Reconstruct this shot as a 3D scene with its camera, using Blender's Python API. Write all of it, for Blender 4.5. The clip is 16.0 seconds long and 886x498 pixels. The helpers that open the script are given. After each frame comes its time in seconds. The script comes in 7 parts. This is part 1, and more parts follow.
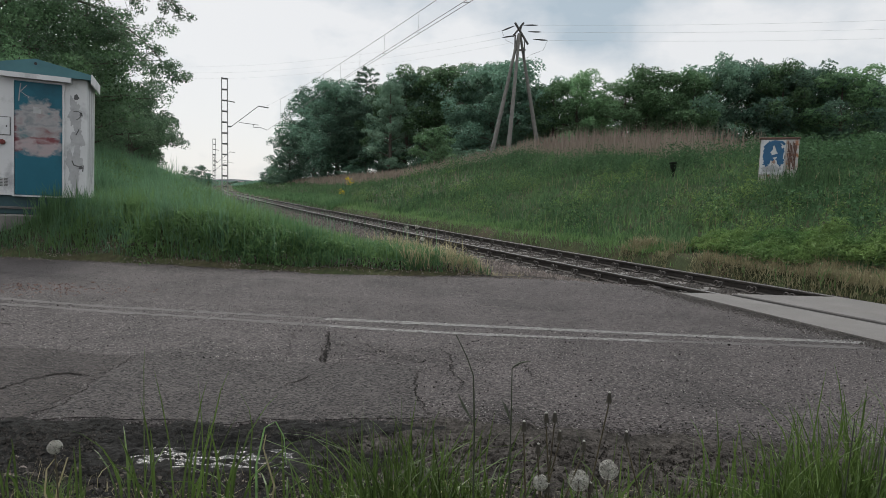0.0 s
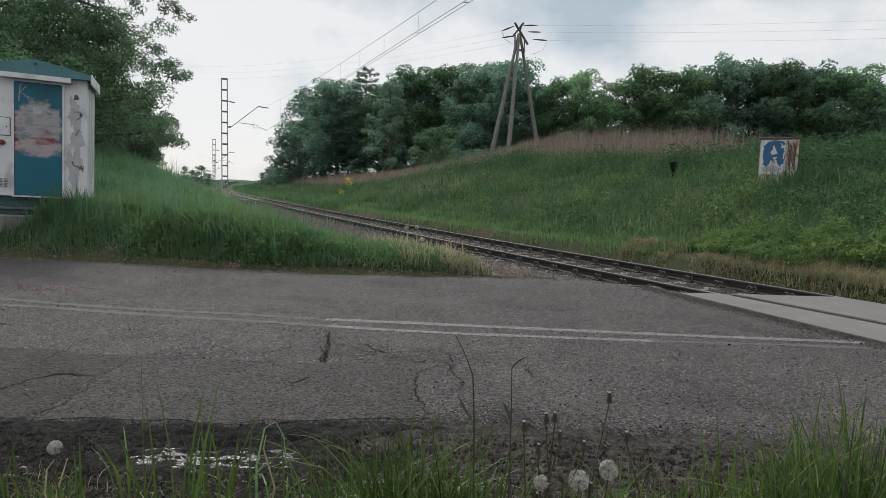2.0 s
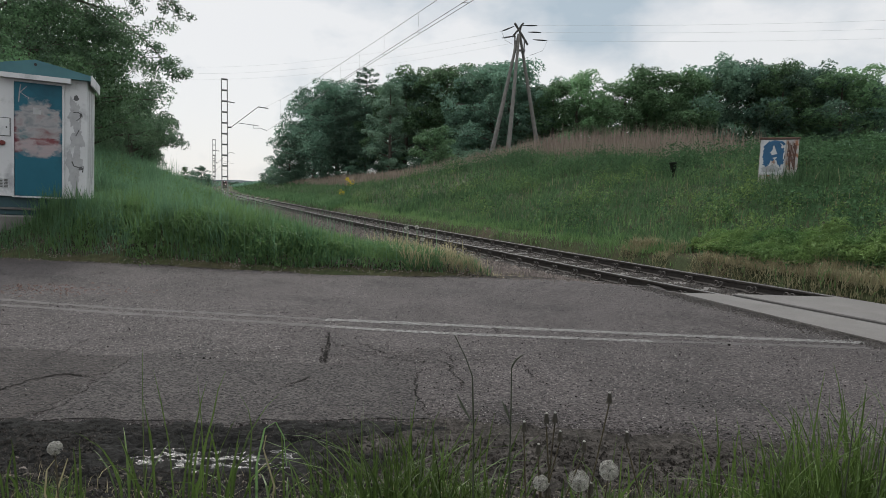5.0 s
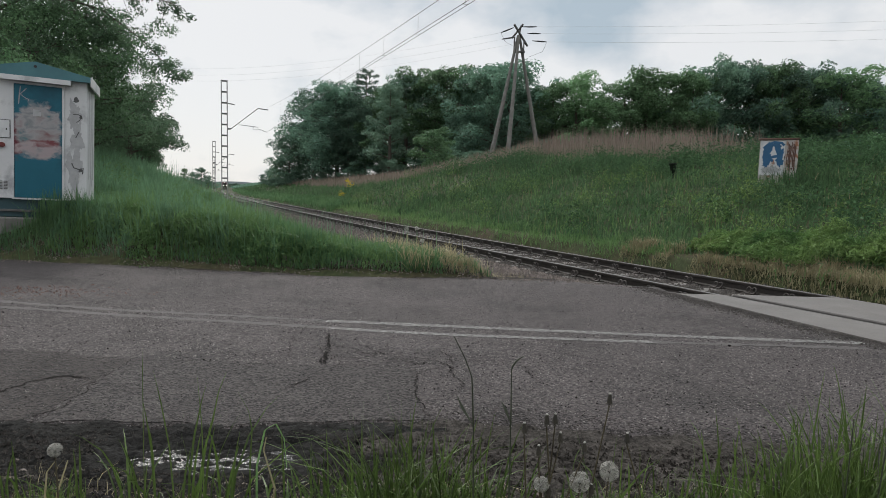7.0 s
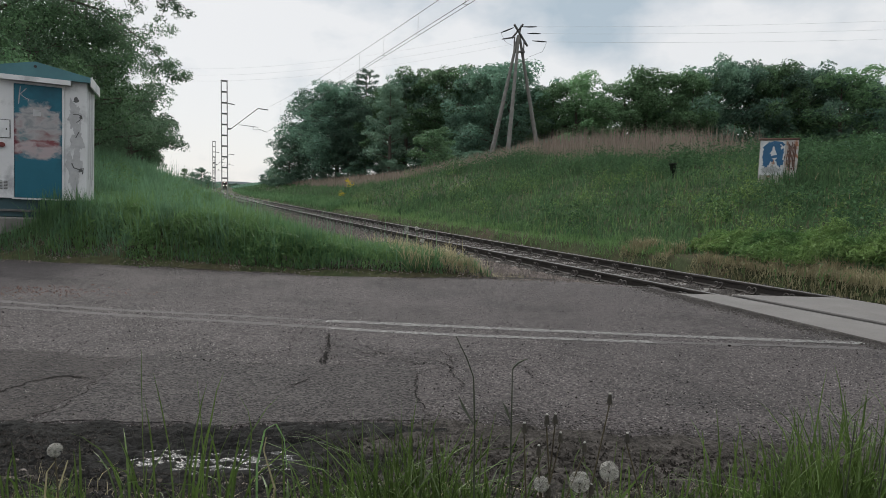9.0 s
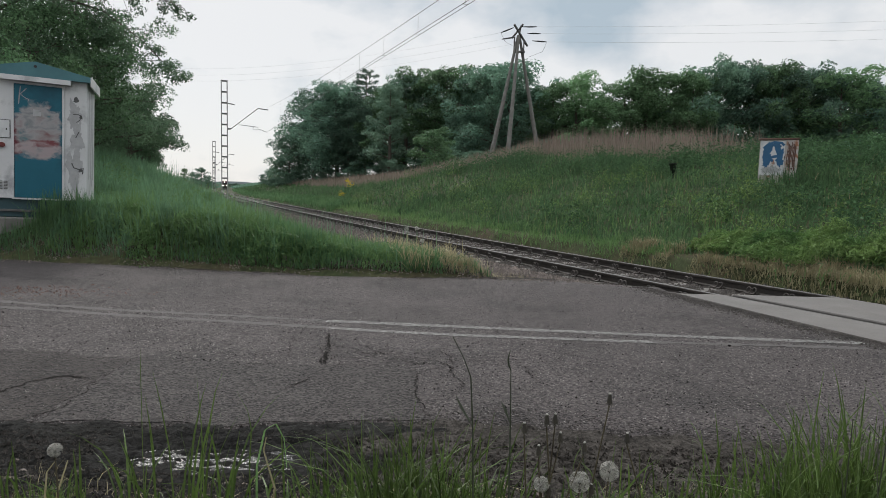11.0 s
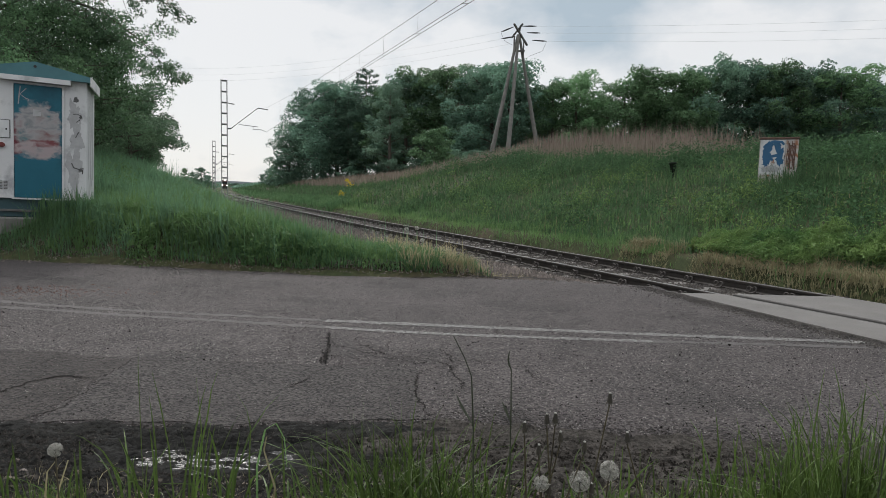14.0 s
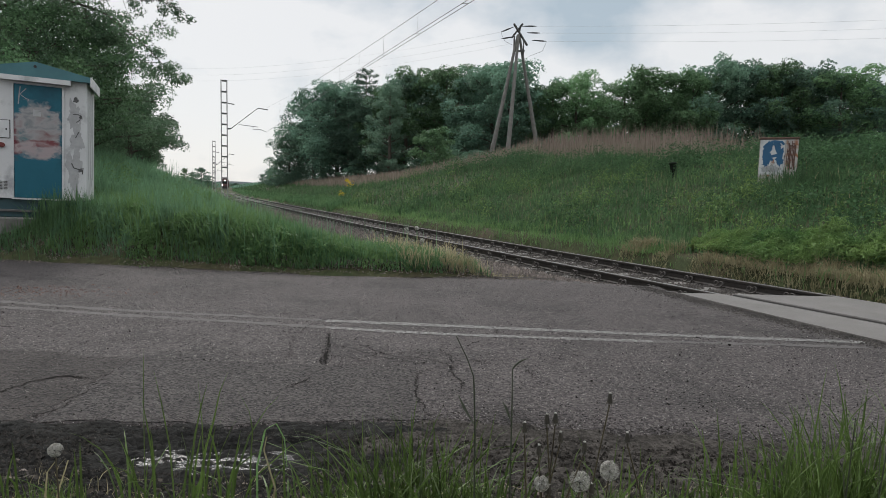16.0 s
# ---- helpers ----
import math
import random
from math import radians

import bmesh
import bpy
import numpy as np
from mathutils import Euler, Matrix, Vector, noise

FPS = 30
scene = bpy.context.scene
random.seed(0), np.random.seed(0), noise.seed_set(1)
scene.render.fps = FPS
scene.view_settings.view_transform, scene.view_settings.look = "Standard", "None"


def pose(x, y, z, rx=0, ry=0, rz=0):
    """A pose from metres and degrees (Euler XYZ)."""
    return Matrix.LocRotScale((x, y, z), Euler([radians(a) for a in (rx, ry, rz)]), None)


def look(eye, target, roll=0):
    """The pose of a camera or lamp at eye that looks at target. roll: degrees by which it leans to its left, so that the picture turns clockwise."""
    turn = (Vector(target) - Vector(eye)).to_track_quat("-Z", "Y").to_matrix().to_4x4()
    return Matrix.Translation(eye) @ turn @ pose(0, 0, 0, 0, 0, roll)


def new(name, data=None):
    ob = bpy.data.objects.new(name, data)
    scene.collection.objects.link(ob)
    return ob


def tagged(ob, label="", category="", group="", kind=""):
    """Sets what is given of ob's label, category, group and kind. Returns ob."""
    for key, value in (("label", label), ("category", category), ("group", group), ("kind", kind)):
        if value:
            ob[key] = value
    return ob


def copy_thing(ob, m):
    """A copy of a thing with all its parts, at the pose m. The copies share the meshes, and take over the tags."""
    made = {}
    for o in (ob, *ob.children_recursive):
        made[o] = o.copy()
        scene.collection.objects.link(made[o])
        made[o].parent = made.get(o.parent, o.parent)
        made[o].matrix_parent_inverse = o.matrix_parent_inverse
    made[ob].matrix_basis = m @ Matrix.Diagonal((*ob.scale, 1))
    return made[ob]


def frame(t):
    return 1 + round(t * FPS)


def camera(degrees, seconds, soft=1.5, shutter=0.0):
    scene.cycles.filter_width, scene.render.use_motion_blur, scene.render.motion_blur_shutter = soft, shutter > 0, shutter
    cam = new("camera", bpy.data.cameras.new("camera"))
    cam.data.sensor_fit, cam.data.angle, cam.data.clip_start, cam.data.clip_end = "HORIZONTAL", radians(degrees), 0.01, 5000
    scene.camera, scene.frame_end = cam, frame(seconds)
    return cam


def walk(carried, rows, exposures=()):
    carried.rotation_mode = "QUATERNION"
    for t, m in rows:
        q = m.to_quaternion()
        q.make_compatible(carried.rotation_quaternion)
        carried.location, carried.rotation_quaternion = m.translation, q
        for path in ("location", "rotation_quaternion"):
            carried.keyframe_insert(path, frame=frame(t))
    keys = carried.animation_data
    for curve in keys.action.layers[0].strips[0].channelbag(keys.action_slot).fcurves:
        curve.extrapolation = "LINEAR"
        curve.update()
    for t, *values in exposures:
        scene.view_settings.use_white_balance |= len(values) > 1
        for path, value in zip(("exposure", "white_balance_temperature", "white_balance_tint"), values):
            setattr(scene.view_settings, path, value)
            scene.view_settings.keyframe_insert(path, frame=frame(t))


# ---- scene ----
# ---------------------------------------------------------------- camera
EYE = (0.0, 0.0, 1.32)
TILT, LEAN = 5.34, 1.55
cam = camera(71.9, 16.0, soft=0.85)
# small wobble of the tripod: seconds, degrees up, degrees of lean
WOBBLE = [
    (0.0, -0.155, 0.155), (0.5, 0.038, 0.080), (1.0, 0.052, -0.090), (1.5, -0.098, -0.052), (2.0, -0.140, 0.115),
    (2.5, 0.018, 0.075), (3.0, 0.030, -0.072), (3.5, -0.068, -0.018), (4.0, -0.118, 0.092), (6.5, -0.040, 0.080),
    (7.0, 0.0, 0.0), (7.5, -0.063, -0.035), (8.0, -0.097, 0.052), (8.5, -0.045, 0.076), (9.0, 0.0, 0.0),
    (11.5, 0.0, 0.0), (12.0, -0.074, 0.0), (12.5, -0.102, 0.072), (13.0, 0.015, 0.072), (13.5, -0.005, 0.020),
    (14.0, -0.044, -0.060), (14.5, -0.074, 0.0), (15.0, -0.040, 0.080), (15.5, 0.0, 0.0), (16.0, -0.038, -0.072)]
walk(cam, [(t, look(EYE, (0.0, 10.0, EYE[2] - 10.0 * math.tan(radians(TILT - up))), LEAN + lean)) for t, up, lean in WOBBLE])

# ---------------------------------------------------------------- light
scene.view_settings.exposure = 0.0
SUN_UP, SUN_TURN = 42, -26          # degrees above the horizon; degrees right of straight ahead
world = bpy.data.worlds.new("sky")
scene.world = world
world.use_nodes = True
wn, wl = world.node_tree.nodes, world.node_tree.links
sky = wn.new("ShaderNodeTexSky")
sky.sky_type, sky.sun_disc = "NISHITA", False
sky.sun_elevation, sky.sun_rotation = radians(SUN_UP), radians(SUN_TURN)
where = wn.new("ShaderNodeTexCoord")
stretch = wn.new("ShaderNodeMapping")
stretch.inputs["Scale"].default_value = (1.0, 1.0, 1.798)
stretch.inputs["Location"].default_value = (0.621, -1.744, -2.164)
puffs = wn.new("ShaderNodeTexNoise")
puffs.inputs["Scale"].default_value, puffs.inputs["Detail"].default_value = 4.062, 6.0
puffs.inputs["Roughness"].default_value, puffs.inputs["Distortion"].default_value = 0.52, 0.0
tone = wn.new("ShaderNodeValToRGB")
tone.color_ramp.elements[0].position, tone.color_ramp.elements[0].color = 0.33, (4.7, 5.6, 6.3, 1)
tone.color_ramp.elements[1].position, tone.color_ramp.elements[1].color = 0.56, (8.9, 8.95, 9.0, 1)
mid = tone.color_ramp.elements.new(0.45)
mid.color = (7.0, 7.4, 7.75, 1)
veil = wn.new("ShaderNodeMix")
veil.data_type = "RGBA"
veil.inputs[0].default_value = 0.9
wl.new(where.outputs["Generated"], stretch.inputs["Vector"])
wl.new(stretch.outputs["Vector"], puffs.inputs["Vector"])
wl.new(puffs.outputs["Fac"], tone.inputs["Fac"])
# an overcast sky grows brighter towards the zenith
split = wn.new("ShaderNodeSeparateXYZ")
rise = wn.new("ShaderNodeMapRange")
rise.interpolation_type = "SMOOTHSTEP"
rise.inputs[1].default_value, rise.inputs[2].default_value, rise.inputs[3].default_value, rise.inputs[4].default_value = 0.30, 1.0, 0.96, 2.7
deepen = wn.new("ShaderNodeVectorMath")
deepen.operation = "SCALE"
wl.new(where.outputs["Generated"], split.inputs[0])
wl.new(split.outputs["Z"], rise.inputs[0])
# and towards the hidden sun
toward = wn.new("ShaderNodeVectorMath")
toward.operation = "DOT_PRODUCT"
toward.inputs[1].default_value = (math.sin(radians(SUN_TURN)) * math.cos(radians(SUN_UP)), math.cos(radians(SUN_TURN)) * math.cos(radians(SUN_UP)), math.sin(radians(SUN_UP)))
glow = wn.new("ShaderNodeMapRange")
glow.interpolation_type = "SMOOTHSTEP"
glow.inputs[1].default_value, glow.inputs[2].default_value, glow.inputs[3].default_value, glow.inputs[4].default_value = 0.905, 1.0, 1.0, 3.8
both = wn.new("ShaderNodeMath")
both.operation = "MULTIPLY"
wl.new(where.outputs["Generated"], toward.inputs[0])
wl.new(toward.outputs["Value"], glow.inputs[0])
wl.new(rise.outputs[0], both.inputs[0])
wl.new(glow.outputs[0], both.inputs[1])
wl.new(both.outputs[0], deepen.inputs["Scale"])
wl.new(sky.outputs["Color"], veil.inputs[6])
wl.new(tone.outputs["Color"], deepen.inputs[0])
wl.new(deepen.outputs[0], veil.inputs[7])
wl.new(veil.outputs[2], wn["Background"].inputs["Color"])
wn["Background"].inputs["Strength"].default_value = 0.1

sun = new("sun", bpy.data.lights.new("sun", "SUN"))
sun.data.energy, sun.data.angle, sun.data.color = 1.75, radians(14), (1.0, 0.95, 0.88)
s_up, s_turn = radians(SUN_UP), radians(SUN_TURN)
sun.matrix_world = look((0, 0, 60), (-math.sin(s_turn) * math.cos(s_up) * 60, -math.cos(s_turn) * math.cos(s_up) * 60, 60 - 60 * math.sin(s_up)))


# ---------------------------------------------------------------- materials
def material(name, c1, c2, scale=6.0, rough=0.8, bump=0.3, fine=60.0, metal=0.0, isle=0.0, through_light=0.0, coord="Object",
             c3=None, scale3=1.0, cut3=(0.5, 0.62), dist=0.01, spec=0.5, speck=0.0):
    """Two colours mixed by a coarse noise, a finer one as relief; c3: stains of their own. isle: how far single pieces differ."""
    m = bpy.data.materials.new(name)
    m.use_nodes = True
    n, l = m.node_tree.nodes, m.node_tree.links
    p = n["Principled BSDF"]
    tc = n.new("ShaderNodeTexCoord")
    a = n.new("ShaderNodeTexNoise")
    a.inputs["Scale"].default_value, a.inputs["Detail"].default_value, a.inputs["Roughness"].default_value = scale, 6.0, 0.62
    b = n.new("ShaderNodeTexNoise")
    b.inputs["Scale"].default_value, b.inputs["Detail"].default_value = fine, 4.0
    l.new(tc.outputs[coord], a.inputs["Vector"])
    l.new(tc.outputs[coord], b.inputs["Vector"])
    r = n.new("ShaderNodeMapRange")
    r.inputs[1].default_value, r.inputs[2].default_value = 0.32, 0.68
    l.new(a.outputs["Fac"], r.inputs[0])
    mix = n.new("ShaderNodeMix")
    mix.data_type = "RGBA"
    mix.inputs[6].default_value, mix.inputs[7].default_value = (*c1, 1), (*c2, 1)
    l.new(r.outputs[0], mix.inputs[0])
    out = mix.outputs[2]
    if c3:
        c = n.new("ShaderNodeTexNoise")
        c.inputs["Scale"].default_value, c.inputs["Detail"].default_value, c.inputs["Roughness"].default_value = scale3, 8.0, 0.65
        l.new(tc.outputs[coord], c.inputs["Vector"])
        r3 = n.new("ShaderNodeMapRange")
        r3.inputs[1].default_value, r3.inputs[2].default_value = cut3
        l.new(c.outputs["Fac"], r3.inputs[0])
        m3 = n.new("ShaderNodeMix")
        m3.data_type = "RGBA"
        m3.inputs[7].default_value = (*c3, 1)
        l.new(r3.outputs[0], m3.inputs[0])
        l.new(out, m3.inputs[6])
        out = m3.outputs[2]
    if speck:
        sr = n.new("ShaderNodeMapRange")
        if speck > 0.55:
            # single grains
            vo = n.new("ShaderNodeTexVoronoi")
            vo.inputs["Scale"].default_value = fine * 1.5
            l.new(tc.outputs[coord], vo.inputs["Vector"])
            grain = n.new("ShaderNodeSeparateColor")
            l.new(vo.outputs["Color"], grain.inputs[0])
            sr.inputs[1].default_value, sr.inputs[2].default_value, sr.inputs[3].default_value, sr.inputs[4].default_value = 0.0, 1.0, 1 - speck, 1 + speck
            l.new(grain.outputs[0], sr.inputs[0])
        else:
            sr.inputs[1].default_value, sr.inputs[2].default_value, sr.inputs[3].default_value, sr.inputs[4].default_value = 0.3, 0.7, 1 - speck, 1 + speck
            l.new(b.outputs["Fac"], sr.inputs[0])
        sh = n.new("ShaderNodeHueSaturation")
        l.new(sr.outputs[0], sh.inputs["Value"])
        l.new(out, sh.inputs["Color"])
        out = sh.outputs["Color"]
    if isle:
        g = n.new("ShaderNodeNewGeometry")
        oi = n.new("ShaderNodeObjectInfo")
        add = n.new("ShaderNodeMath")
        add.operation = "ADD"
        l.new(g.outputs["Random Per Island"], add.inputs[0])
        l.new(oi.outputs["Random"], add.inputs[1])
        rr = n.new("ShaderNodeMapRange")
        rr.inputs[1].default_value, rr.inputs[2].default_value, rr.inputs[3].default_value, rr.inputs[4].default_value = 0, 2, 1 - isle, 1 + isle
        l.new(add.outputs[0], rr.inputs[0])
        hs = n.new("ShaderNodeHueSaturation")
        l.new(rr.outputs[0], hs.inputs["Value"])
        l.new(out, hs.inputs["Color"])
        out = hs.outputs["Color"]
    l.new(out, p.inputs["Base Color"])
    rv = n.new("ShaderNodeMapRange")
    rv.inputs[3].default_value, rv.inputs[4].default_value = max(rough - 0.12, 0.02), min(rough + 0.12, 1)
    l.new(b.outputs["Fac"], rv.inputs[0])
    l.new(rv.outputs[0], p.inputs["Roughness"])
    p.inputs["Metallic"].default_value = metal
    p.inputs["Specular IOR Level"].default_value = spec
    if bump:
        bp = n.new("ShaderNodeBump")
        bp.inputs["Strength"].default_value, bp.inputs["Distance"].default_value = bump, dist
        l.new(b.outputs["Fac"], bp.inputs["Height"])
        l.new(bp.outputs["Normal"], p.inputs["Normal"])
    if through_light:
        t = n.new("ShaderNodeBsdfTranslucent")
        l.new(out, t.inputs["Color"])
        ms = n.new("ShaderNodeMixShader")
        ms.inputs[0].default_value = through_light
        l.new(p.outputs[0], ms.inputs[1])
        l.new(t.outputs[0], ms.inputs[2])
        l.new(ms.outputs[0], n["Material Output"].inputs["Surface"])
    return m


def glowing(name, colour, strength):
    m = material(name, colour, colour, bump=0)
    p = m.node_tree.nodes["Principled BSDF"]
    p.inputs["Emission Color"].default_value, p.inputs["Emission Strength"].default_value = (*colour, 1), strength
    return m


SOIL = material("soil", (0.022, 0.030, 0.012), (0.038, 0.042, 0.019), 1.5, 0.95, 0.6, 14, c3=(0.045, 0.036, 0.022), scale3=0.4, spec=0.1, speck=0.4)
MUD = material("wet mud", (0.006, 0.006, 0.0058), (0.0145, 0.014, 0.013), 3, 0.72, 1.0, 38, c3=(0.034, 0.031, 0.027), scale3=7, cut3=(0.60, 0.75), dist=0.02, speck=0.5, spec=0.05)
ASPHALT = material("asphalt", (0.037, 0.0316, 0.0308), (0.054, 0.0466, 0.0455), 1.3, 0.86, 1.0, 54, c3=(0.030, 0.0262, 0.0253), scale3=0.8, dist=0.016, speck=0.8, spec=0.2)
PATCH = material("asphalt patch", (0.027, 0.0234, 0.0224), (0.038, 0.0334, 0.0321), 3.0, 0.86, 1.0, 54, dist=0.016, speck=0.9, spec=0.2)
OLD_ASPHALT = material("old dark asphalt", (0.020, 0.0167, 0.0156), (0.031, 0.0262, 0.0247), 2.0, 0.86, 1.0, 54, dist=0.016, speck=0.85, spec=0.2)
AGGREGATE = material("bare aggregate", (0.080, 0.071, 0.066), (0.24, 0.225, 0.21), 20, 0.9, 0, 50, isle=0.6)
DIRT = material("brown roadside dirt", (0.026, 0.0234, 0.0210), (0.051, 0.0455, 0.0412), 5, 0.95, 1.0, 45, dist=0.02, speck=0.55, spec=0.05)
CRACK = material("cracked bitumen", (0.007, 0.0064, 0.0059), (0.018, 0.0163, 0.0152), 9, 0.95, 0.6, 90, spec=0.03)
PAINT = material("worn road paint", (0.094, 0.091, 0.087), (0.14, 0.137, 0.131), 4, 0.8, 0.6, 70, c3=(0.044, 0.0385, 0.036), scale3=26, cut3=(0.45, 0.54), speck=0.55)
FADED = material("faded road paint", (0.047, 0.042, 0.0395), (0.062, 0.057, 0.0535), 4, 0.85, 0.6, 95, c3=(0.043, 0.0375, 0.0357), scale3=16, cut3=(0.40, 0.48), speck=0.5)
CONCRETE = material("concrete", (0.094, 0.087, 0.082), (0.119, 0.111, 0.106), 2.5, 0.85, 0.25, 70, c3=(0.10, 0.094, 0.089), scale3=1.2, speck=0.12, spec=0.25)
BED = material("dirty stone bed", (0.014, 0.0122, 0.0108), (0.034, 0.029, 0.025), 7, 0.95, 1.0, 22, dist=0.05, speck=0.5, spec=0.1)
DEADLEAF = material("dead brown leaves", (0.026, 0.021, 0.016), (0.085, 0.068, 0.050), 9, 0.8, 0.2, 40, isle=0.6)
TRACK_STONE = material("dark oily ballast stone", (0.026, 0.022, 0.019), (0.070, 0.060, 0.053), 5, 0.9, 0.5, 50, isle=0.7)
SLEEPER = material("dirty sleeper concrete", (0.062, 0.056, 0.051), (0.110, 0.100, 0.092), 4, 0.9, 0.5, 50, speck=0.25)
OLD_CONCRETE = material("weathered concrete", (0.105, 0.102, 0.094), (0.170, 0.163, 0.150), 4, 0.9, 0.5, 50)
BALLAST = material("ballast stone", (0.070, 0.056, 0.049), (0.165, 0.137, 0.121), 5, 0.9, 0.5, 50, isle=0.75)
STEEL = material("rusty rail steel", (0.017, 0.0135, 0.0115), (0.036, 0.028, 0.0235), 9, 0.7, 0.5, 80, metal=0.1)
RAILTOP = material("worn rail head", (0.055, 0.050, 0.046), (0.10, 0.093, 0.088), 6, 0.5, 0.15, 60, metal=0.4)
GALV = material("dull galvanised steel", (0.070, 0.067, 0.066), (0.11, 0.106, 0.103), 6, 0.65, 0.2, 40, metal=0.2)
PALE_STEEL = material("pale zinc-coated steel", (0.19, 0.19, 0.19), (0.27, 0.27, 0.27), 6, 0.6, 0.1, 40, metal=0.1)
LINE = material("grey power line", (0.50, 0.51, 0.52), (0.58, 0.59, 0.60), 3, 0.6, 0, 20)
WIRE = material("dark wire", (0.09, 0.09, 0.09), (0.13, 0.13, 0.13), 3, 0.6, 0, 20)
WHITE = material("dirty white sheet metal", (0.46, 0.46, 0.47), (0.54, 0.54, 0.545), 1.6, 0.6, 0.12, 30, c3=(0.24, 0.24, 0.25), scale3=2.3, cut3=(0.52, 0.72))
TEAL = material("teal painted sheet", (0.035, 0.115, 0.135), (0.05, 0.15, 0.17), 2.2, 0.5, 0.1, 40)
PLINTH = material("dark teal plinth paint", (0.014, 0.045, 0.055), (0.022, 0.06, 0.07), 2.2, 0.6, 0.1, 40)
SPRAY_W = material("white pink spray paint", (0.19, 0.18, 0.19), (0.28, 0.27, 0.28), 9, 0.7, 0.1, 40, c3=(0.16, 0.085, 0.09), scale3=7.5, cut3=(0.55, 0.66))
SPRAY_B = material("bright blue spray paint", (0.012, 0.075, 0.16), (0.018, 0.10, 0.21), 5, 0.6, 0.1, 40)
SPRAY_K = material("black spray paint", (0.03, 0.03, 0.03), (0.10, 0.10, 0.10), 8, 0.7, 0.1, 40)
SPRAY_G = material("grey smeared paint", (0.27, 0.27, 0.275), (0.36, 0.36, 0.365), 7, 0.7, 0.1, 40, c3=(0.17, 0.17, 0.17), scale3=9, cut3=(0.6, 0.7))
RUST = material("rust", (0.060, 0.032, 0.024), (0.12, 0.065, 0.05), 9, 0.9, 0.5, 60)
RUSTY_WHITE = material("rust-streaked white paint", (0.32, 0.29, 0.27), (0.40, 0.375, 0.36), 5, 0.7, 0.2, 50, c3=(0.26, 0.11, 0.06), scale3=6, cut3=(0.52, 0.62))
MOSSY = material("dark mossy post", (0.006, 0.009, 0.006), (0.014, 0.019, 0.012), 6, 0.9, 0.5, 40, spec=0.05)
RED = material("dull red plastic", (0.10, 0.014, 0.012), (0.15, 0.022, 0.018), 5, 0.5, 0, 30)
BLACK = material("black rubber", (0.015, 0.015, 0.015), (0.03, 0.03, 0.03), 5, 0.7, 0.1, 40)
GLASS_DARK = material("dark windscreen", (0.01, 0.012, 0.015), (0.02, 0.022, 0.025), 2, 0.1, 0, 10)
BARK = material("bark", (0.045, 0.036, 0.028), (0.095, 0.08, 0.065), 9, 0.95, 0.9, 40)
LEAF_D = material("dark leaves", (0.086, 0.154, 0.112), (0.126, 0.206, 0.142), 0.35, 0.6, 0, 10, isle=0.70, through_light=0.58, spec=0.15)
LEAF_M = material("green leaves", (0.098, 0.180, 0.092), (0.138, 0.232, 0.116), 0.35, 0.6, 0, 10, isle=0.70, through_light=0.58, spec=0.15)
LEAF_B = material("blue-green leaves", (0.080, 0.148, 0.110), (0.114, 0.194, 0.138), 0.35, 0.6, 0, 10, isle=0.65, through_light=0.58, spec=0.15)
LEAF_P = material("pale birch leaves", (0.110, 0.180, 0.132), (0.150, 0.228, 0.160), 0.35, 0.6, 0, 10, isle=0.5, through_light=0.58, spec=0.15)
LEAF_N = material("near leaves", (0.072, 0.132, 0.078), (0.112, 0.182, 0.098), 0.6, 0.55, 0, 10, isle=0.55, through_light=0.42, spec=0.3)
NEEDLE = material("spruce needles", (0.050, 0.092, 0.068), (0.074, 0.122, 0.084), 0.6, 0.7, 0, 10, isle=0.45, through_light=0.3, spec=0.15)
GRASS = material("grass", (0.064, 0.130, 0.062), (0.114, 0.196, 0.090), 0.45, 0.6, 0, 10, isle=0.6, through_light=0.58, spec=0.15)
MEADOW = material("meadow grass", (0.046, 0.096, 0.044), (0.088, 0.152, 0.068), 0.45, 0.6, 0, 10, isle=0.6, through_light=0.45, spec=0.15)
GRASS_B = material("bluish grass", (0.088, 0.170, 0.098), (0.132, 0.224, 0.126), 0.45, 0.6, 0, 10, isle=0.45, through_light=0.58, spec=0.15)
TUFT = material("verge grass", (0.042, 0.074, 0.018), (0.086, 0.130, 0.032), 3, 0.5, 0, 10, isle=0.7, through_light=0.35, spec=0.3)
GRASS_L = material("pale grass leaves", (0.080, 0.148, 0.056), (0.120, 0.200, 0.076), 0.5, 0.55, 0, 10, isle=0.38, through_light=0.60, spec=0.2)
DRY = material("dry grass", (0.180, 0.160, 0.094), (0.310, 0.275, 0.170), 0.6, 0.8, 0, 10, isle=0.5, through_light=0.25, spec=0.15)
REED = material("dead reed stalks", (0.150, 0.120, 0.098), (0.240, 0.198, 0.165), 0.5, 0.85, 0, 10, isle=0.5, through_light=0.15, spec=0.15)
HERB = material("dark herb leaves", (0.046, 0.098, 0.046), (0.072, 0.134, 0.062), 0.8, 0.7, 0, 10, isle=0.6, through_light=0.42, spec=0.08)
NETTLE = material("nettle leaves", (0.048, 0.100, 0.034), (0.136, 0.200, 0.064), 0.8, 0.55, 0, 10, isle=0.75, through_light=0.38, spec=0.15)
BROOM = material("yellow broom blossom", (0.42, 0.31, 0.02), (0.58, 0.44, 0.03), 3, 0.6, 0, 10, isle=0.3, through_light=0.3, spec=0.15)
FLUFF = material("dandelion seed fluff", (0.30, 0.29, 0.26), (0.42, 0.41, 0.38), 30, 0.9, 0, 60, through_light=0.4)
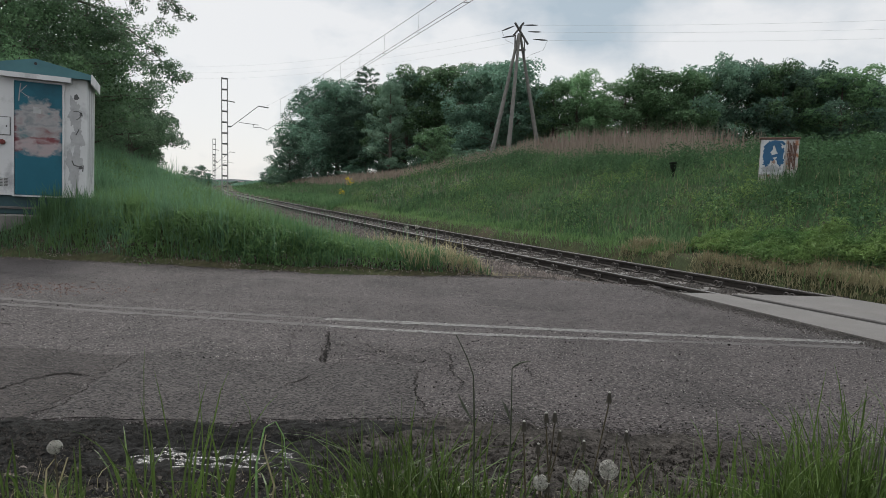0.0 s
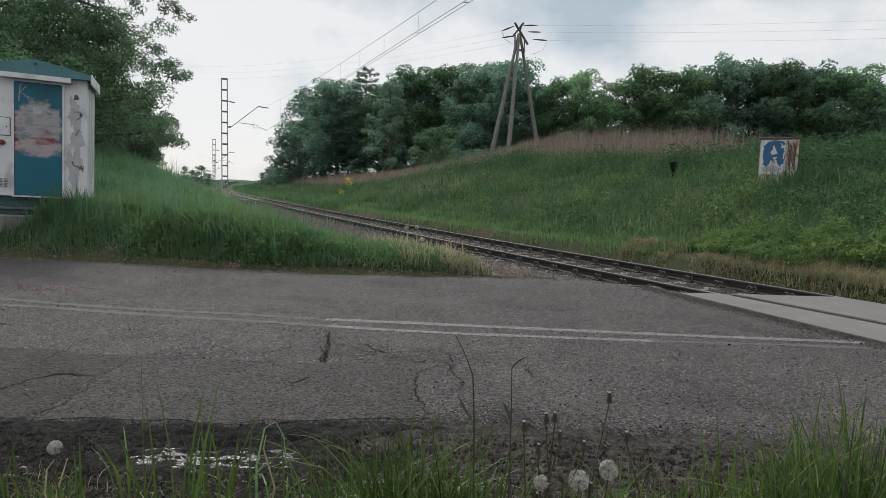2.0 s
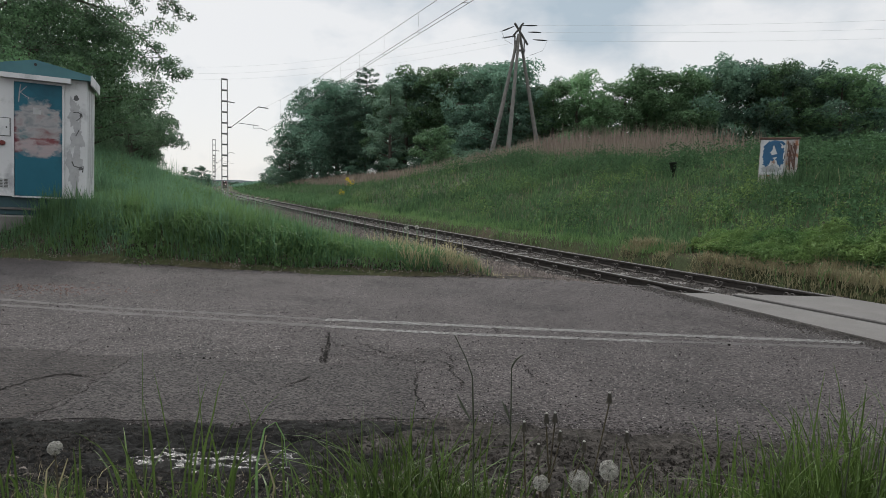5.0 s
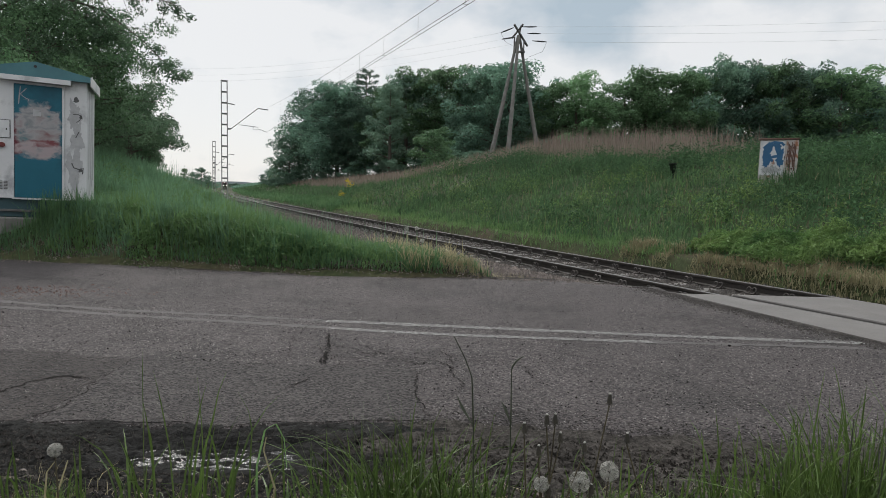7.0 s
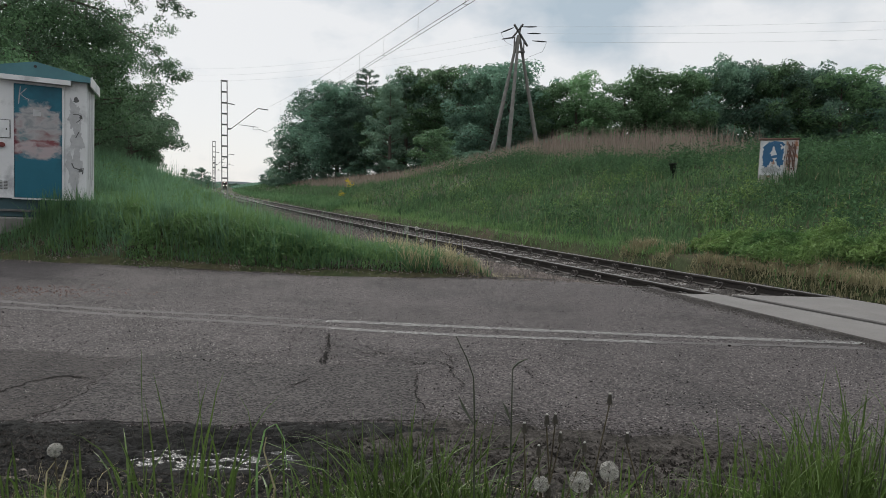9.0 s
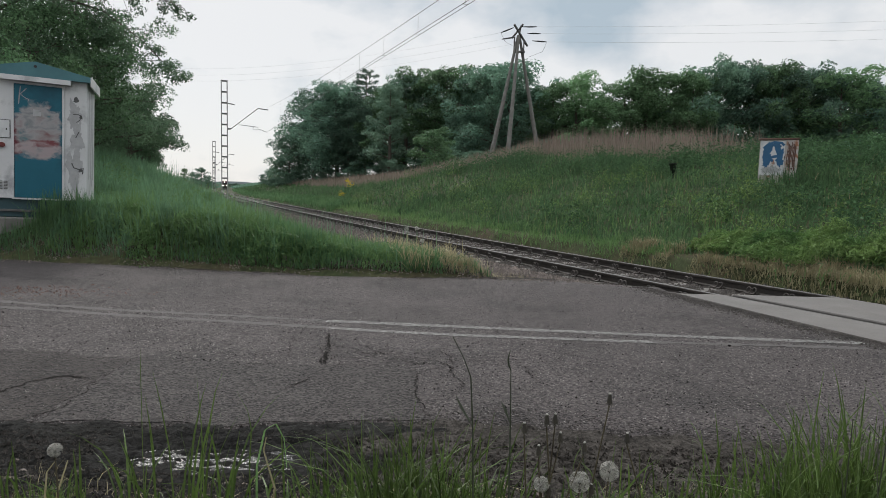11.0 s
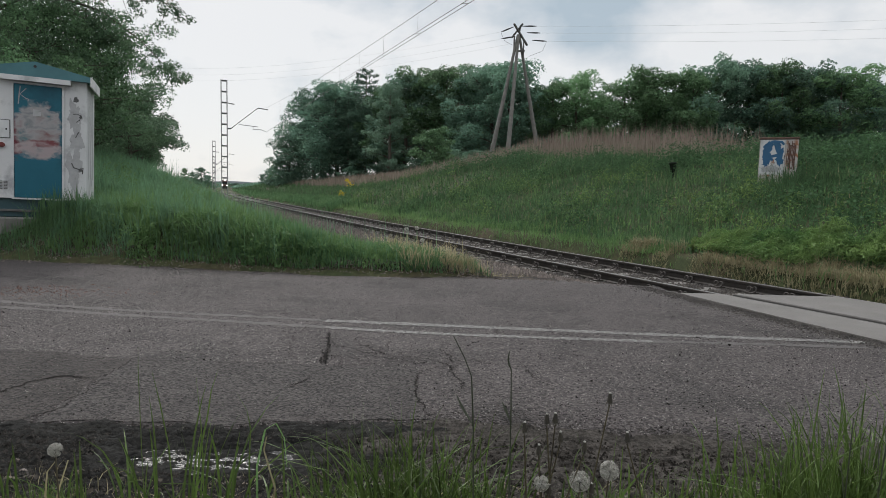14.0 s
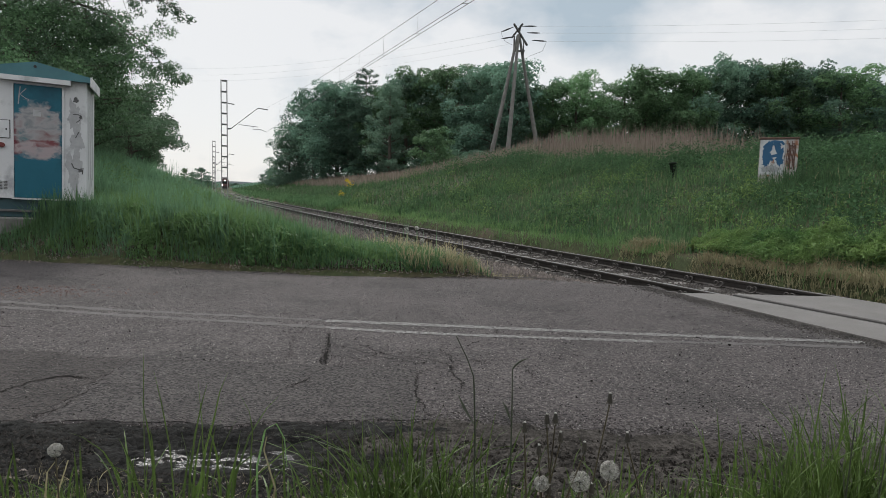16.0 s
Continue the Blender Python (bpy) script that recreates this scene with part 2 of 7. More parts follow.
STALK = material("dark dry stalk", (0.018, 0.023, 0.013), (0.036, 0.042, 0.022), 20, 0.7, 0, 60)
STEM = material("brownish dandelion stalk", (0.034, 0.024, 0.017), (0.066, 0.056, 0.026), 20, 0.6, 0, 60, through_light=0.1)
HEAD = material("closed dandelion head", (0.014, 0.012, 0.009), (0.034, 0.028, 0.018), 60, 0.8, 0, 60)
# distance haze is painted into the blue-grey of these hills
HAZE_TINTED_HILLS = material("far hills tinted for haze", (0.045, 0.062, 0.066), (0.058, 0.076, 0.078), 0.02, 1, 0, 1)


def sprayed_door():
    """Blue paint with one soft cloud of white, pink and grey spray over the middle of the door."""
    m = material("sprayed blue door", (0.009, 0.086, 0.124), (0.012, 0.102, 0.146), 1.6, 0.5, 0.1, 40, c3=(0.008, 0.066, 0.098), spec=0.3, scale3=1.1)
    n, l = m.node_tree.nodes, m.node_tree.links
    p = n["Principled BSDF"]
    paint = p.inputs["Base Color"].links[0].from_socket
    tc = n.new("ShaderNodeTexCoord")

    def mapped(loc, size):
        mp = n.new("ShaderNodeMapping")
        mp.inputs["Location"].default_value, mp.inputs["Scale"].default_value = loc, size
        l.new(tc.outputs["Object"], mp.inputs["Vector"])
        return mp.outputs[0]

    def cloud(scale, stretch, shift):
        t = n.new("ShaderNodeTexNoise")
        t.inputs["Scale"].default_value, t.inputs["Detail"].default_value, t.inputs["Roughness"].default_value, t.inputs["Distortion"].default_value = scale, 5.0, 0.55, 0.5
        l.new(mapped(shift, (1.0, 0.0, stretch)), t.inputs["Vector"])
        return t.outputs["Fac"]

    def ranged(value, a, b, c, d):
        r = n.new("ShaderNodeMapRange")
        for i, x in enumerate((a, b, c, d)):
            r.inputs[i + 1].default_value = x
        l.new(value, r.inputs[0])
        return r.outputs[0]

    def joined(kind, a, b):
        q = n.new("ShaderNodeMath")
        q.operation = kind
        l.new(a, q.inputs[0])
        l.new(b, q.inputs[1])
        return q.outputs[0]

    def blended(fac, a, colour):
        x = n.new("ShaderNodeMix")
        x.data_type = "RGBA"
        x.inputs[7].default_value = (*colour, 1)
        l.new(fac, x.inputs[0])
        l.new(a, x.inputs[6])
        return x.outputs[2]

    def oval(cx, cz, rx, rz, edge, soft, seed):
        v = n.new("ShaderNodeVectorMath")
        v.operation = "LENGTH"
        l.new(mapped((-cx / rx, 0, -cz / rz), (1 / rx, 0, 1 / rz)), v.inputs[0])
        rough = ranged(cloud(5.0, 1.6, (seed, 0, seed)), 0.25, 0.75, -edge, edge)
        return ranged(joined("ADD", v.outputs["Value"], rough), 1.0 - soft, 1.0 + soft, 1.0, 0.0)

    red = oval(-1.06, 1.08, 0.13, 0.36, 0.30, 0.16, 1.3)
    body = oval(-0.755, 1.22, 0.36, 0.475, 0.24, 0.09, 4.1)
    foot = oval(-0.760, 0.87, 0.37, 0.150, 0.22, 0.12, 7.7)
    out = blended(red, paint, (0.115, 0.022, 0.030))
    spray = n.new("ShaderNodeValToRGB")
    stops = ((0.30, (0.075, 0.150, 0.165)), (0.40, (0.185, 0.195, 0.205)), (0.50, (0.275, 0.265, 0.270)), (0.62, (0.235, 0.200, 0.203)), (0.74, (0.170, 0.085, 0.090)))
    ramp = spray.color_ramp
    ramp.elements[0].position, ramp.elements[0].color = stops[0][0], (*stops[0][1], 1)
    ramp.elements[1].position, ramp.elements[1].color = stops[-1][0], (*stops[-1][1], 1)
    for at, col in stops[1:-1]:
        ramp.elements.new(at).color = (*col, 1)
    l.new(cloud(3.6, 1.7, (2.2, 0, 0.4)), spray.inputs["Fac"])
    mx = n.new("ShaderNodeMix")
    mx.data_type = "RGBA"
    l.new(body, mx.inputs[0])
    l.new(out, mx.inputs[6])
    l.new(spray.outputs["Color"], mx.inputs[7])
    out = mx.outputs[2]
    out = blended(joined("MULTIPLY", oval(-0.62, 0.99, 0.30, 0.065, 0.5, 0.25, 9.0), body), out, (0.150, 0.042, 0.048))
    pale = joined("MULTIPLY", foot, ranged(cloud(6.0, 1.8, (5.0, 0, 1.0)), 0.32, 0.58, 0.15, 1.0))
    out = blended(pale, out, (0.310, 0.255, 0.260))
    l.new(out, p.inputs["Base Color"])
    return m


SPRAYED_DOOR = sprayed_door()

# ---------------------------------------------------------------- building tools
def raw_mesh(name, verts, faces, smooth=False):
    """A mesh from arrays; faces all with the same number of corners."""
    verts, faces = np.asarray(verts, np.float32), np.asarray(faces, np.int32)
    me = bpy.data.meshes.new(name)
    k = faces.shape[1]
    me.vertices.add(len(verts))
    me.vertices.foreach_set("co", verts.ravel())
    me.loops.add(faces.size)
    me.loops.foreach_set("vertex_index", faces.ravel())
    me.polygons.add(len(faces))
    me.polygons.foreach_set("loop_start", np.arange(0, faces.size, k, dtype=np.int32))
    me.polygons.foreach_set("use_smooth", np.full(len(faces), smooth))
    me.update(calc_edges=True)
    me.validate()
    return me


class Shape:
    """Collects simple bodies into one mesh."""

    def __init__(self):
        self.v, self.f = [], []

    def add(self, verts, faces):
        o = len(self.v)
        self.v += [tuple(p) for p in verts]
        self.f += [tuple(i + o for i in f) for f in faces]
        return self

    def box(self, x0, x1, y0, y1, z0, z1, c=0.0):
        """A box with chamfered upright edges (c) and top."""
        if c <= 0:
            p = [(x, y, z) for z in (z0, z1) for x, y in ((x0, y0), (x1, y0), (x1, y1), (x0, y1))]
            return self.add(p, [(3, 2, 1, 0), (4, 5, 6, 7), (0, 1, 5, 4), (1, 2, 6, 5), (2, 3, 7, 6), (3, 0, 4, 7)])

        def ring(i, z):
            a, b, d, e = x0 + i, x1 - i, y0 + i, y1 - i
            return [(a + c, d, z), (b - c, d, z), (b, d + c, z), (b, e - c, z), (b - c, e, z), (a + c, e, z), (a, e - c, z), (a, d + c, z)]
        p = ring(c * 0.7, z0) + ring(0, z0 + c * 0.7) + ring(0, z1 - c * 0.7) + ring(c * 0.7, z1)
        f = [tuple(range(7, -1, -1)), tuple(range(24, 32))]
        f += [(r * 8 + i, r * 8 + (i + 1) % 8, r * 8 + 8 + (i + 1) % 8, r * 8 + 8 + i) for r in range(3) for i in range(8)]
        return self.add(p, f)

    def tube(self, pts, radii, sides=8, cap=True):
        pts = [Vector(p) for p in pts]
        if not hasattr(radii, "__len__"):
            radii = [radii] * len(pts)
        v, f = [], []
        side = None
        for i, p in enumerate(pts):
            d = (pts[min(i + 1, len(pts) - 1)] - pts[max(i - 1, 0)]).normalized()
            if side is None:
                side = d.orthogonal().normalized()
            side = (side - d * side.dot(d)).normalized()
            up = d.cross(side)
            for k in range(sides):
                a = 2 * math.pi * k / sides
                v.append(p + (side * math.cos(a) + up * math.sin(a)) * radii[i])
        for i in range(len(pts) - 1):
            f += [(i * sides + k, i * sides + (k + 1) % sides, (i + 1) * sides + (k + 1) % sides, (i + 1) * sides + k) for k in range(sides)]
        if cap:
            f += [tuple(range(sides - 1, -1, -1)), tuple(range((len(pts) - 1) * sides, len(pts) * sides))]
        return self.add(v, f)

    def bar(self, a, b, w, h):
        """A straight square bar from a to b."""
        a, b = Vector(a), Vector(b)
        d = (b - a).normalized()
        s = d.cross(Vector((0, 0, 1)))
        s = s.normalized() if s.length > 1e-3 else Vector((1, 0, 0))
        u = s.cross(d)
        p = [q + s * i * w / 2 + u * j * h / 2 for q in (a, b) for i, j in ((-1, -1), (1, -1), (1, 1), (-1, 1))]
        return self.add(p, [(3, 2, 1, 0), (4, 5, 6, 7), (0, 1, 5, 4), (1, 2, 6, 5), (2, 3, 7, 6), (3, 0, 4, 7)])

    def prism(self, outline, y0, y1):
        """An outline in x, z drawn out along y."""
        n = len(outline)
        p = [(x, y0, z) for x, z in outline] + [(x, y1, z) for x, z in outline]
        return self.add(p, [tuple(range(n)), tuple(range(2 * n - 1, n - 1, -1))] + [(i, i + n, (i + 1) % n + n, (i + 1) % n) for i in range(n)])

    def slab(self, outline, z0, z1):
        n = len(outline)
        p = [(x, y, z0) for x, y in outline] + [(x, y, z1) for x, y in outline]
        return self.add(p, [tuple(range(n - 1, -1, -1)), tuple(range(n, 2 * n))] + [(i, (i + 1) % n, (i + 1) % n + n, i + n) for i in range(n)])

    def ball(self, c, r, rings=8, sides=12, squash=1.0):
        v, f = [], []
        for i in range(rings + 1):
            t = math.pi * i / rings
            for k in range(sides):
                a = 2 * math.pi * k / sides
                v.append((c[0] + r * math.sin(t) * math.cos(a), c[1] + r * math.sin(t) * math.sin(a), c[2] + r * squash * math.cos(t)))
        for i in range(rings):
            f += [(i * sides + k, (i + 1) * sides + k, (i + 1) * sides + (k + 1) % sides, i * sides + (k + 1) % sides) for k in range(sides)]
        return self.add(v, f)

    def mesh(self, name, smooth=False):
        me = bpy.data.meshes.new(name)
        me.from_pydata(self.v, [], self.f)
        if smooth:
            me.polygons.foreach_set("use_smooth", [True] * len(me.polygons))
        me.update()
        return me


def part(name, shape, mat, parent=None, label="", m=None, smooth=False):
    me = shape.mesh(name, smooth) if isinstance(shape, Shape) else shape
    if not me.materials:
        me.materials.append(mat)
    ob = new(name, me)
    ob.parent = parent
    if m is not None:
        ob.matrix_basis = m
    return tagged(ob, label)


def thing(name, label, category, m=None, group="", kind=""):
    ob = new(name)
    ob.empty_display_size = 0.2
    if m is not None:
        ob.matrix_basis = m
    return tagged(ob, label, category, group, kind)


# ---------------------------------------------------------------- the lie of the land
def soft(v):
    return np.logaddexp(0, v)


def smooth01(v, a, b):
    u = np.clip((v - a) / (b - a), 0, 1)
    return u * u * (3 - 2 * u)


def track_x(y):
    """The middle of the track at the distance y."""
    return 7.88 - 0.445 * y + 0.26 * soft((16 - y) / 4) + 1.7 * soft((y - 87) / 20) + 0.002 * np.maximum(y - 455, 0) ** 2


def track_dir(y):
    d = Vector((float(track_x(y + 0.05) - track_x(y - 0.05)), 0.1, 0))
    return d.normalized()


def beside(x, y):
    """Metres to the right of the middle of the track."""
    return (x - track_x(y)) * 0.912


def road_far(x):
    return 9.42 + 0.19 * soft((-x - 3.0) * 2) / 2 - 0.25 * soft((x - 1.5) * 2) / 2 + 0.04 * np.sin(x * 1.3) + 0.03 * np.sin(x * 4.1)


def road_near(x):
    return 3.36 - 0.09 * np.abs(x + 0.1) / (1 + 0.08 * np.abs(x)) + 0.03 * np.sin(x * 2.1 + 1) + 0.02 * np.sin(x * 6.3) + 0.016 * np.sin(x * 13.7 + 2) + 0.012 * np.sin(x * 29.3) + 0.007 * np.sin(x * 57.0 + 1)


def road_z(x, y):
    return 0.008 * np.sin(x * 0.9) * np.sin(y * 0.8)


def wave(x, y, s):
    return (np.sin(x * 1.7 / s + 0.3) * np.sin(y * 1.3 / s + 1.1) + 0.6 * np.sin(x * 3.1 / s + y * 2.3 / s) + 0.4 * np.sin(y * 4.7 / s - x * 2.9 / s)) / 2


def land(x, y):
    """The height of the ground; under road and track it lies a little lower."""
    x, y = np.asarray(x, float), np.asarray(y, float)
    q = beside(x, y)
    lin = (0.235 + 0.0029 * np.clip(y, 0, 40) - 0.142 * smooth01(y, 36, 68)) * (q - 2.0)
    cap = 3.2 + 1.5 * smooth01(y, 22, 45) - 1.3 * smooth01(y, 48, 75)
    right = np.where(q > 1.2, cap - soft((cap - soft(lin * 3) / 3) * 2.0) / 2.0 + 0.0, 0) - 0.12
    up = smooth01(y, 9.5, 21)
    base = 0.5 * smooth01(y - road_far(x), 0.0, 1.0) * smooth01(-q, 4.5, 8.0)
    linl = 0.36 * (-q - 5.0) * up
    left = base + 2.7 - soft((2.7 - soft(linl * 4) / 4) * 3) / 3 + 0.10 * smooth01(-q, 2.5, 4.2) - 0.08
    z = np.where(q > 0, right, left)
    z = z + 0.07 * wave(x, y, 1.2) * smooth01(np.abs(q), 3, 6)
    far = road_far(x)
    trench = (1 - smooth01(np.abs(q + 0.65), 2.25, 2.6)) * smooth01(y, far - 0.3, far + 0.3)
    z = z * (1 - trench) - 0.5 * trench
    flat = 1 - smooth01(y, far - 0.25, far + 0.25)
    z = z * (1 - flat) + flat * (road_z(x, y) - 0.09)
    verge = 0.40 * smooth01(-y, -2.75, -1.2)
    nearness = 1 - smooth01(y, road_near(x) + 0.02, road_near(x) + 0.2)
    dip = 0.040 * np.exp(-(((x + 1.12) / 0.62) ** 4 + ((y - 2.97) / 0.22) ** 4))
    rough = 0.02 * wave(x, y, 0.25) * (1 - dip / 0.040)
    z = z + nearness * (verge + rough + 0.062 - dip)
    return z


def place(x, y, dz=0.0):
    return Vector((x, y, float(land(x, y)) + dz))


# ground, one sheet to the horizon
def build_ground():
    xs = np.unique(np.concatenate([np.linspace(-14, 22, 121), np.linspace(-260, 120, 127), np.linspace(-3000, 3000, 31)]))
    ys = np.unique(np.concatenate([np.linspace(0, 5, 51), np.linspace(5, 30, 81), np.linspace(30, 120, 91), np.linspace(120, 600, 49),
                                   np.linspace(-3000, 0, 16), np.linspace(600, 3500, 16)]))
    X, Y = np.meshgrid(xs, ys)
    Yc = np.clip(Y, -2, 700)
    Z = land(X, Yc)
    Z = np.where(Y < 0, land(X, np.zeros_like(Y)), Z)
    # the muddy strip lies on top of it
    Z = Z - 0.07 * smooth01(Y, 2.0, 2.3) * (Y < road_near(X) + 0.15) * (np.abs(X) < 6.8)
    n, k = len(ys), len(xs)
    v = np.stack([X, Y, Z], -1).reshape(-1, 3)
    i = np.arange(n * k).reshape(n, k)
    f = np.stack([i[:-1, :-1], i[:-1, 1:], i[1:, 1:], i[1:, :-1]], -1).reshape(-1, 4)
    ob = new("ground", raw_mesh("ground", v, f, True))
    ob.data.materials.append(SOIL)
    tagged(ob, "grassy earth with banks rising on both sides of the track", "ground", kind="structure")


build_ground()


# road
def build_road():
    xs = np.concatenate([np.linspace(-40, -6.1, 60), np.linspace(-6, 4.5, 420), np.linspace(4.6, 9, 20)])
    v, f = [], []
    m = 28
    for x in xs:
        # the asphalt ends at the outer edge of the crossing panels
        y0, y1 = float(road_near(x)), float(road_far(x))
        for k in range(m + 1):
            u = k / m if 1 < k < m - 1 else (0, 0.006, 0.994, 1)[(k > 1) * 2 + k % 2 if k < 2 else 2 + (k == m)]
            y = y0 + (y1 - y0) * u
            v.append((x, y, float(road_z(x, y)) - (0.05 if k in (0, m) else 0)))
    n = len(xs)
    for i in range(n - 1):
        for k in range(m):
            a = i * (m + 1) + k
            cx, cy = (v[a][0] + v[a + m + 2][0]) / 2, (v[a][1] + v[a + m + 2][1]) / 2
            if float(beside(cx, cy)) > -1.27 - 0.128 * (8.4 - cy):
                continue
            f.append((a, a + m + 1, a + m + 2, a + 1))
    ob = new("road", raw_mesh("road", v, f, True))
    ob.data.materials.append(ASPHALT)
    return tagged(ob, "grey worn asphalt road with cracks and a patched strip", "road", kind="structure")


road = build_road()


def jagged(points, amount, seed):
    """A path broken up by moving the middles of its stretches again and again."""
    rnd = random.Random(seed)
    pts = [tuple(p) for p in points]
    for share in (0.35, 0.6, 1.0, 1.3, 1.5):
        out = [pts[0]]
        for (x0, y0), (x1, y1) in zip(pts, pts[1:]):
            ln = math.hypot(x1 - x0, y1 - y0)
            if ln > 0.03:
                k = rnd.uniform(-1, 1) * amount * share
                out.append(((x0 + x1) / 2 - (y1 - y0) * k, (y0 + y1) / 2 + (x1 - x0) * k))
            out.append((x1, y1))
        pts = out
    return pts


def strip(points, width, lift, jitter=0.0, seed=0, step=0.04, taper=False):
    """A thin raised strip that follows points on the road."""
    rnd = random.Random(seed)
    sh = Shape()
    pts = []
    for (x0, y0), (x1, y1) in zip(points, points[1:]):
        n = max(2, int(math.hypot(x1 - x0, y1 - y0) / step))
        pts += [(x0 + (x1 - x0) * i / n, y0 + (y1 - y0) * i / n) for i in range(n)]
    pts.append(points[-1])
    wob = 0.0
    v = []
    for i, (x, y) in enumerate(pts):
        a, b = pts[max(i - 1, 0)], pts[min(i + 1, len(pts) - 1)]
        d = Vector((b[0] - a[0], b[1] - a[1])).normalized()
        nx, ny = -d.y, d.x
        wob = wob * 0.8 + rnd.uniform(-1, 1) * jitter
        w = width * (1 if not jitter else rnd.uniform(0.35, 1.3) if jitter > 0.0015 else rnd.uniform(0.72, 1.1))
        if taper:
            w *= min(1, 4 * min(i, len(pts) - 1 - i) / len(pts) + 0.15)
        for s in (-1, 1):
            px, py = x + nx * (wob + s * w / 2), y + ny * (wob + s * w / 2)
            v.append((px, py, float(road_z(px, py)) + lift))
    f = [(2 * i, 2 * i + 2, 2 * i + 3, 2 * i + 1) for i in range(len(pts) - 1)]
    sh.add(v, [t[::-1] for t in f])
    return sh


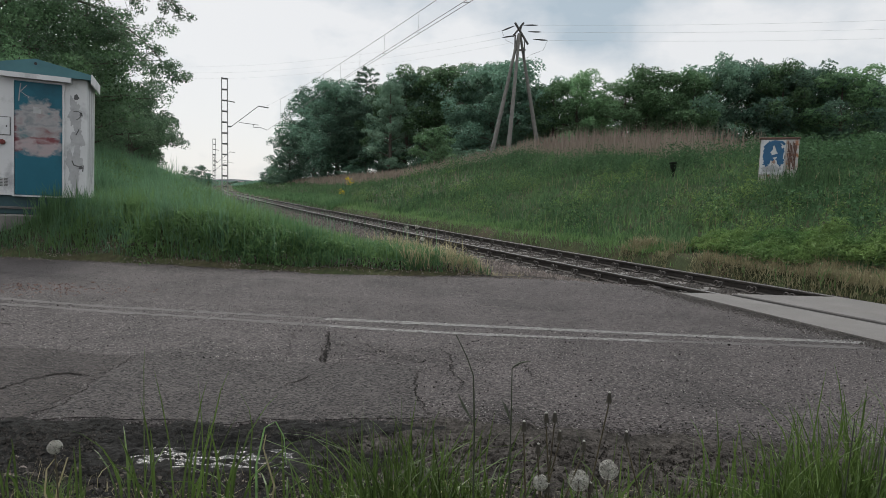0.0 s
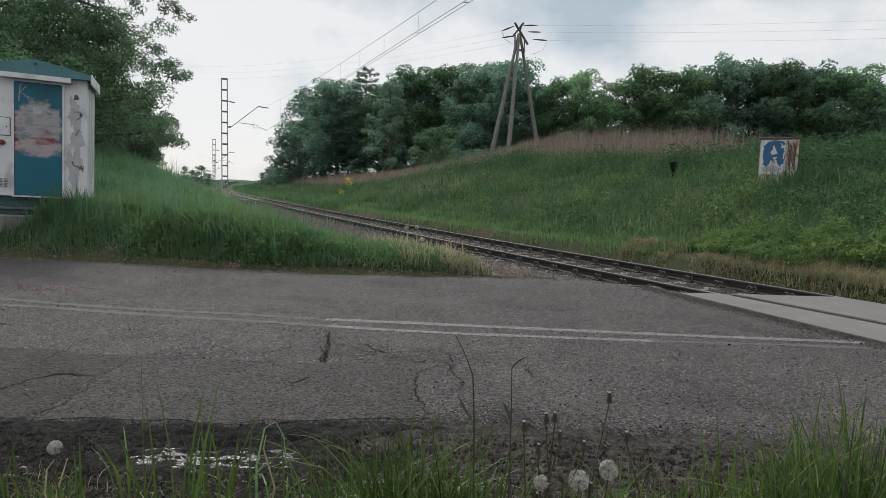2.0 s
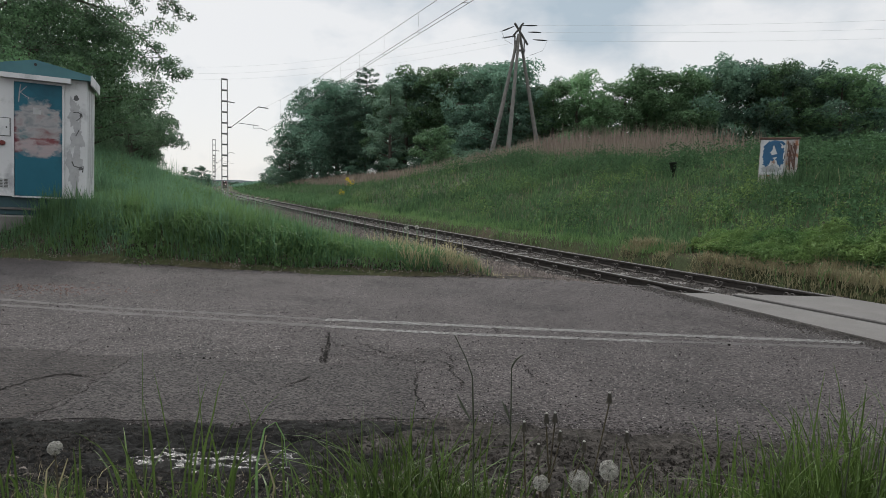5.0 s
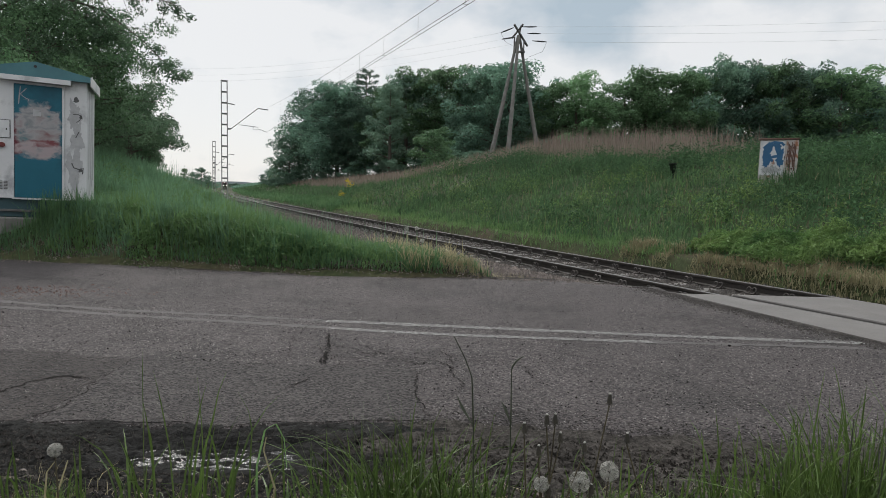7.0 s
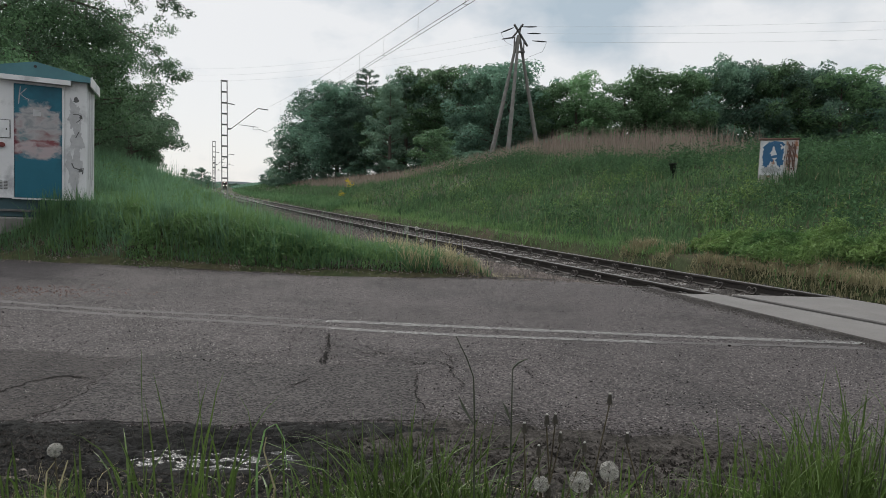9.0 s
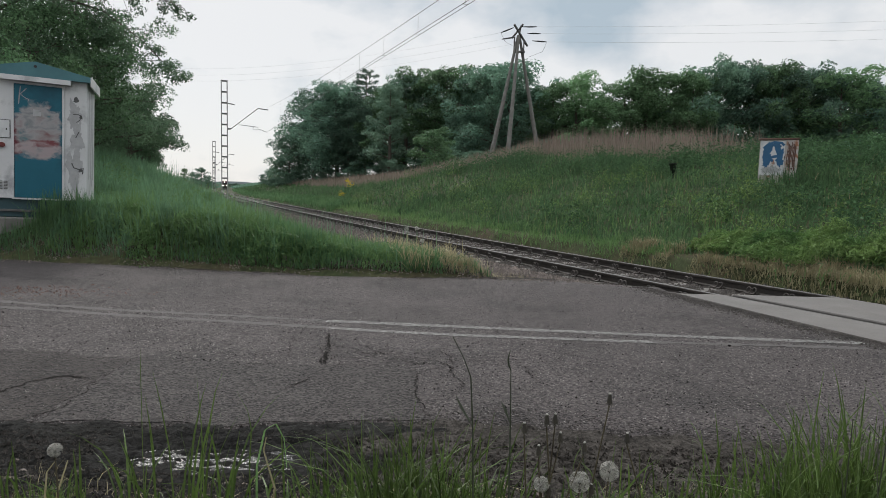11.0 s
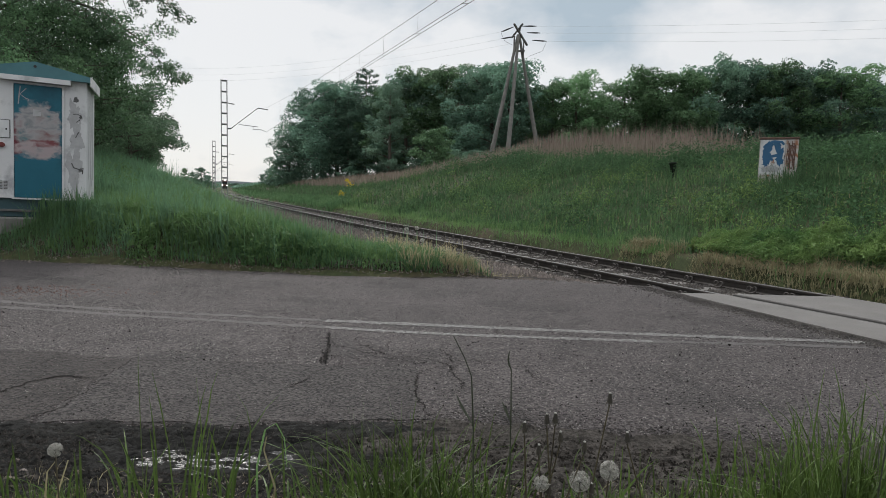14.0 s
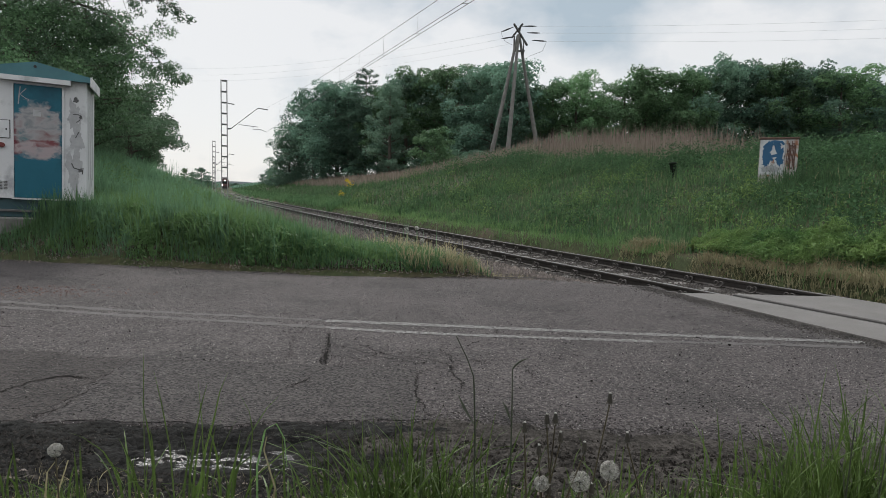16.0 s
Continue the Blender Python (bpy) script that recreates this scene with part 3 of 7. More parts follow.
# paint, cracks and the patched strip of the road
def build_road_marks():
    upper = [(-9.0, 7.25), (-4.84, 6.60), (-3.41, 6.28), (-2.19, 6.12), (-1.14, 5.99), (0.11, 5.93), (1.22, 5.88), (2.29, 5.80), (3.34, 5.72), (4.0, 5.67)]
    lower = [(-9.0, 6.90), (-4.09, 6.22), (-3.29, 6.04), (-2.38, 5.89), (-1.10, 5.70), (-0.42, 5.61), (0.26, 5.57), (1.16, 5.56), (1.95, 5.53), (3.25, 5.50), (3.9, 5.46)]
    lab = "worn white centre line"
    part("road_line", strip(upper[:5], 0.11, 0.0035, 0.0016, 1), FADED, road, "almost worn away centre line")
    part("road_line", strip(upper[4:], 0.12, 0.0035, 0.001, 2), PAINT, road, lab)
    part("road_line", strip(lower[:5], 0.11, 0.0035, 0.0016, 3), FADED, road, "almost worn away centre line")
    part("road_line", strip(lower[4:9], 0.10, 0.0035, 0.001, 4), PAINT, road, lab)
    part("road_line", strip(lower[8:], 0.10, 0.0035, 0.0016, 5), FADED, road, "almost worn away centre line")
    edge = [(-9 + 0.25 * i, float(road_far(-9 + 0.25 * i)) + 0.02) for i in range(44)]
    part("road_edge_dirt", strip(edge, 0.20, 0.010, 0.03, 6), DIRT, road, "brown crumbled dirt along the asphalt edge")

    def sheet(name, corners, lift, mt, label, n=14, ragged=0.0, seed=0):
        """A thin layer between four corners: near left, near right, far right, far left."""
        rg = random.Random(seed)
        c = [Vector(p) for p in corners]
        v = []
        for k in range(n + 1):
            for j in range(n + 1):
                p = c[0].lerp(c[1], j / n).lerp(c[3].lerp(c[2], j / n), k / n)
                if ragged and (k in (0, n) or j in (0, n)):
                    p = p + Vector((rg.uniform(-1, 1), rg.uniform(-1, 1))) * ragged
                y = max(p.y, float(road_near(p.x)) + rg.uniform(0.05, 0.09))
                v.append((p.x, y, float(road_z(p.x, y)) + lift))
        f = [(k * (n + 1) + j, k * (n + 1) + j + 1, (k + 1) * (n + 1) + j + 1, (k + 1) * (n + 1) + j) for k in range(n) for j in range(n)]
        part(name, Shape().add(v, f), mt, road, label)

    sheet("asphalt_patch", ((-2.22, 3.2), (-0.07, 3.3), (-0.18, 4.44), (-2.32, 4.51)), 0.004, PATCH, "paler patched strip of asphalt", ragged=0.012, seed=2)
    sheet("old_asphalt", ((-7.5, 3.0), (-2.26, 3.2), (-2.34, 4.52), (-7.5, 5.3)), 0.003, OLD_ASPHALT, "darker old asphalt beside the patch", ragged=0.05, seed=3)
    cracks = [
        ([(-3.6, 3.45), (-2.74, 3.71), (-2.69, 3.93), (-2.51, 4.06), (-2.37, 4.02), (-2.28, 4.03)], 0.026),
        ([(-2.66, 3.95), (-2.58, 4.04), (-2.51, 4.05), (-2.45, 4.02), (-2.37, 4.02)], 0.045),
        ([(-2.28, 4.03), (-2.29, 4.36), (-2.32, 4.52)], 0.018), ([(-2.32, 4.52), (-2.08, 4.52), (-1.44, 4.46), (-0.87, 4.45)], 0.012),
        ([(-2.28, 4.03), (-2.23, 3.77), (-2.22, 3.43), (-2.2, 3.29)], 0.020),
        ([(-2.85, 4.2), (-2.88, 4.58), (-2.91, 4.71), (-2.94, 5.1)], 0.016), ([(-3.5, 5.14), (-3.25, 5.09), (-2.94, 5.1)], 0.014),
        ([(-1.23, 5.96), (-1.27, 5.63), (-1.30, 5.23), (-1.22, 4.84), (-1.14, 4.47)], 0.014), ([(-1.23, 5.96), (-1.12, 6.06)], 0.03),
        ([(-1.03, 3.9), (-0.98, 4.0), (-0.92, 4.07), (-0.92, 4.17)], 0.03),
        ([(-4.05, 5.47), (-3.85, 5.40)], 0.05), ([(-3.07, 5.76), (-2.74, 5.71), (-2.37, 5.62)], 0.010),
        ([(-1.03, 5.51), (-1.00, 5.37), (-0.95, 5.03), (-0.90, 4.7), (-0.86, 4.46)], 0.046), ([(-0.93, 4.86), (-0.90, 4.7), (-0.86, 4.48)], 0.075),
        ([(-0.85, 4.45), (-0.64, 4.49), (-0.41, 4.50), (-0.20, 4.46)], 0.018), ([(-0.20, 4.43), (-0.16, 4.07), (-0.14, 3.8), (-0.07, 3.47)], 0.024),
        ([(-0.74, 5.35), (-0.68, 5.06), (-0.52, 4.9), (-0.35, 4.75), (-0.02, 4.67), (0.10, 4.49), (0.14, 4.22), (0.11, 3.77)], 0.022),
        ([(-0.60, 4.98), (-0.43, 4.95), (-0.45, 5.38)], 0.016), ([(-0.80, 4.71), (-0.52, 4.74), (-0.15, 4.58), (-0.04, 4.70)], 0.020),
        ([(-0.0, 5.04), (0.02, 4.91), (0.09, 4.8), (0.08, 4.53)], 0.022), ([(-0.14, 4.3), (-0.02, 4.51), (0.10, 4.49)], 0.016),
        ([(0.22, 4.77), (0.34, 4.62), (0.45, 4.61)], 0.016), ([(0.62, 4.65), (0.65, 4.58), (0.67, 4.37), (0.70, 4.21)], 0.020),
        ([(0.13, 3.9), (0.28, 3.94), (0.50, 3.98), (0.69, 4.0)], 0.012), ([(-0.65, 6.33), (-0.57, 5.81)], 0.012), ([(0.48, 6.0), (0.55, 5.65)], 0.024),
        ([(-0.88, 4.78), (-0.78, 4.71), (-0.76, 4.45)], 0.014), ([(-0.52, 4.9), (-0.50, 4.74)], 0.014),
        ([(2.9, 6.3), (3.25, 5.95), (3.6, 5.75), (3.9, 5.45)], 0.018), ([(3.1, 6.2), (3.45, 5.8), (3.8, 5.5)], 0.014), ([(2.6, 6.9), (3.05, 6.45), (3.5, 6.1), (3.9, 5.7)], 0.016),
        ([(-0.98, 5.2), (-0.6, 4.82), (-0.25, 4.80)], 0.014), ([(-6.2, 6.4), (-4.9, 6.3), (-4.5, 6.36)], 0.026)]
    rc = random.Random(31)
    # crazed strip beside the open joint
    for i in range(44):
        x, y = rc.uniform(-0.95, 0.5), rc.uniform(4.5, 5.05)
        a = rc.choice((0.05, 0.2, -0.3, 1.5))
        ln = rc.uniform(0.08, 0.3)
        cracks.append(([(x, y), (x + ln * math.cos(a), y + ln * math.sin(a) * 0.8)], 0.010))
    for i in range(10):
        x, y = rc.uniform(-4.5, -1.4), rc.uniform(4.3, 6.0)
        a = rc.uniform(-0.4, 0.9)
        ln = rc.uniform(0.2, 0.6)
        cracks.append(([(x, y), (x + ln * math.cos(a), y + ln * math.sin(a) * 0.6)], 0.007))
    for i, (pts, w) in enumerate(cracks):
        # a wide crack is a bundle of broken ones
        for k in range(1 if w < 0.03 else 3):
            off = 0 if w < 0.03 else (k - 1) * w * 0.22
            line = jagged([(x + off, y + off * 0.3) for x, y in pts], 0.26, 90 + i + 7 * k)
            part("crack", strip(line, w * (0.40 if w < 0.03 else 0.20), 0.0065 + 0.0006 * k, 0.003 if w < 0.03 else 0.006, 10 + i + 100 * k, step=0.016, taper=True), CRACK, road, "dark open crack in the asphalt")


build_road_marks()


# ---------------------------------------------------------------- the railway
def on_track(y, q, z=0.0):
    d = track_dir(y)
    return Vector((float(track_x(y)) + d.y * q, y - d.x * q * 1.0, z))


def along(step, y0, y1):
    """Distances y at equal steps along the track."""
    out, y = [], y0
    while y < y1:
        out.append(y)
        y += step * track_dir(y).y
    return out


def build_rail(q, track):
    prof = [(-0.062, -0.150), (0.062, -0.150), (0.062, -0.140), (0.012, -0.122), (0.009, -0.048), (0.033, -0.036), (0.035, -0.006), (0.028, 0.0),
            (-0.028, 0.0), (-0.035, -0.006), (-0.033, -0.036), (-0.009, -0.048), (-0.012, -0.122), (-0.062, -0.140)]
    ys = along(0.6, 0.5, 60) + along(4, 60, 620)
    v, f = [], []
    for y in ys:
        for a, b in prof:
            v.append(on_track(y, q + a, b))
    n = len(prof)
    for i in range(len(ys) - 1):
        f += [(i * n + k, i * n + (k + 1) % n, (i + 1) * n + (k + 1) % n, (i + 1) * n + k) for k in range(n)]
    rail = part("rail", Shape().add(v, f), STEEL, track, "rusty steel rail with a worn head")
    top = Shape()
    tv = []
    for y in ys:
        tv += [on_track(y, q - 0.028, 0.0015), on_track(y, q + 0.028, 0.0015)]
    top.add(tv, [(2 * i, 2 * i + 1, 2 * i + 3, 2 * i + 2) for i in range(len(ys) - 1)])
    part("running_surface", top, RAILTOP, rail, "brighter worn running surface")
    return rail


def sleeper_mesh():
    sh = Shape().box(-1.3, 1.3, -0.13, 0.13, -0.36, -0.155, 0.025)
    return sh.mesh("sleeper")


def clip_mesh():
    """A bolted rail clip: plate, spring coil and nut."""
    sh = Shape().box(-0.075, 0.075, -0.075, 0.075, -0.155, -0.138)
    for s in (-1, 1):
        ring = [(0.012 * math.sin(a), s * 0.046 + 0.034 * math.cos(a), -0.098 + 0.042 * math.sin(a)) for a in [i * 2 * math.pi / 10 for i in range(11)]]
        sh.tube(ring, 0.014, 5)
    sh.tube([(0, 0, -0.14), (0, 0, -0.07)], 0.016, 6)
    return sh.mesh("rail_clip")


def build_track():
    track = thing("railway_track", "single railway track with rusty rails on ballast and sleepers", "railway track", pose(0, 0, 0), kind="structure")
    for q in (-0.7535, 0.7535):
        build_rail(q, track)
    sm, cm = sleeper_mesh(), clip_mesh()
    sm.materials.append(SLEEPER)
    cm.materials.append(STEEL)
    for y in along(0.62, 7.0, 62):
        d = track_dir(y)
        turn = math.atan2(d.y, d.x) - math.pi / 2
        c = on_track(y, 0)
        sl = part("sleeper", sm, SLEEPER, track, m=Matrix.Translation(c) @ Matrix.Rotation(turn, 4, "Z"))
        if y < 40:
            for q in (-0.7535, 0.7535):
                for s in (-1, 1):
                    part("rail_clip", cm, STEEL, sl, m=pose(q + s * 0.125, 0, 0.01, 0, 0, 0))
    far = Shape()
    for y in along(0.62, 62, 260):
        d = track_dir(y)
        c = on_track(y, 0)
        r = Vector((d.y, -d.x, 0))
        far.bar(c - r * 1.3 + Vector((0, 0, -0.25)), c + r * 1.3 + Vector((0, 0, -0.25)), 0.26, 0.2)
    tagged(part("far_sleepers", far, SLEEPER, track), kind="stuff")
    return track


track = build_track()


def build_bed():
    """The ballast bed: a low mound with loose stones on it."""
    ys = along(0.5, 8.2, 80) + along(5, 80, 620)
    qs = [-3.3, -2.6, -1.9, -1.3, -0.7, 0, 0.7, 1.3, 1.75, 2.1]
    zs = [-0.34, -0.24, -0.165, -0.17, -0.175, -0.17, -0.175, -0.17, -0.17, -0.32]
    v = [on_track(y, q, z) for y in ys for q, z in zip(qs, zs)]
    n = len(qs)
    f = [(i * n + k, i * n + k + 1, (i + 1) * n + k + 1, (i + 1) * n + k) for i in range(len(ys) - 1) for k in range(n - 1)]
    bed = new("ballast_bed", raw_mesh("ballast_bed", v, f, True))
    bed.data.materials.append(BED)
    tagged(bed, "brownish grey crushed stone bed under the track", "ballast", kind="structure")
    return bed


bed = build_bed()


def stones(name, centres, sizes, mat, label, parent=None, seed=3):
    """Loose angular stones, each an irregular cone of four faces sunk into what it lies on."""
    r = np.random.default_rng(seed)
    n = len(centres)
    base = np.array([(1, 0, -0.35), (-1, 0, -0.35), (0, 1, -0.35), (0, -1, -0.35), (0, 0, 0.75)], float)
    tri = np.array([(0, 2, 4), (2, 1, 4), (1, 3, 4), (3, 0, 4)])
    v = base[None] * r.uniform(0.6, 1.25, (n, 5, 1)) * np.asarray(sizes)[:, None, None]
    a = r.uniform(0, 6.28, n)
    c, s = np.cos(a)[:, None], np.sin(a)[:, None]
    v = np.stack([v[..., 0] * c - v[..., 1] * s, v[..., 0] * s + v[..., 1] * c, v[..., 2]], -1) + np.asarray(centres)[:, None]
    f = (tri[None] + 5 * np.arange(n)[:, None, None]).reshape(-1, 3)
    ob = new(name, raw_mesh(name, v.reshape(-1, 3), f))
    ob.data.materials.append(mat)
    ob.parent = parent
    return tagged(ob, label, "" if parent else "stones", kind="stuff")


def build_stones():
    r = np.random.default_rng(5)
    n = 34000
    y = 8.5 + 50 * r.random(n) ** 1.8
    q = r.uniform(-3.2, 2.3, n)
    d = np.array([track_dir(v)[:2] for v in y])
    x = track_x(y) + d[:, 1] * q
    yy = y - d[:, 0] * q
    z = np.interp(q, [-3.3, -2.6, -1.9, -1.3, -0.7, 0.7, 1.3, 1.9, 2.5], [-0.32, -0.22, -0.155, -0.16, -0.165, -0.165, -0.16, -0.16, -0.30])
    far = np.where(q < -0.8, road_far(x) + 0.1, 8.42)
    keep = (yy > far) & ((np.abs(np.abs(q) - 0.7535) > 0.08))
    stones("loose_ballast", np.stack([x, yy, z], -1)[keep], r.uniform(0.016, 0.050, n)[keep] * (1 + y[keep] / 60), TRACK_STONE,
           "loose angular crushed stones of the track bed", seed=6)
    n = 15000
    y = 10.0 + 34 * r.random(n) ** 1.7
    q = -1.25 - 2.3 * r.random(n)
    x = track_x(y) + q / 0.912
    z = np.maximum(np.interp(q, [-3.6, -2.6, -1.9, -1.3], [-0.30, -0.22, -0.155, -0.16]), land(x, y) + 0.01)
    keep = y > road_far(x) + 0.1
    stones("shoulder_stones", np.stack([x, y, z], -1)[keep], r.uniform(0.022, 0.068, n)[keep] * (1 + y[keep] / 80), BALLAST, "brown rubble on the shoulder of the track", seed=15)
    n = 1500
    y = 9.6 + 9 * r.random(n) ** 1.3
    q = -1.3 - 1.7 * r.random(n)
    x = track_x(y) + q / 0.912
    z = np.maximum(np.interp(q, [-3.6, -2.6, -1.9, -1.3], [-0.30, -0.22, -0.155, -0.16]), land(x, y) + 0.01)
    keep = y > road_far(x) + 0.1
    stones("shoulder_rubble", np.stack([x, y, z], -1)[keep], r.uniform(0.035, 0.085, n)[keep], BALLAST, "pale rubble beside the sleepers", seed=18)
    n = 3600
    y = 4.0 + 22 * r.random(n) ** 1.4
    q = 1.0 + 0.8 * r.random(n)
    x = track_x(y) + q / 0.912
    stones("foot_stones", np.stack([x, y, np.maximum(land(x, y), -0.17) + 0.01], -1), r.uniform(0.015, 0.045, n), BALLAST, "loose stones along the foot of the rail", seed=16)
    # grit along both edges of the road and on it
    n = 5000
    x = r.uniform(-8, 3.2, n)
    yy = road_far(x) + r.normal(0.12, 0.16, n)
    keep = beside(x, yy) < -1.6
    stones("edge_grit", np.stack([x, yy, np.maximum(land(x, yy), road_z(x, yy) * (yy < road_far(x)) - 9 * (yy >= road_far(x))) + 0.006], -1)[keep], r.uniform(0.006, 0.022, n)[keep], BALLAST,
           "small loose stones along the broken road edge", seed=7)
    n = 12000
    x = r.uniform(-4.5, 4.2, n)
    yy = road_near(x) + r.normal(-0.16, 0.18, n)
    z = np.where(yy > road_near(x), road_z(x, yy), land(x, yy)) + 0.003
    stones("verge_grit", np.stack([x, yy, z], -1), r.uniform(0.002, 0.0075, n), DIRT, "dark damp grit along the muddy road edge", seed=8)
    n = 7000
    x, yy = r.uniform(-0.6, 3.6, n), r.uniform(2.1, 3.2, n)
    keep = yy < road_near(x) + 0.05
    stones("verge_crumbs", np.stack([x, yy, land(x, yy) + 0.018], -1)[keep], r.uniform(0.004, 0.013, n)[keep], BED, "dark crumbs of gravel and asphalt on the verge", seed=17)
    n = 6000
    x, yy = r.uniform(-2.6, -0.4, n), r.uniform(2.2, 3.3, n)
    keep = (yy < road_near(x) + 0.04) & ((np.abs(x + 1.12) > 0.62) | (np.abs(yy - 2.97) > 0.2))
    stones("mud_crumbs", np.stack([x, yy, land(x, yy) + 0.022], -1)[keep], r.uniform(0.003, 0.012, n)[keep], DIRT, "small stones and crumbs trodden into the mud", seed=19)
    n = 4200
    yj = r.uniform(4.5, 8.9, n)
    xj = track_x(yj) - (1.38 + 0.128 * (8.4 - yj) + np.abs(r.normal(0, 0.13, n))) / 0.905
    stones("joint_grit", np.stack([xj, yj, road_z(xj, yj) + 0.003], -1), r.uniform(0.005, 0.017, n) * r.choice([0.6, 1, 1.4], n), TRACK_STONE, "crumbled asphalt along the concrete panels", seed=13)
    n = 260
    x, yy = r.normal(-4.9, 0.55, n), r.normal(7.3, 0.22, n)
    stones("brick_crumbs", np.stack([x, yy, road_z(x, yy) + 0.004], -1), r.uniform(0.006, 0.017, n), RUST, "reddish brick crumbs trodden into the asphalt", seed=14)
    n = 34000
    x = r.uniform(-5.5, 4.2, n)
    yy = road_near(x) + (road_far(x) - road_near(x)) * r.random(n)
    keep = beside(x, yy) < -1.40 - 0.128 * (8.4 - yy)
    stones("bare_aggregate", np.stack([x, yy, road_z(x, yy) + 0.001], -1)[keep], r.uniform(0.0024, 0.0070, n)[keep], AGGREGATE,
           "pale bits of stone worn bare in the asphalt", seed=12)
    n = 9000
    x = r.uniform(-6, 3.8, n)
    yy = road_near(x) + (road_far(x) - road_near(x)) * r.random(n)
    keep = beside(x, yy) < -1.40 - 0.128 * (8.4 - yy)
    stones("road_grit", np.stack([x, yy, road_z(x, yy) + 0.003], -1)[keep], r.uniform(0.002, 0.0070, n)[keep] * r.choice([1, 1, 1, 1, 1, 1, 1, 1, 1.8], n)[keep], CRACK,
           "dark bits of gravel scattered on the asphalt", seed=9)


build_stones()


def build_crossing():
    """Concrete panels between and beside the rails where the road crosses."""
    cross = thing("level_crossing", "smooth pale concrete panels of a level crossing between the rails", "level crossing", pose(0, 0, 0), kind="structure")

    def panel(y0, y1, q0, q1, z=0.0):
        ys = [y0 + (y1 - y0) * i / 4 for i in range(5)]
        ol = [(float(track_x(y)) + (q0 - (0.128 * (8.4 - y) if q0 < -1 else 0)) / 0.905, y) for y in ys] + [(float(track_x(y)) + q1 / 0.905, y) for y in reversed(ys)]
        sh = Shape()
        n = len(ol)
        c = (sum(p[0] for p in ol) / n, sum(p[1] for p in ol) / n)
        ins = [(x + (c[0] - x) * 0.012, y + (c[1] - y) * 0.012) for x, y in ol]
        p = [(x, y, -0.2) for x, y in ol] + [(x, y, z - 0.012) for x, y in ol] + [(x, y, z) for x, y in ins]
        f = [tuple(range(2 * n, 3 * n))[::-1]]
        f += [(i, i + n, (i + 1) % n + n, (i + 1) % n) for i in range(n)] + [(i + n, i + 2 * n, (i + 1) % n + 2 * n, (i + 1) % n + n) for i in range(n)]
        part("panel", sh.add(p, f), CONCRETE, cross)
    end = 8.36
    for k in range(2):
        y1 = end - k * 3.0
        panel(y1 - 2.99, y1, -1.335, -0.80, 0.013)
        panel(y1 - 2.99, y1, -0.635, 0.66, 0.016)
    # broken asphalt joint along the panels
    pts = [(float(track_x(8.4 - 0.5 * i)) + (-1.375 - 0.128 * (0.5 * i - 0.0)) / 0.905, 8.4 - 0.5 * i) for i in range(10)]
    part("joint", strip(pts, 0.09, 0.008, 0.016, 77), DIRT, cross, "crumbled dark joint beside the panels")


build_crossing()


# ---------------------------------------------------------------- the trackside cabin
def blotch(cx, cz, rx, rz, y, seed, spikes=22, rough=0.25):
    """A flat paint blot with a wavy outline in the x, z plane."""
    r = random.Random(seed)
    ph = [r.uniform(0, 6.28) for _ in range(4)]
    ol = []
    for i in range(spikes * 3):
        a = 2 * math.pi * i / (spikes * 3)
        k = 1 + rough * (0.5 * math.sin(3 * a + ph[0]) + 0.35 * math.sin(5 * a + ph[1]) + 0.25 * math.sin(9 * a + ph[2]) + 0.2 * math.sin(17 * a + ph[3]))
        ol.append((cx + rx * k * math.cos(a), y, cz + rz * k * math.sin(a)))
    return Shape().add(ol, [tuple(range(len(ol)))])


def stroke(points, w, y):
    """A painted stroke in the x, z plane."""
    sh = Shape()
    v = []
    for i, (x, z) in enumerate(points):
        a, b = points[max(i - 1, 0)], points[min(i + 1, len(points) - 1)]
        d = Vector((b[0] - a[0], b[1] - a[1])).normalized()
        v += [(x - d.y * w / 2, y, z + d.x * w / 2), (x + d.y * w / 2, y, z - d.x * w / 2)]
    return sh.add(v, [(2 * i, 2 * i + 2, 2 * i + 3, 2 * i + 1) for i in range(len(points) - 1)])


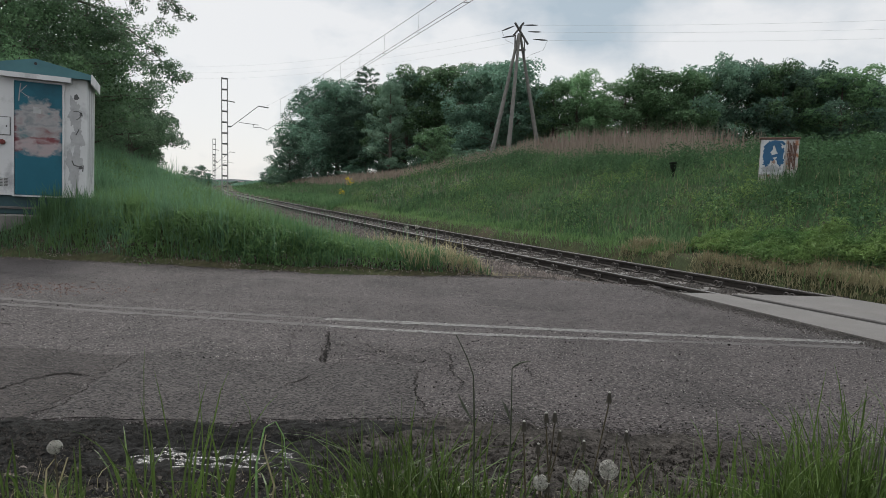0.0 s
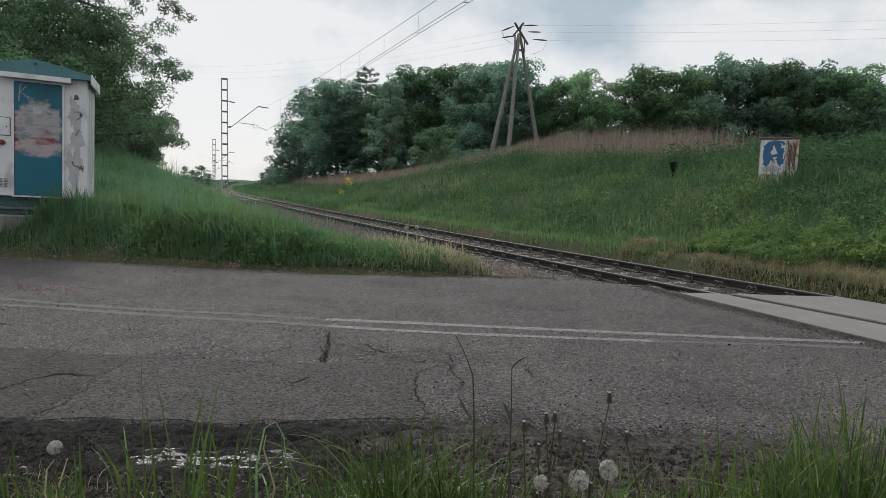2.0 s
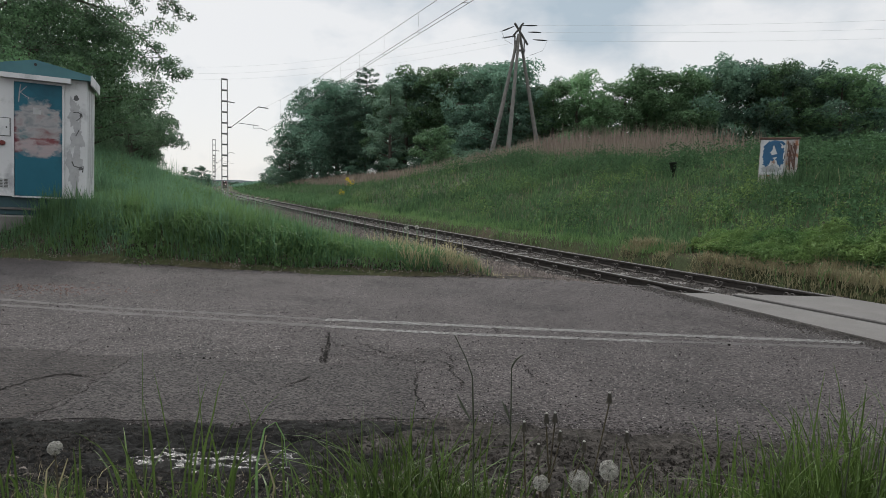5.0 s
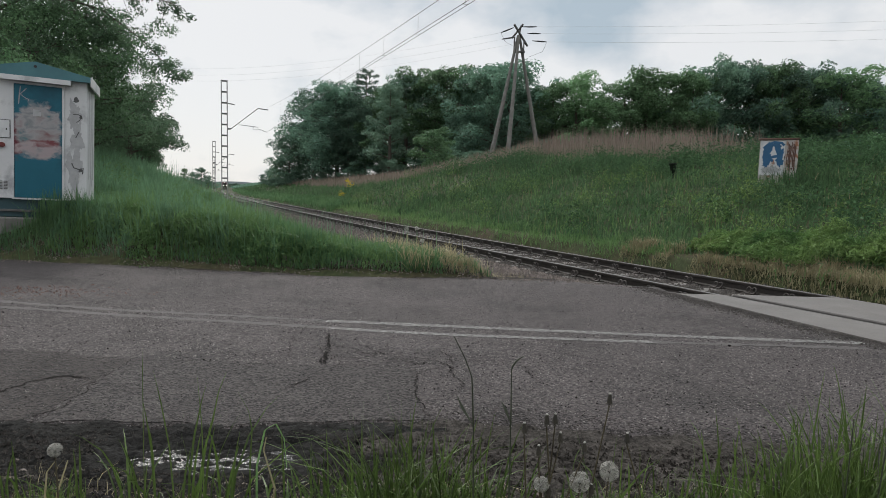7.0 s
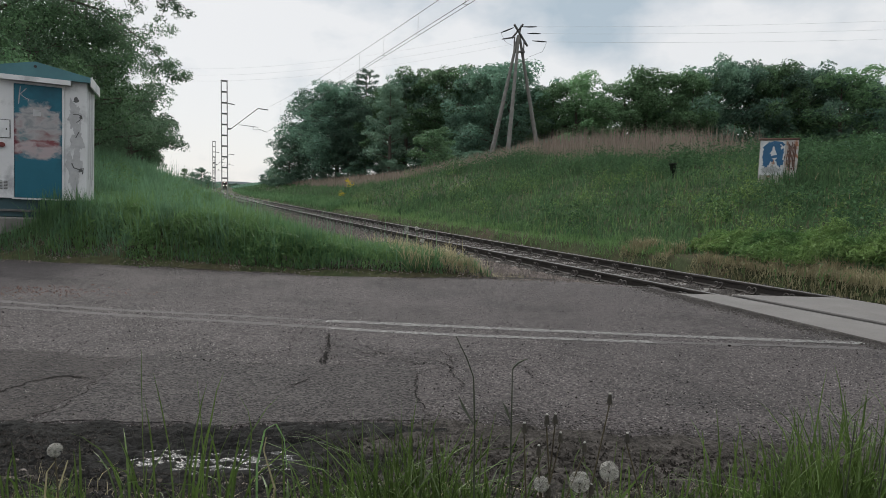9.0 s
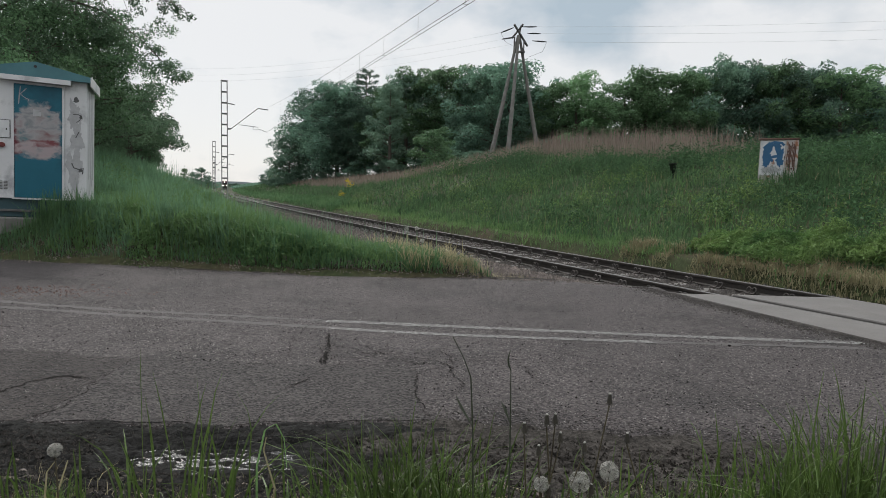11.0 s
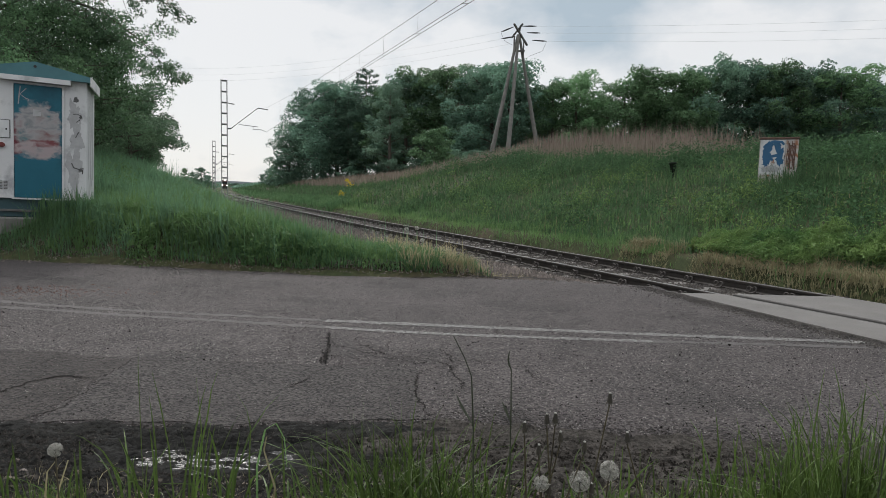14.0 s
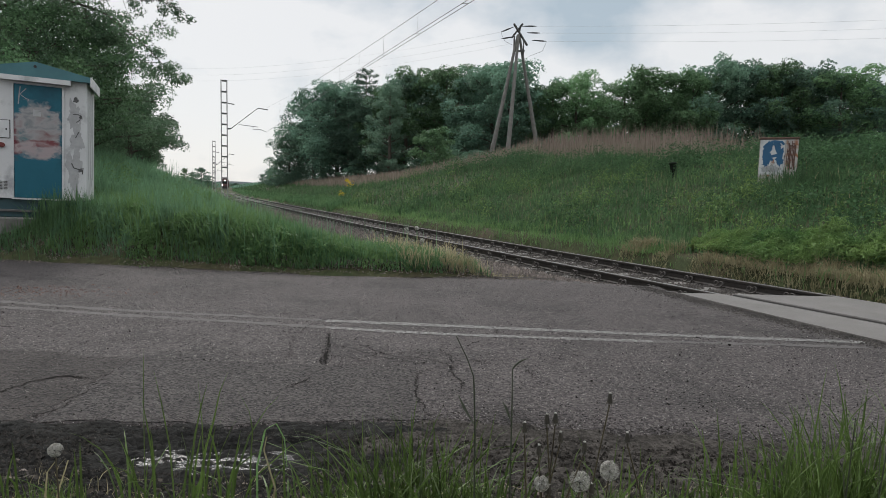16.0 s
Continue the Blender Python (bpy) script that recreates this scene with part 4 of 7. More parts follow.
def build_cabin():
    # origin: front right lower corner of the body, turned with the track
    cab = thing("equipment_cabin", "white sheet-metal railway cabin with blue graffiti door and teal roof", "cabin", pose(-6.60, 11.3, 0.97, 0, 1.6, 24.0))
    w, dp, h = 1.56, 1.15, 2.16
    body = part("body", Shape().box(-w, 0, 0.0, dp, 0.0, h, 0.015), WHITE, cab)
    part("plinth", Shape().box(-w + 0.05, -0.05, 0.06, dp - 0.05, -0.33, -0.004, 0.01), PLINTH, cab, "dark teal plinth")
    part("plinth_rail", Shape().box(-w + 0.03, -0.03, 0.02, dp - 0.03, -0.235, -0.195, 0.006), GALV, cab, "grey steel rail round the plinth")
    part("foundation", Shape().box(-w - 0.12, 0.06, -0.10, dp + 0.2, -0.75, -0.335, 0.03), OLD_CONCRETE, cab, "weathered concrete footing")
    roof = Shape()
    ol = [(-w - 0.06, h - 0.02), (-w - 0.06, h + 0.07), (-w / 2, h + 0.245), (0.06, h + 0.07), (0.06, h - 0.02)]
    roof.prism(ol, -0.10, dp + 0.08)
    rf = part("roof", roof, TEAL, cab, "low gabled teal sheet roof")
    part("gable_cap", Shape().prism([(0.062, h - 0.10), (0.085, h - 0.10), (0.085, h + 0.075), (0.062, h + 0.075)], -0.11, dp + 0.09), WHITE, rf, "pale folded roof edge")
    part("vent_hole", Shape().tube([(-w / 2, -0.112, h + 0.16), (-w / 2, -0.09, h + 0.16)], 0.025, 12), BLACK, rf)
    # door
    dx0, dx1, dz0, dz1 = -1.113, -0.392, 0.020, 2.008
    door = part("door", Shape().box(dx0, dx1, -0.018, 0.02, dz0, dz1, 0.006), SPRAYED_DOOR, cab, "blue door sprayed with a white and pink cloud")
    fr = Shape()
    fr.box(dx0 - 0.035, dx0 - 0.004, -0.028, 0.01, dz0 - 0.03, dz1 + 0.03).box(dx1 + 0.004, dx1 + 0.035, -0.028, 0.01, dz0 - 0.03, dz1 + 0.03)
    fr.box(dx0 - 0.003, dx1 + 0.003, -0.028, 0.01, dz0 - 0.03, dz0 - 0.004).box(dx0 - 0.003, dx1 + 0.003, -0.028, 0.01, dz1 + 0.004, dz1 + 0.03)
    part("door_frame", fr, WHITE, cab)
    part("sprayed_letter", stroke([(-1.015, 1.965), (-1.030, 1.85), (-1.045, 1.66)], 0.017, -0.0215), SPRAY_W, door)
    part("sprayed_letter", stroke([(-0.925, 1.94), (-1.02, 1.83), (-0.93, 1.76), (-0.895, 1.755), (-0.90, 1.72)], 0.015, -0.0235), SPRAY_W, door)
    part("label_plate", Shape().box(-0.83, -0.71, -0.024, -0.0185, 1.47, 1.585), SPRAY_G, door)
    can = Shape().prism([(-1.30, dz1 + 0.045), (-0.245, dz1 + 0.045), (-0.245, dz1 + 0.13), (-1.30, dz1 + 0.13)], -0.12, 0.005)
    part("canopy", can, WHITE, cab, "narrow white rain canopy over the door")
    hatch = part("hatch", Shape().box(-1.46, -1.18, -0.014, 0.01, 1.06, 1.36, 0.005), WHITE, cab)
    part("hatch_frame", Shape().box(-1.472, -1.168, -0.006, 0.008, 1.048, 1.372, 0.004), GALV, hatch)
    part("hatch_lock", Shape().box(-1.235, -1.215, -0.022, -0.014, 1.19, 1.22), BLACK, hatch)
    part("lock_handle", Shape().tube([(-1.29, -0.035, 0.93), (-1.29, 0.0, 0.93)], 0.045, 10).box(-1.36, -1.24, -0.05, -0.034, 0.91, 0.95), RED, cab, "red lock handle")
    lou = Shape()
    for c in range(3):
        for k in range(6):
            lou.box(-1.42 + c * 0.075, -1.365 + c * 0.075, -0.010, 0.004, 0.16 + k * 0.026, 0.172 + k * 0.026)
    part("vent_slots", lou, GALV, cab)
    for i, (cx, cz, rx, rz, mt) in enumerate(((-0.20, 1.55, 0.10, 0.22, SPRAY_G), (-0.16, 1.15, 0.09, 0.28, SPRAY_G), (-0.20, 0.55, 0.11, 0.40, SPRAY_G), (-0.175, 1.82, 0.040, 0.05, SPRAY_K),
                                               (-0.10, 1.52, 0.022, 0.035, SPRAY_K), (-0.10, 0.56, 0.035, 0.03, SPRAY_K))):
        part("smeared_paint", blotch(cx, cz, rx, rz, -0.002 - 0.0012 * i, 60 + i, rough=0.45 if mt is SPRAY_G else 0.25), mt, body)
    part("sprayed_stroke", stroke([(-0.24, 0.68), (-0.21, 0.60), (-0.13, 0.575), (-0.06, 0.60), (-0.07, 0.49)], 0.020, -0.011), SPRAY_K, body)
    part("sprayed_stroke", stroke([(-0.22, 1.56), (-0.14, 1.57), (-0.09, 1.52), (-0.12, 1.46), (-0.17, 1.42)], 0.014, -0.012), SPRAY_K, body)
    part("sprayed_stroke", stroke([(-0.13, 1.25), (-0.18, 1.14)], 0.016, -0.013), SPRAY_K, body)
    for i, x in enumerate((0.25, 0.55, 0.85)):
        st = stroke([(x, 2.0), (x + 0.02, 1.4), (x - 0.01, 0.9), (x, 0.4)], 0.10, 0)
        me = st.mesh("smeared_paint")
        me.transform(Matrix.Translation((0.003, 0, 0)) @ Matrix.Rotation(math.pi / 2, 4, "Z"))
        part("smeared_paint", me, SPRAY_G, body)
    return cab


build_cabin()


# ---------------------------------------------------------------- the rusty cabinet on the bank
def build_cabinet():
    g = float(land(9.5, 18.2))
    c = thing("electrical_cabinet", "white rusting metal cabinet with blue graffiti in tall grass", "cabinet", pose(9.14, 18.0, 2.0, 0, 0, -28))
    part("body", Shape().box(0, 0.98, 0, 0.5, min(g - 2.25, -0.2), 1.06, 0.012), RUSTY_WHITE, c)
    part("roof", Shape().box(-0.025, 1.005, -0.035, 0.53, 1.062, 1.115, 0.015), RUST, c, "rusty flat lid")
    d1 = part("door", Shape().box(0.02, 0.645, -0.02, -0.003, 0.05, 1.04, 0.006), WHITE, c, "white door with blue graffiti")
    d2 = part("door", Shape().box(0.665, 0.96, -0.02, -0.003, 0.05, 1.04, 0.006), RUSTY_WHITE, c, "rust-streaked narrow door")
    y = -0.0225
    for i, (pts, wd) in enumerate((
            ([(0.10, 0.82), (0.20, 0.93), (0.36, 1.0), (0.56, 0.97), (0.62, 0.90)], 0.07), ([(0.30, 0.97), (0.20, 0.80), (0.17, 0.62), (0.20, 0.42), (0.18, 0.36)], 0.17),
            ([(0.42, 0.98), (0.47, 0.80), (0.53, 0.66), (0.52, 0.50), (0.54, 0.34)], 0.15), ([(0.16, 0.60), (0.32, 0.57), (0.56, 0.63)], 0.08),
            ([(0.44, 0.52), (0.52, 0.44), (0.60, 0.46)], 0.10), ([(0.10, 0.70), (0.14, 0.78)], 0.06), ([(0.24, 0.84), (0.30, 0.88), (0.30, 0.78), (0.25, 0.70)], 0.06))):
        part("spray_paint", stroke(pts, wd, y - 0.0012 * i), SPRAY_B, d1)
    for i, (cx, cz, rx, rz) in enumerate(((0.36, 0.22, 0.20, 0.10), (0.16, 0.20, 0.09, 0.07), (0.36, 0.40, 0.05, 0.09))):
        part("spray_paint", blotch(cx, cz, rx, rz, y - 0.0005 - 0.0006 * i, 7 + i), SPRAY_G if i < 2 else RUSTY_WHITE, d1)
    for i, (cx, cz, rx, rz) in enumerate(((0.22, 0.56, 0.12, 0.13), (0.52, 0.72, 0.09, 0.12), (0.40, 0.93, 0.15, 0.06), (0.18, 0.34, 0.07, 0.05), (0.55, 0.42, 0.07, 0.10))):
        part("spray_paint", blotch(cx, cz, rx, rz, y - 0.0101 - 0.0004 * i, 17 + i, rough=0.5), SPRAY_B, d1)
    part("sprayed_stroke", stroke([(0.28, 0.30), (0.34, 0.38), (0.40, 0.30), (0.46, 0.36), (0.52, 0.24)], 0.022, y - 0.0130), WHITE, d1)
    for i in range(6):
        x0 = 0.71 + 0.037 * i
        part("rust_streak", stroke([(x0, 1.0 - 0.05 * (i % 3)), (x0 + 0.012, 0.78), (x0 - 0.006, 0.55 - 0.07 * (i % 2)), (x0, 0.38 - 0.1 * (i % 3))], 0.020 + 0.008 * (i % 3), y - 0.001 * i), RUST, d2)
    for i in range(7):
        part("rust_spot", blotch(0.70 + 0.22 * ((i * 0.618) % 1), 0.12 + 0.12 * i, 0.03, 0.02, y - 0.008 - 0.0004 * i, 30 + i), RUST, d2)
    part("handle", Shape().box(0.63, 0.65, -0.04, -0.02, 0.50, 0.60), GALV, d1)


build_cabinet()

marker = thing("marker_post", "short dark mossy marker post in the grass", "post", Matrix.Translation(place(8.31, 22.5)))
part("post", Shape().tube([(0.02, 0, -0.3), (0.015, 0, 0.2), (-0.01, 0, 0.46)], [0.085, 0.09, 0.11], 10), MOSSY, marker)
part("cap", Shape().tube([(-0.012, 0, 0.462), (-0.014, 0, 0.50), (-0.016, 0, 0.535), (-0.017, 0, 0.55)], [0.12, 0.145, 0.135, 0.08], 12), MOSSY, marker)


# ---------------------------------------------------------------- masts, wires, pole
def build_mast(x, y, z0, top, turn, reach, name="catenary_mast"):
    """A twin-channel mast with battens, and a bracket towards the track."""
    m = thing(name, "dark steel ladder-type catenary mast with a slanting bracket", "mast", pose(x, y, z0, 0, 0, turn), group="catenary masts")
    h = top - z0
    sh = Shape()
    for s in (-1, 1):
        sh.box(s * 0.24 - 0.04, s * 0.24 + 0.04, -0.07, 0.07, 0, h)
    part("uprights", sh, PALE_STEEL, m)
    n = int(h / 0.93)
    for k in range(n + 1):
        z = h - 0.06 - k * 0.93
        if z > 0.3:
            part("batten", Shape().box(-0.19, 0.19, -0.075, 0.075, z - 0.08, z + 0.05), GALV, m)
    part("footing", Shape().box(-0.45, 0.45, -0.4, 0.4, -0.6, 0.08, 0.05), OLD_CONCRETE, m)
    br = Shape()
    zb = h - 4.15
    br.tube([(0.28, 0, zb), (0.55, 0, zb + 0.02)], 0.07, 8).tube([(0.55, 0, zb + 0.02), (reach * 0.72, 0, zb + 1.72), (reach * 0.80, 0, zb + 1.95)], 0.030, 8)
    br.tube([(reach * 0.80, 0, zb + 1.95), (reach * 1.04, 0, zb + 1.88)], 0.045, 8)
    bk = part("bracket", br, GALV, m)
    part("steady_arm", Shape().tube([(1.2, 0, zb + 0.42), (reach * 0.8, 0, zb + 0.30)], 0.025, 6).tube([(reach * 0.68, 0, zb + 0.3), (reach * 0.68, 0, zb + 0.05), (reach * 0.85, 0, zb + 0.1), (reach, 0, zb - 0.08)], 0.022, 6), GALV, bk)
    part("insulator", Shape().tube([(0.3, 0, h - 1.95), (0.85, 0, h - 2.02)], 0.045, 8), GALV, m)
    return m


build_mast(-19.35, 54.0, float(land(-19.35, 54)) - 0.1, 10.45, 23, 3.55)
build_mast(-41.3, 110.0, -0.2, 9.25, 23, 3.3)
build_mast(-62.5, 166.0, -0.2, 9.2, 23, 3.3)


def wire(name, a, b, sag, radius, label, group="", mat=WIRE, n=24):
    a, b = Vector(a), Vector(b)
    pts = [a.lerp(b, i / n) - Vector((0, 0, sag * 4 * (i / n) * (1 - i / n))) for i in range(n + 1)]
    ob = new(name, Shape().tube(pts, radius, 6).mesh(name, True))
    ob.data.materials.append(mat)
    return tagged(ob, label, "wire", group)


def build_catenary():
    """Two contact wires and a carrying wire over the track, with droppers."""
    def middle(y, low):
        t = (54 - y) / 49
        if low:
            return Vector((-15.7 + 21.6 * t, y, float(np.interp(y, [5, 17, 30, 54], [6.50, 6.49, 6.43, 6.05]))))
        return Vector((-15.7 + 21.6 * t, y, 8.15 - 1.0 * t - 1.6 * t * (1 - t)))

    ys = [54 - 49 * i / 20 for i in range(21)]
    thin = [0.006 + 0.004 * i / 20 for i in range(21)]
    for off in (-0.085, 0.085):
        pts = [middle(y, True) + Vector((off * min(1, (54 - y) / 30), 0, 0)) for y in ys]
        ob = new("contact_wire", Shape().tube(pts, thin, 6).mesh("contact_wire"))
        ob.data.materials.append(WIRE)
        tagged(ob, "thin dark contact wire over the track", "wire", "overhead line")
    m = new("messenger_wire", Shape().tube([middle(y, False) for y in ys], thin, 6).mesh("messenger_wire"))
    m.data.materials.append(WIRE)
    tagged(m, "sagging carrying wire with droppers above the track", "wire", "overhead line")
    for y in (47.0, 42.0, 37.5, 33.6, 30.2, 27.1, 24.0, 20.7, 17.4, 14.0, 10.5):
        a, b = middle(y, False), middle(y, True)
        d = part("dropper", Shape().tube([a, b + Vector((0, 0, 0.03))], 0.004, 5), WIRE, m)
        part("clamp", Shape().box(b.x - 0.095, b.x + 0.095, y - 0.01, y + 0.01, b.z - 0.006, b.z + 0.006), WIRE, d)


build_catenary()


def build_pole():
    p = thing("power_pole", "three-legged weathered concrete power pole on the bank", "power pole", pose(0, 0, 0))
    apex = Vector((5.35, 48.0, 13.1))
    feet = ((3.35, 47.2, 4.2), (4.65, 46.4, 4.2), (7.35, 48.6, 4.4))
    for f in feet:
        f = Vector(f)
        f.z = float(land(f.x, f.y)) - 0.25
        top = apex + Vector(((f.x - apex.x) * 0.03, (f.y - apex.y) * 0.1, 0.25))
        part("leg", Shape().tube([f, f.lerp(top, 0.5), top], [0.185, 0.145, 0.095], 10), OLD_CONCRETE, p)
    part("crosshead", Shape().box(4.95, 5.85, 47.9, 48.1, 12.1, 12.22).box(4.98, 5.08, 47.92, 48.08, 11.7, 13.2).box(5.72, 5.80, 47.92, 48.08, 11.7, 13.0), GALV, p)
    part("crossarm", Shape().bar((4.9, 47.3, 14.0), (6.1, 48.6, 12.75), 0.12, 0.12).bar((4.9, 48.6, 13.3), (5.6, 47.6, 14.1), 0.10, 0.10).bar((5.3, 48.0, 12.9), (5.5, 48.0, 14.1), 0.1, 0.1), GALV, p)
    ends_l = ((4.0, 48.0, 13.55), (3.9, 48.0, 13.0), (4.6, 48.0, 12.65))
    ends_r = ((6.7, 48.0, 14.05), (7.0, 48.0, 13.55), (7.5, 48.0, 12.95))
    for a, b in (((4.0, 48, 13.55), (4.95, 48, 13.95)), ((4.05, 48, 13.05), (5.1, 48, 13.25)), ((6.7, 48, 14.05), (5.6, 48, 14.02)), ((7.0, 48, 13.55), (6.0, 48, 13.55)), ((7.5, 48, 12.95), (6.4, 48, 13.0))):
        part("insulator", Shape().tube([a, Vector(a).lerp(Vector(b), 0.3), Vector(a).lerp(Vector(b), 0.55), b], [0.025, 0.055, 0.055, 0.025], 8), BLACK, p)
    part("jumper", Shape().tube([(4.0, 48, 13.5), (4.3, 48, 12.9), (4.9, 48, 12.6)], 0.012, 5), WIRE, p)
    part("jumper", Shape().tube([(7.5, 48, 12.9), (7.2, 48, 12.2), (6.2, 48, 11.8)], 0.012, 5), WIRE, p)
    for i, (a, z) in enumerate(zip(ends_l, (15.0, 14.1, 13.2))):
        wire("power_line", a, (-48.0, 92.0, z + 3.9), 1.6, 0.006, "thin power line sagging over the track", "power lines", LINE)
    for i, a in enumerate(ends_r):
        wire("power_line", a, (62.0, 45.0, 16.9 - 0.75 * i), 0.6, 0.006, "thin power line against the clouds", "power lines", LINE)


build_pole()


# ---------------------------------------------------------------- trees
def leaf_mesh(name, centres, size, seed, slim=0.33, wild=0.75, single=False):
    """Many small pointed leaves, each two triangles folded along the rib, or one triangle where they are far off."""
    r = np.random.default_rng(seed)
    n = len(centres)
    c = np.asarray(centres)
    out = c[:, 3:] if c.shape[1] == 6 else np.zeros((n, 3))
    c = c[:, :3]
    nrm = out * 1.1 + np.array([0, 0, 0.35]) + r.normal(size=(n, 3)) * wild
    nrm /= np.linalg.norm(nrm, axis=1, keepdims=True)
    a = r.normal(size=(n, 3))
    a -= nrm * (a * nrm).sum(1, keepdims=True)
    a /= np.linalg.norm(a, axis=1, keepdims=True)
    b = np.cross(nrm, a)
    s = (size * r.uniform(0.6, 1.3, n))[:, None]
    if single:
        k = r.uniform(-0.3, 0.3, (n, 1))
        v = np.stack([c - a * s * 0.5, c + a * s * 0.5, c + b * s * slim * 2 + a * s * k], 1).reshape(-1, 3)
        return raw_mesh(name, v, np.arange(3 * n).reshape(-1, 3))
    v = np.stack([c - a * s * 0.5, c + b * s * slim + nrm * s * 0.08, c + a * s * 0.5, c - b * s * slim + nrm * s * 0.08], 1).reshape(-1, 3)
    i = 4 * np.arange(n)[:, None]
    f = np.concatenate([i + [[0, 1, 2]], i + [[0, 2, 3]]], 0)
    return raw_mesh(name, v, f)


def lobes(r, centres, radii, n, squash=0.85, thick=0.30, keep=0.80):
    """Leaf spots on the outer skin of many overlapping clumps, none deep inside another clump."""
    c, rad = np.asarray([tuple(p) for p in centres], float), np.asarray(radii, float)
    share = rad ** 2 / (rad ** 2).sum()
    k = r.choice(len(c), int(n * 2.6), p=share)
    d = r.normal(size=(len(k), 3))
    d[:, 2] = np.where(d[:, 2] < -0.2, d[:, 2] * r.choice([-1, 1], len(k), p=[0.45, 0.55]), d[:, 2])
    d /= np.linalg.norm(d, axis=1, keepdims=True)
    bumps = 1 + 0.16 * np.sin(d[:, 0] * 7 + k) * np.sin(d[:, 1] * 6 + 2 * k) + 0.10 * np.sin(d[:, 2] * 11 + k)
    p = c[k] + d * (rad[k] * bumps * (1 - thick * r.random(len(k)) ** 1.6))[:, None] * np.array([1, 1, squash])
    deep = np.zeros(len(k), bool)
    for q, s in zip(c, rad):
        e = (p - q) / np.array([1, 1, squash])
        deep |= (e * e).sum(1) < (s * keep * (1 - thick)) ** 2
    some = ~deep | (r.random(len(k)) < 0.03)
    return np.concatenate([p, d], 1)[some][:n]


def clump_points(r, centre, radius, n, squash=0.7):
    d = r.normal(size=(n, 3))
    d /= np.linalg.norm(d, axis=1, keepdims=True)
    p = d * (r.random((n, 1)) ** 0.40) * radius
    p[:, 2] *= squash
    return np.concatenate([p + centre, d], 1)


def make_tree(seed, height, spread, leaf, n_leaf, mat, low=0.25, limbs=16, label="", name="tree", lobe=(0.13, 0.25), single=False, bare=0.0):
    """A tapered trunk with limbs and a crown of leaves that lie on the skins of uneven clumps."""
    r = np.random.default_rng(seed)
    rnd = random.Random(seed)
    t = thing(name, label, "tree" if name == "tree" else name, group="trees at the railway")
    wood = Shape()
    lean = Vector((rnd.uniform(-0.05, 0.05), rnd.uniform(-0.05, 0.05), 1)) * height * 0.88
    tr = [Vector((0, 0, -0.4)), lean * 0.12, lean * 0.35 + Vector((rnd.uniform(-.2, .2), rnd.uniform(-.2, .2), 0)), lean * 0.65, lean]
    r0 = height * 0.016 + 0.05
    wood.tube(tr, [r0 * 1.4, r0, r0 * 0.8, r0 * 0.5, r0 * 0.12], 9)
    centres, radii = [], []
    for k in range(limbs):
        u = low + (0.95 - low) * (k + rnd.random() * 0.6) / limbs
        a = k * 2.4 + rnd.uniform(-0.5, 0.5)
        start = lean * u
        shape = math.sin(math.pi * min(1.0, (u - low + 0.16) / (1.0 - low + 0.12)) ** 0.8)
        ln = spread * (0.35 + 0.75 * shape) * rnd.uniform(0.7, 1.15)
        rise = ln * rnd.uniform(0.15, 0.65) * (0.4 + u)
        end = start + Vector((math.cos(a) * ln, math.sin(a) * ln, rise))
        midp = start.lerp(end, 0.5) + Vector((0, 0, ln * 0.08))
        rb = r0 * 0.42 * (1.15 - u)
        wood.tube([start, midp, end], [rb, rb * 0.6, rb * 0.15], 5)
        for s in (0.45, 0.75, 1.0):
            for j in range(2):
                c = start.lerp(end, s) + Vector((rnd.uniform(-1, 1), rnd.uniform(-1, 1), rnd.uniform(-0.4, 0.9))) * spread * 0.20
                wood.tube([start.lerp(end, s * 0.9), c], [rb * 0.3, rb * 0.1], 3, False)
                if rnd.random() < bare:
                    continue
                centres.append(c)
                radii.append(spread * rnd.uniform(*lobe) * (1.0 if s > 0.5 else 1.15))
    for k in range(5):
        centres.append(lean + Vector((rnd.uniform(-1, 1), rnd.uniform(-1, 1), rnd.uniform(-0.3, 0.6))) * spread * 0.28)
        radii.append(spread * rnd.uniform(0.9 * lobe[0], lobe[1]))
    pts = lobes(r, centres, radii, n_leaf)
    pts = pts[pts[:, 2] > 0.15]
    part("trunk", wood, BARK, t)
    part("crown", leaf_mesh("crown", pts, leaf, seed + 1, wild=0.7, single=single), mat, t)
    return t


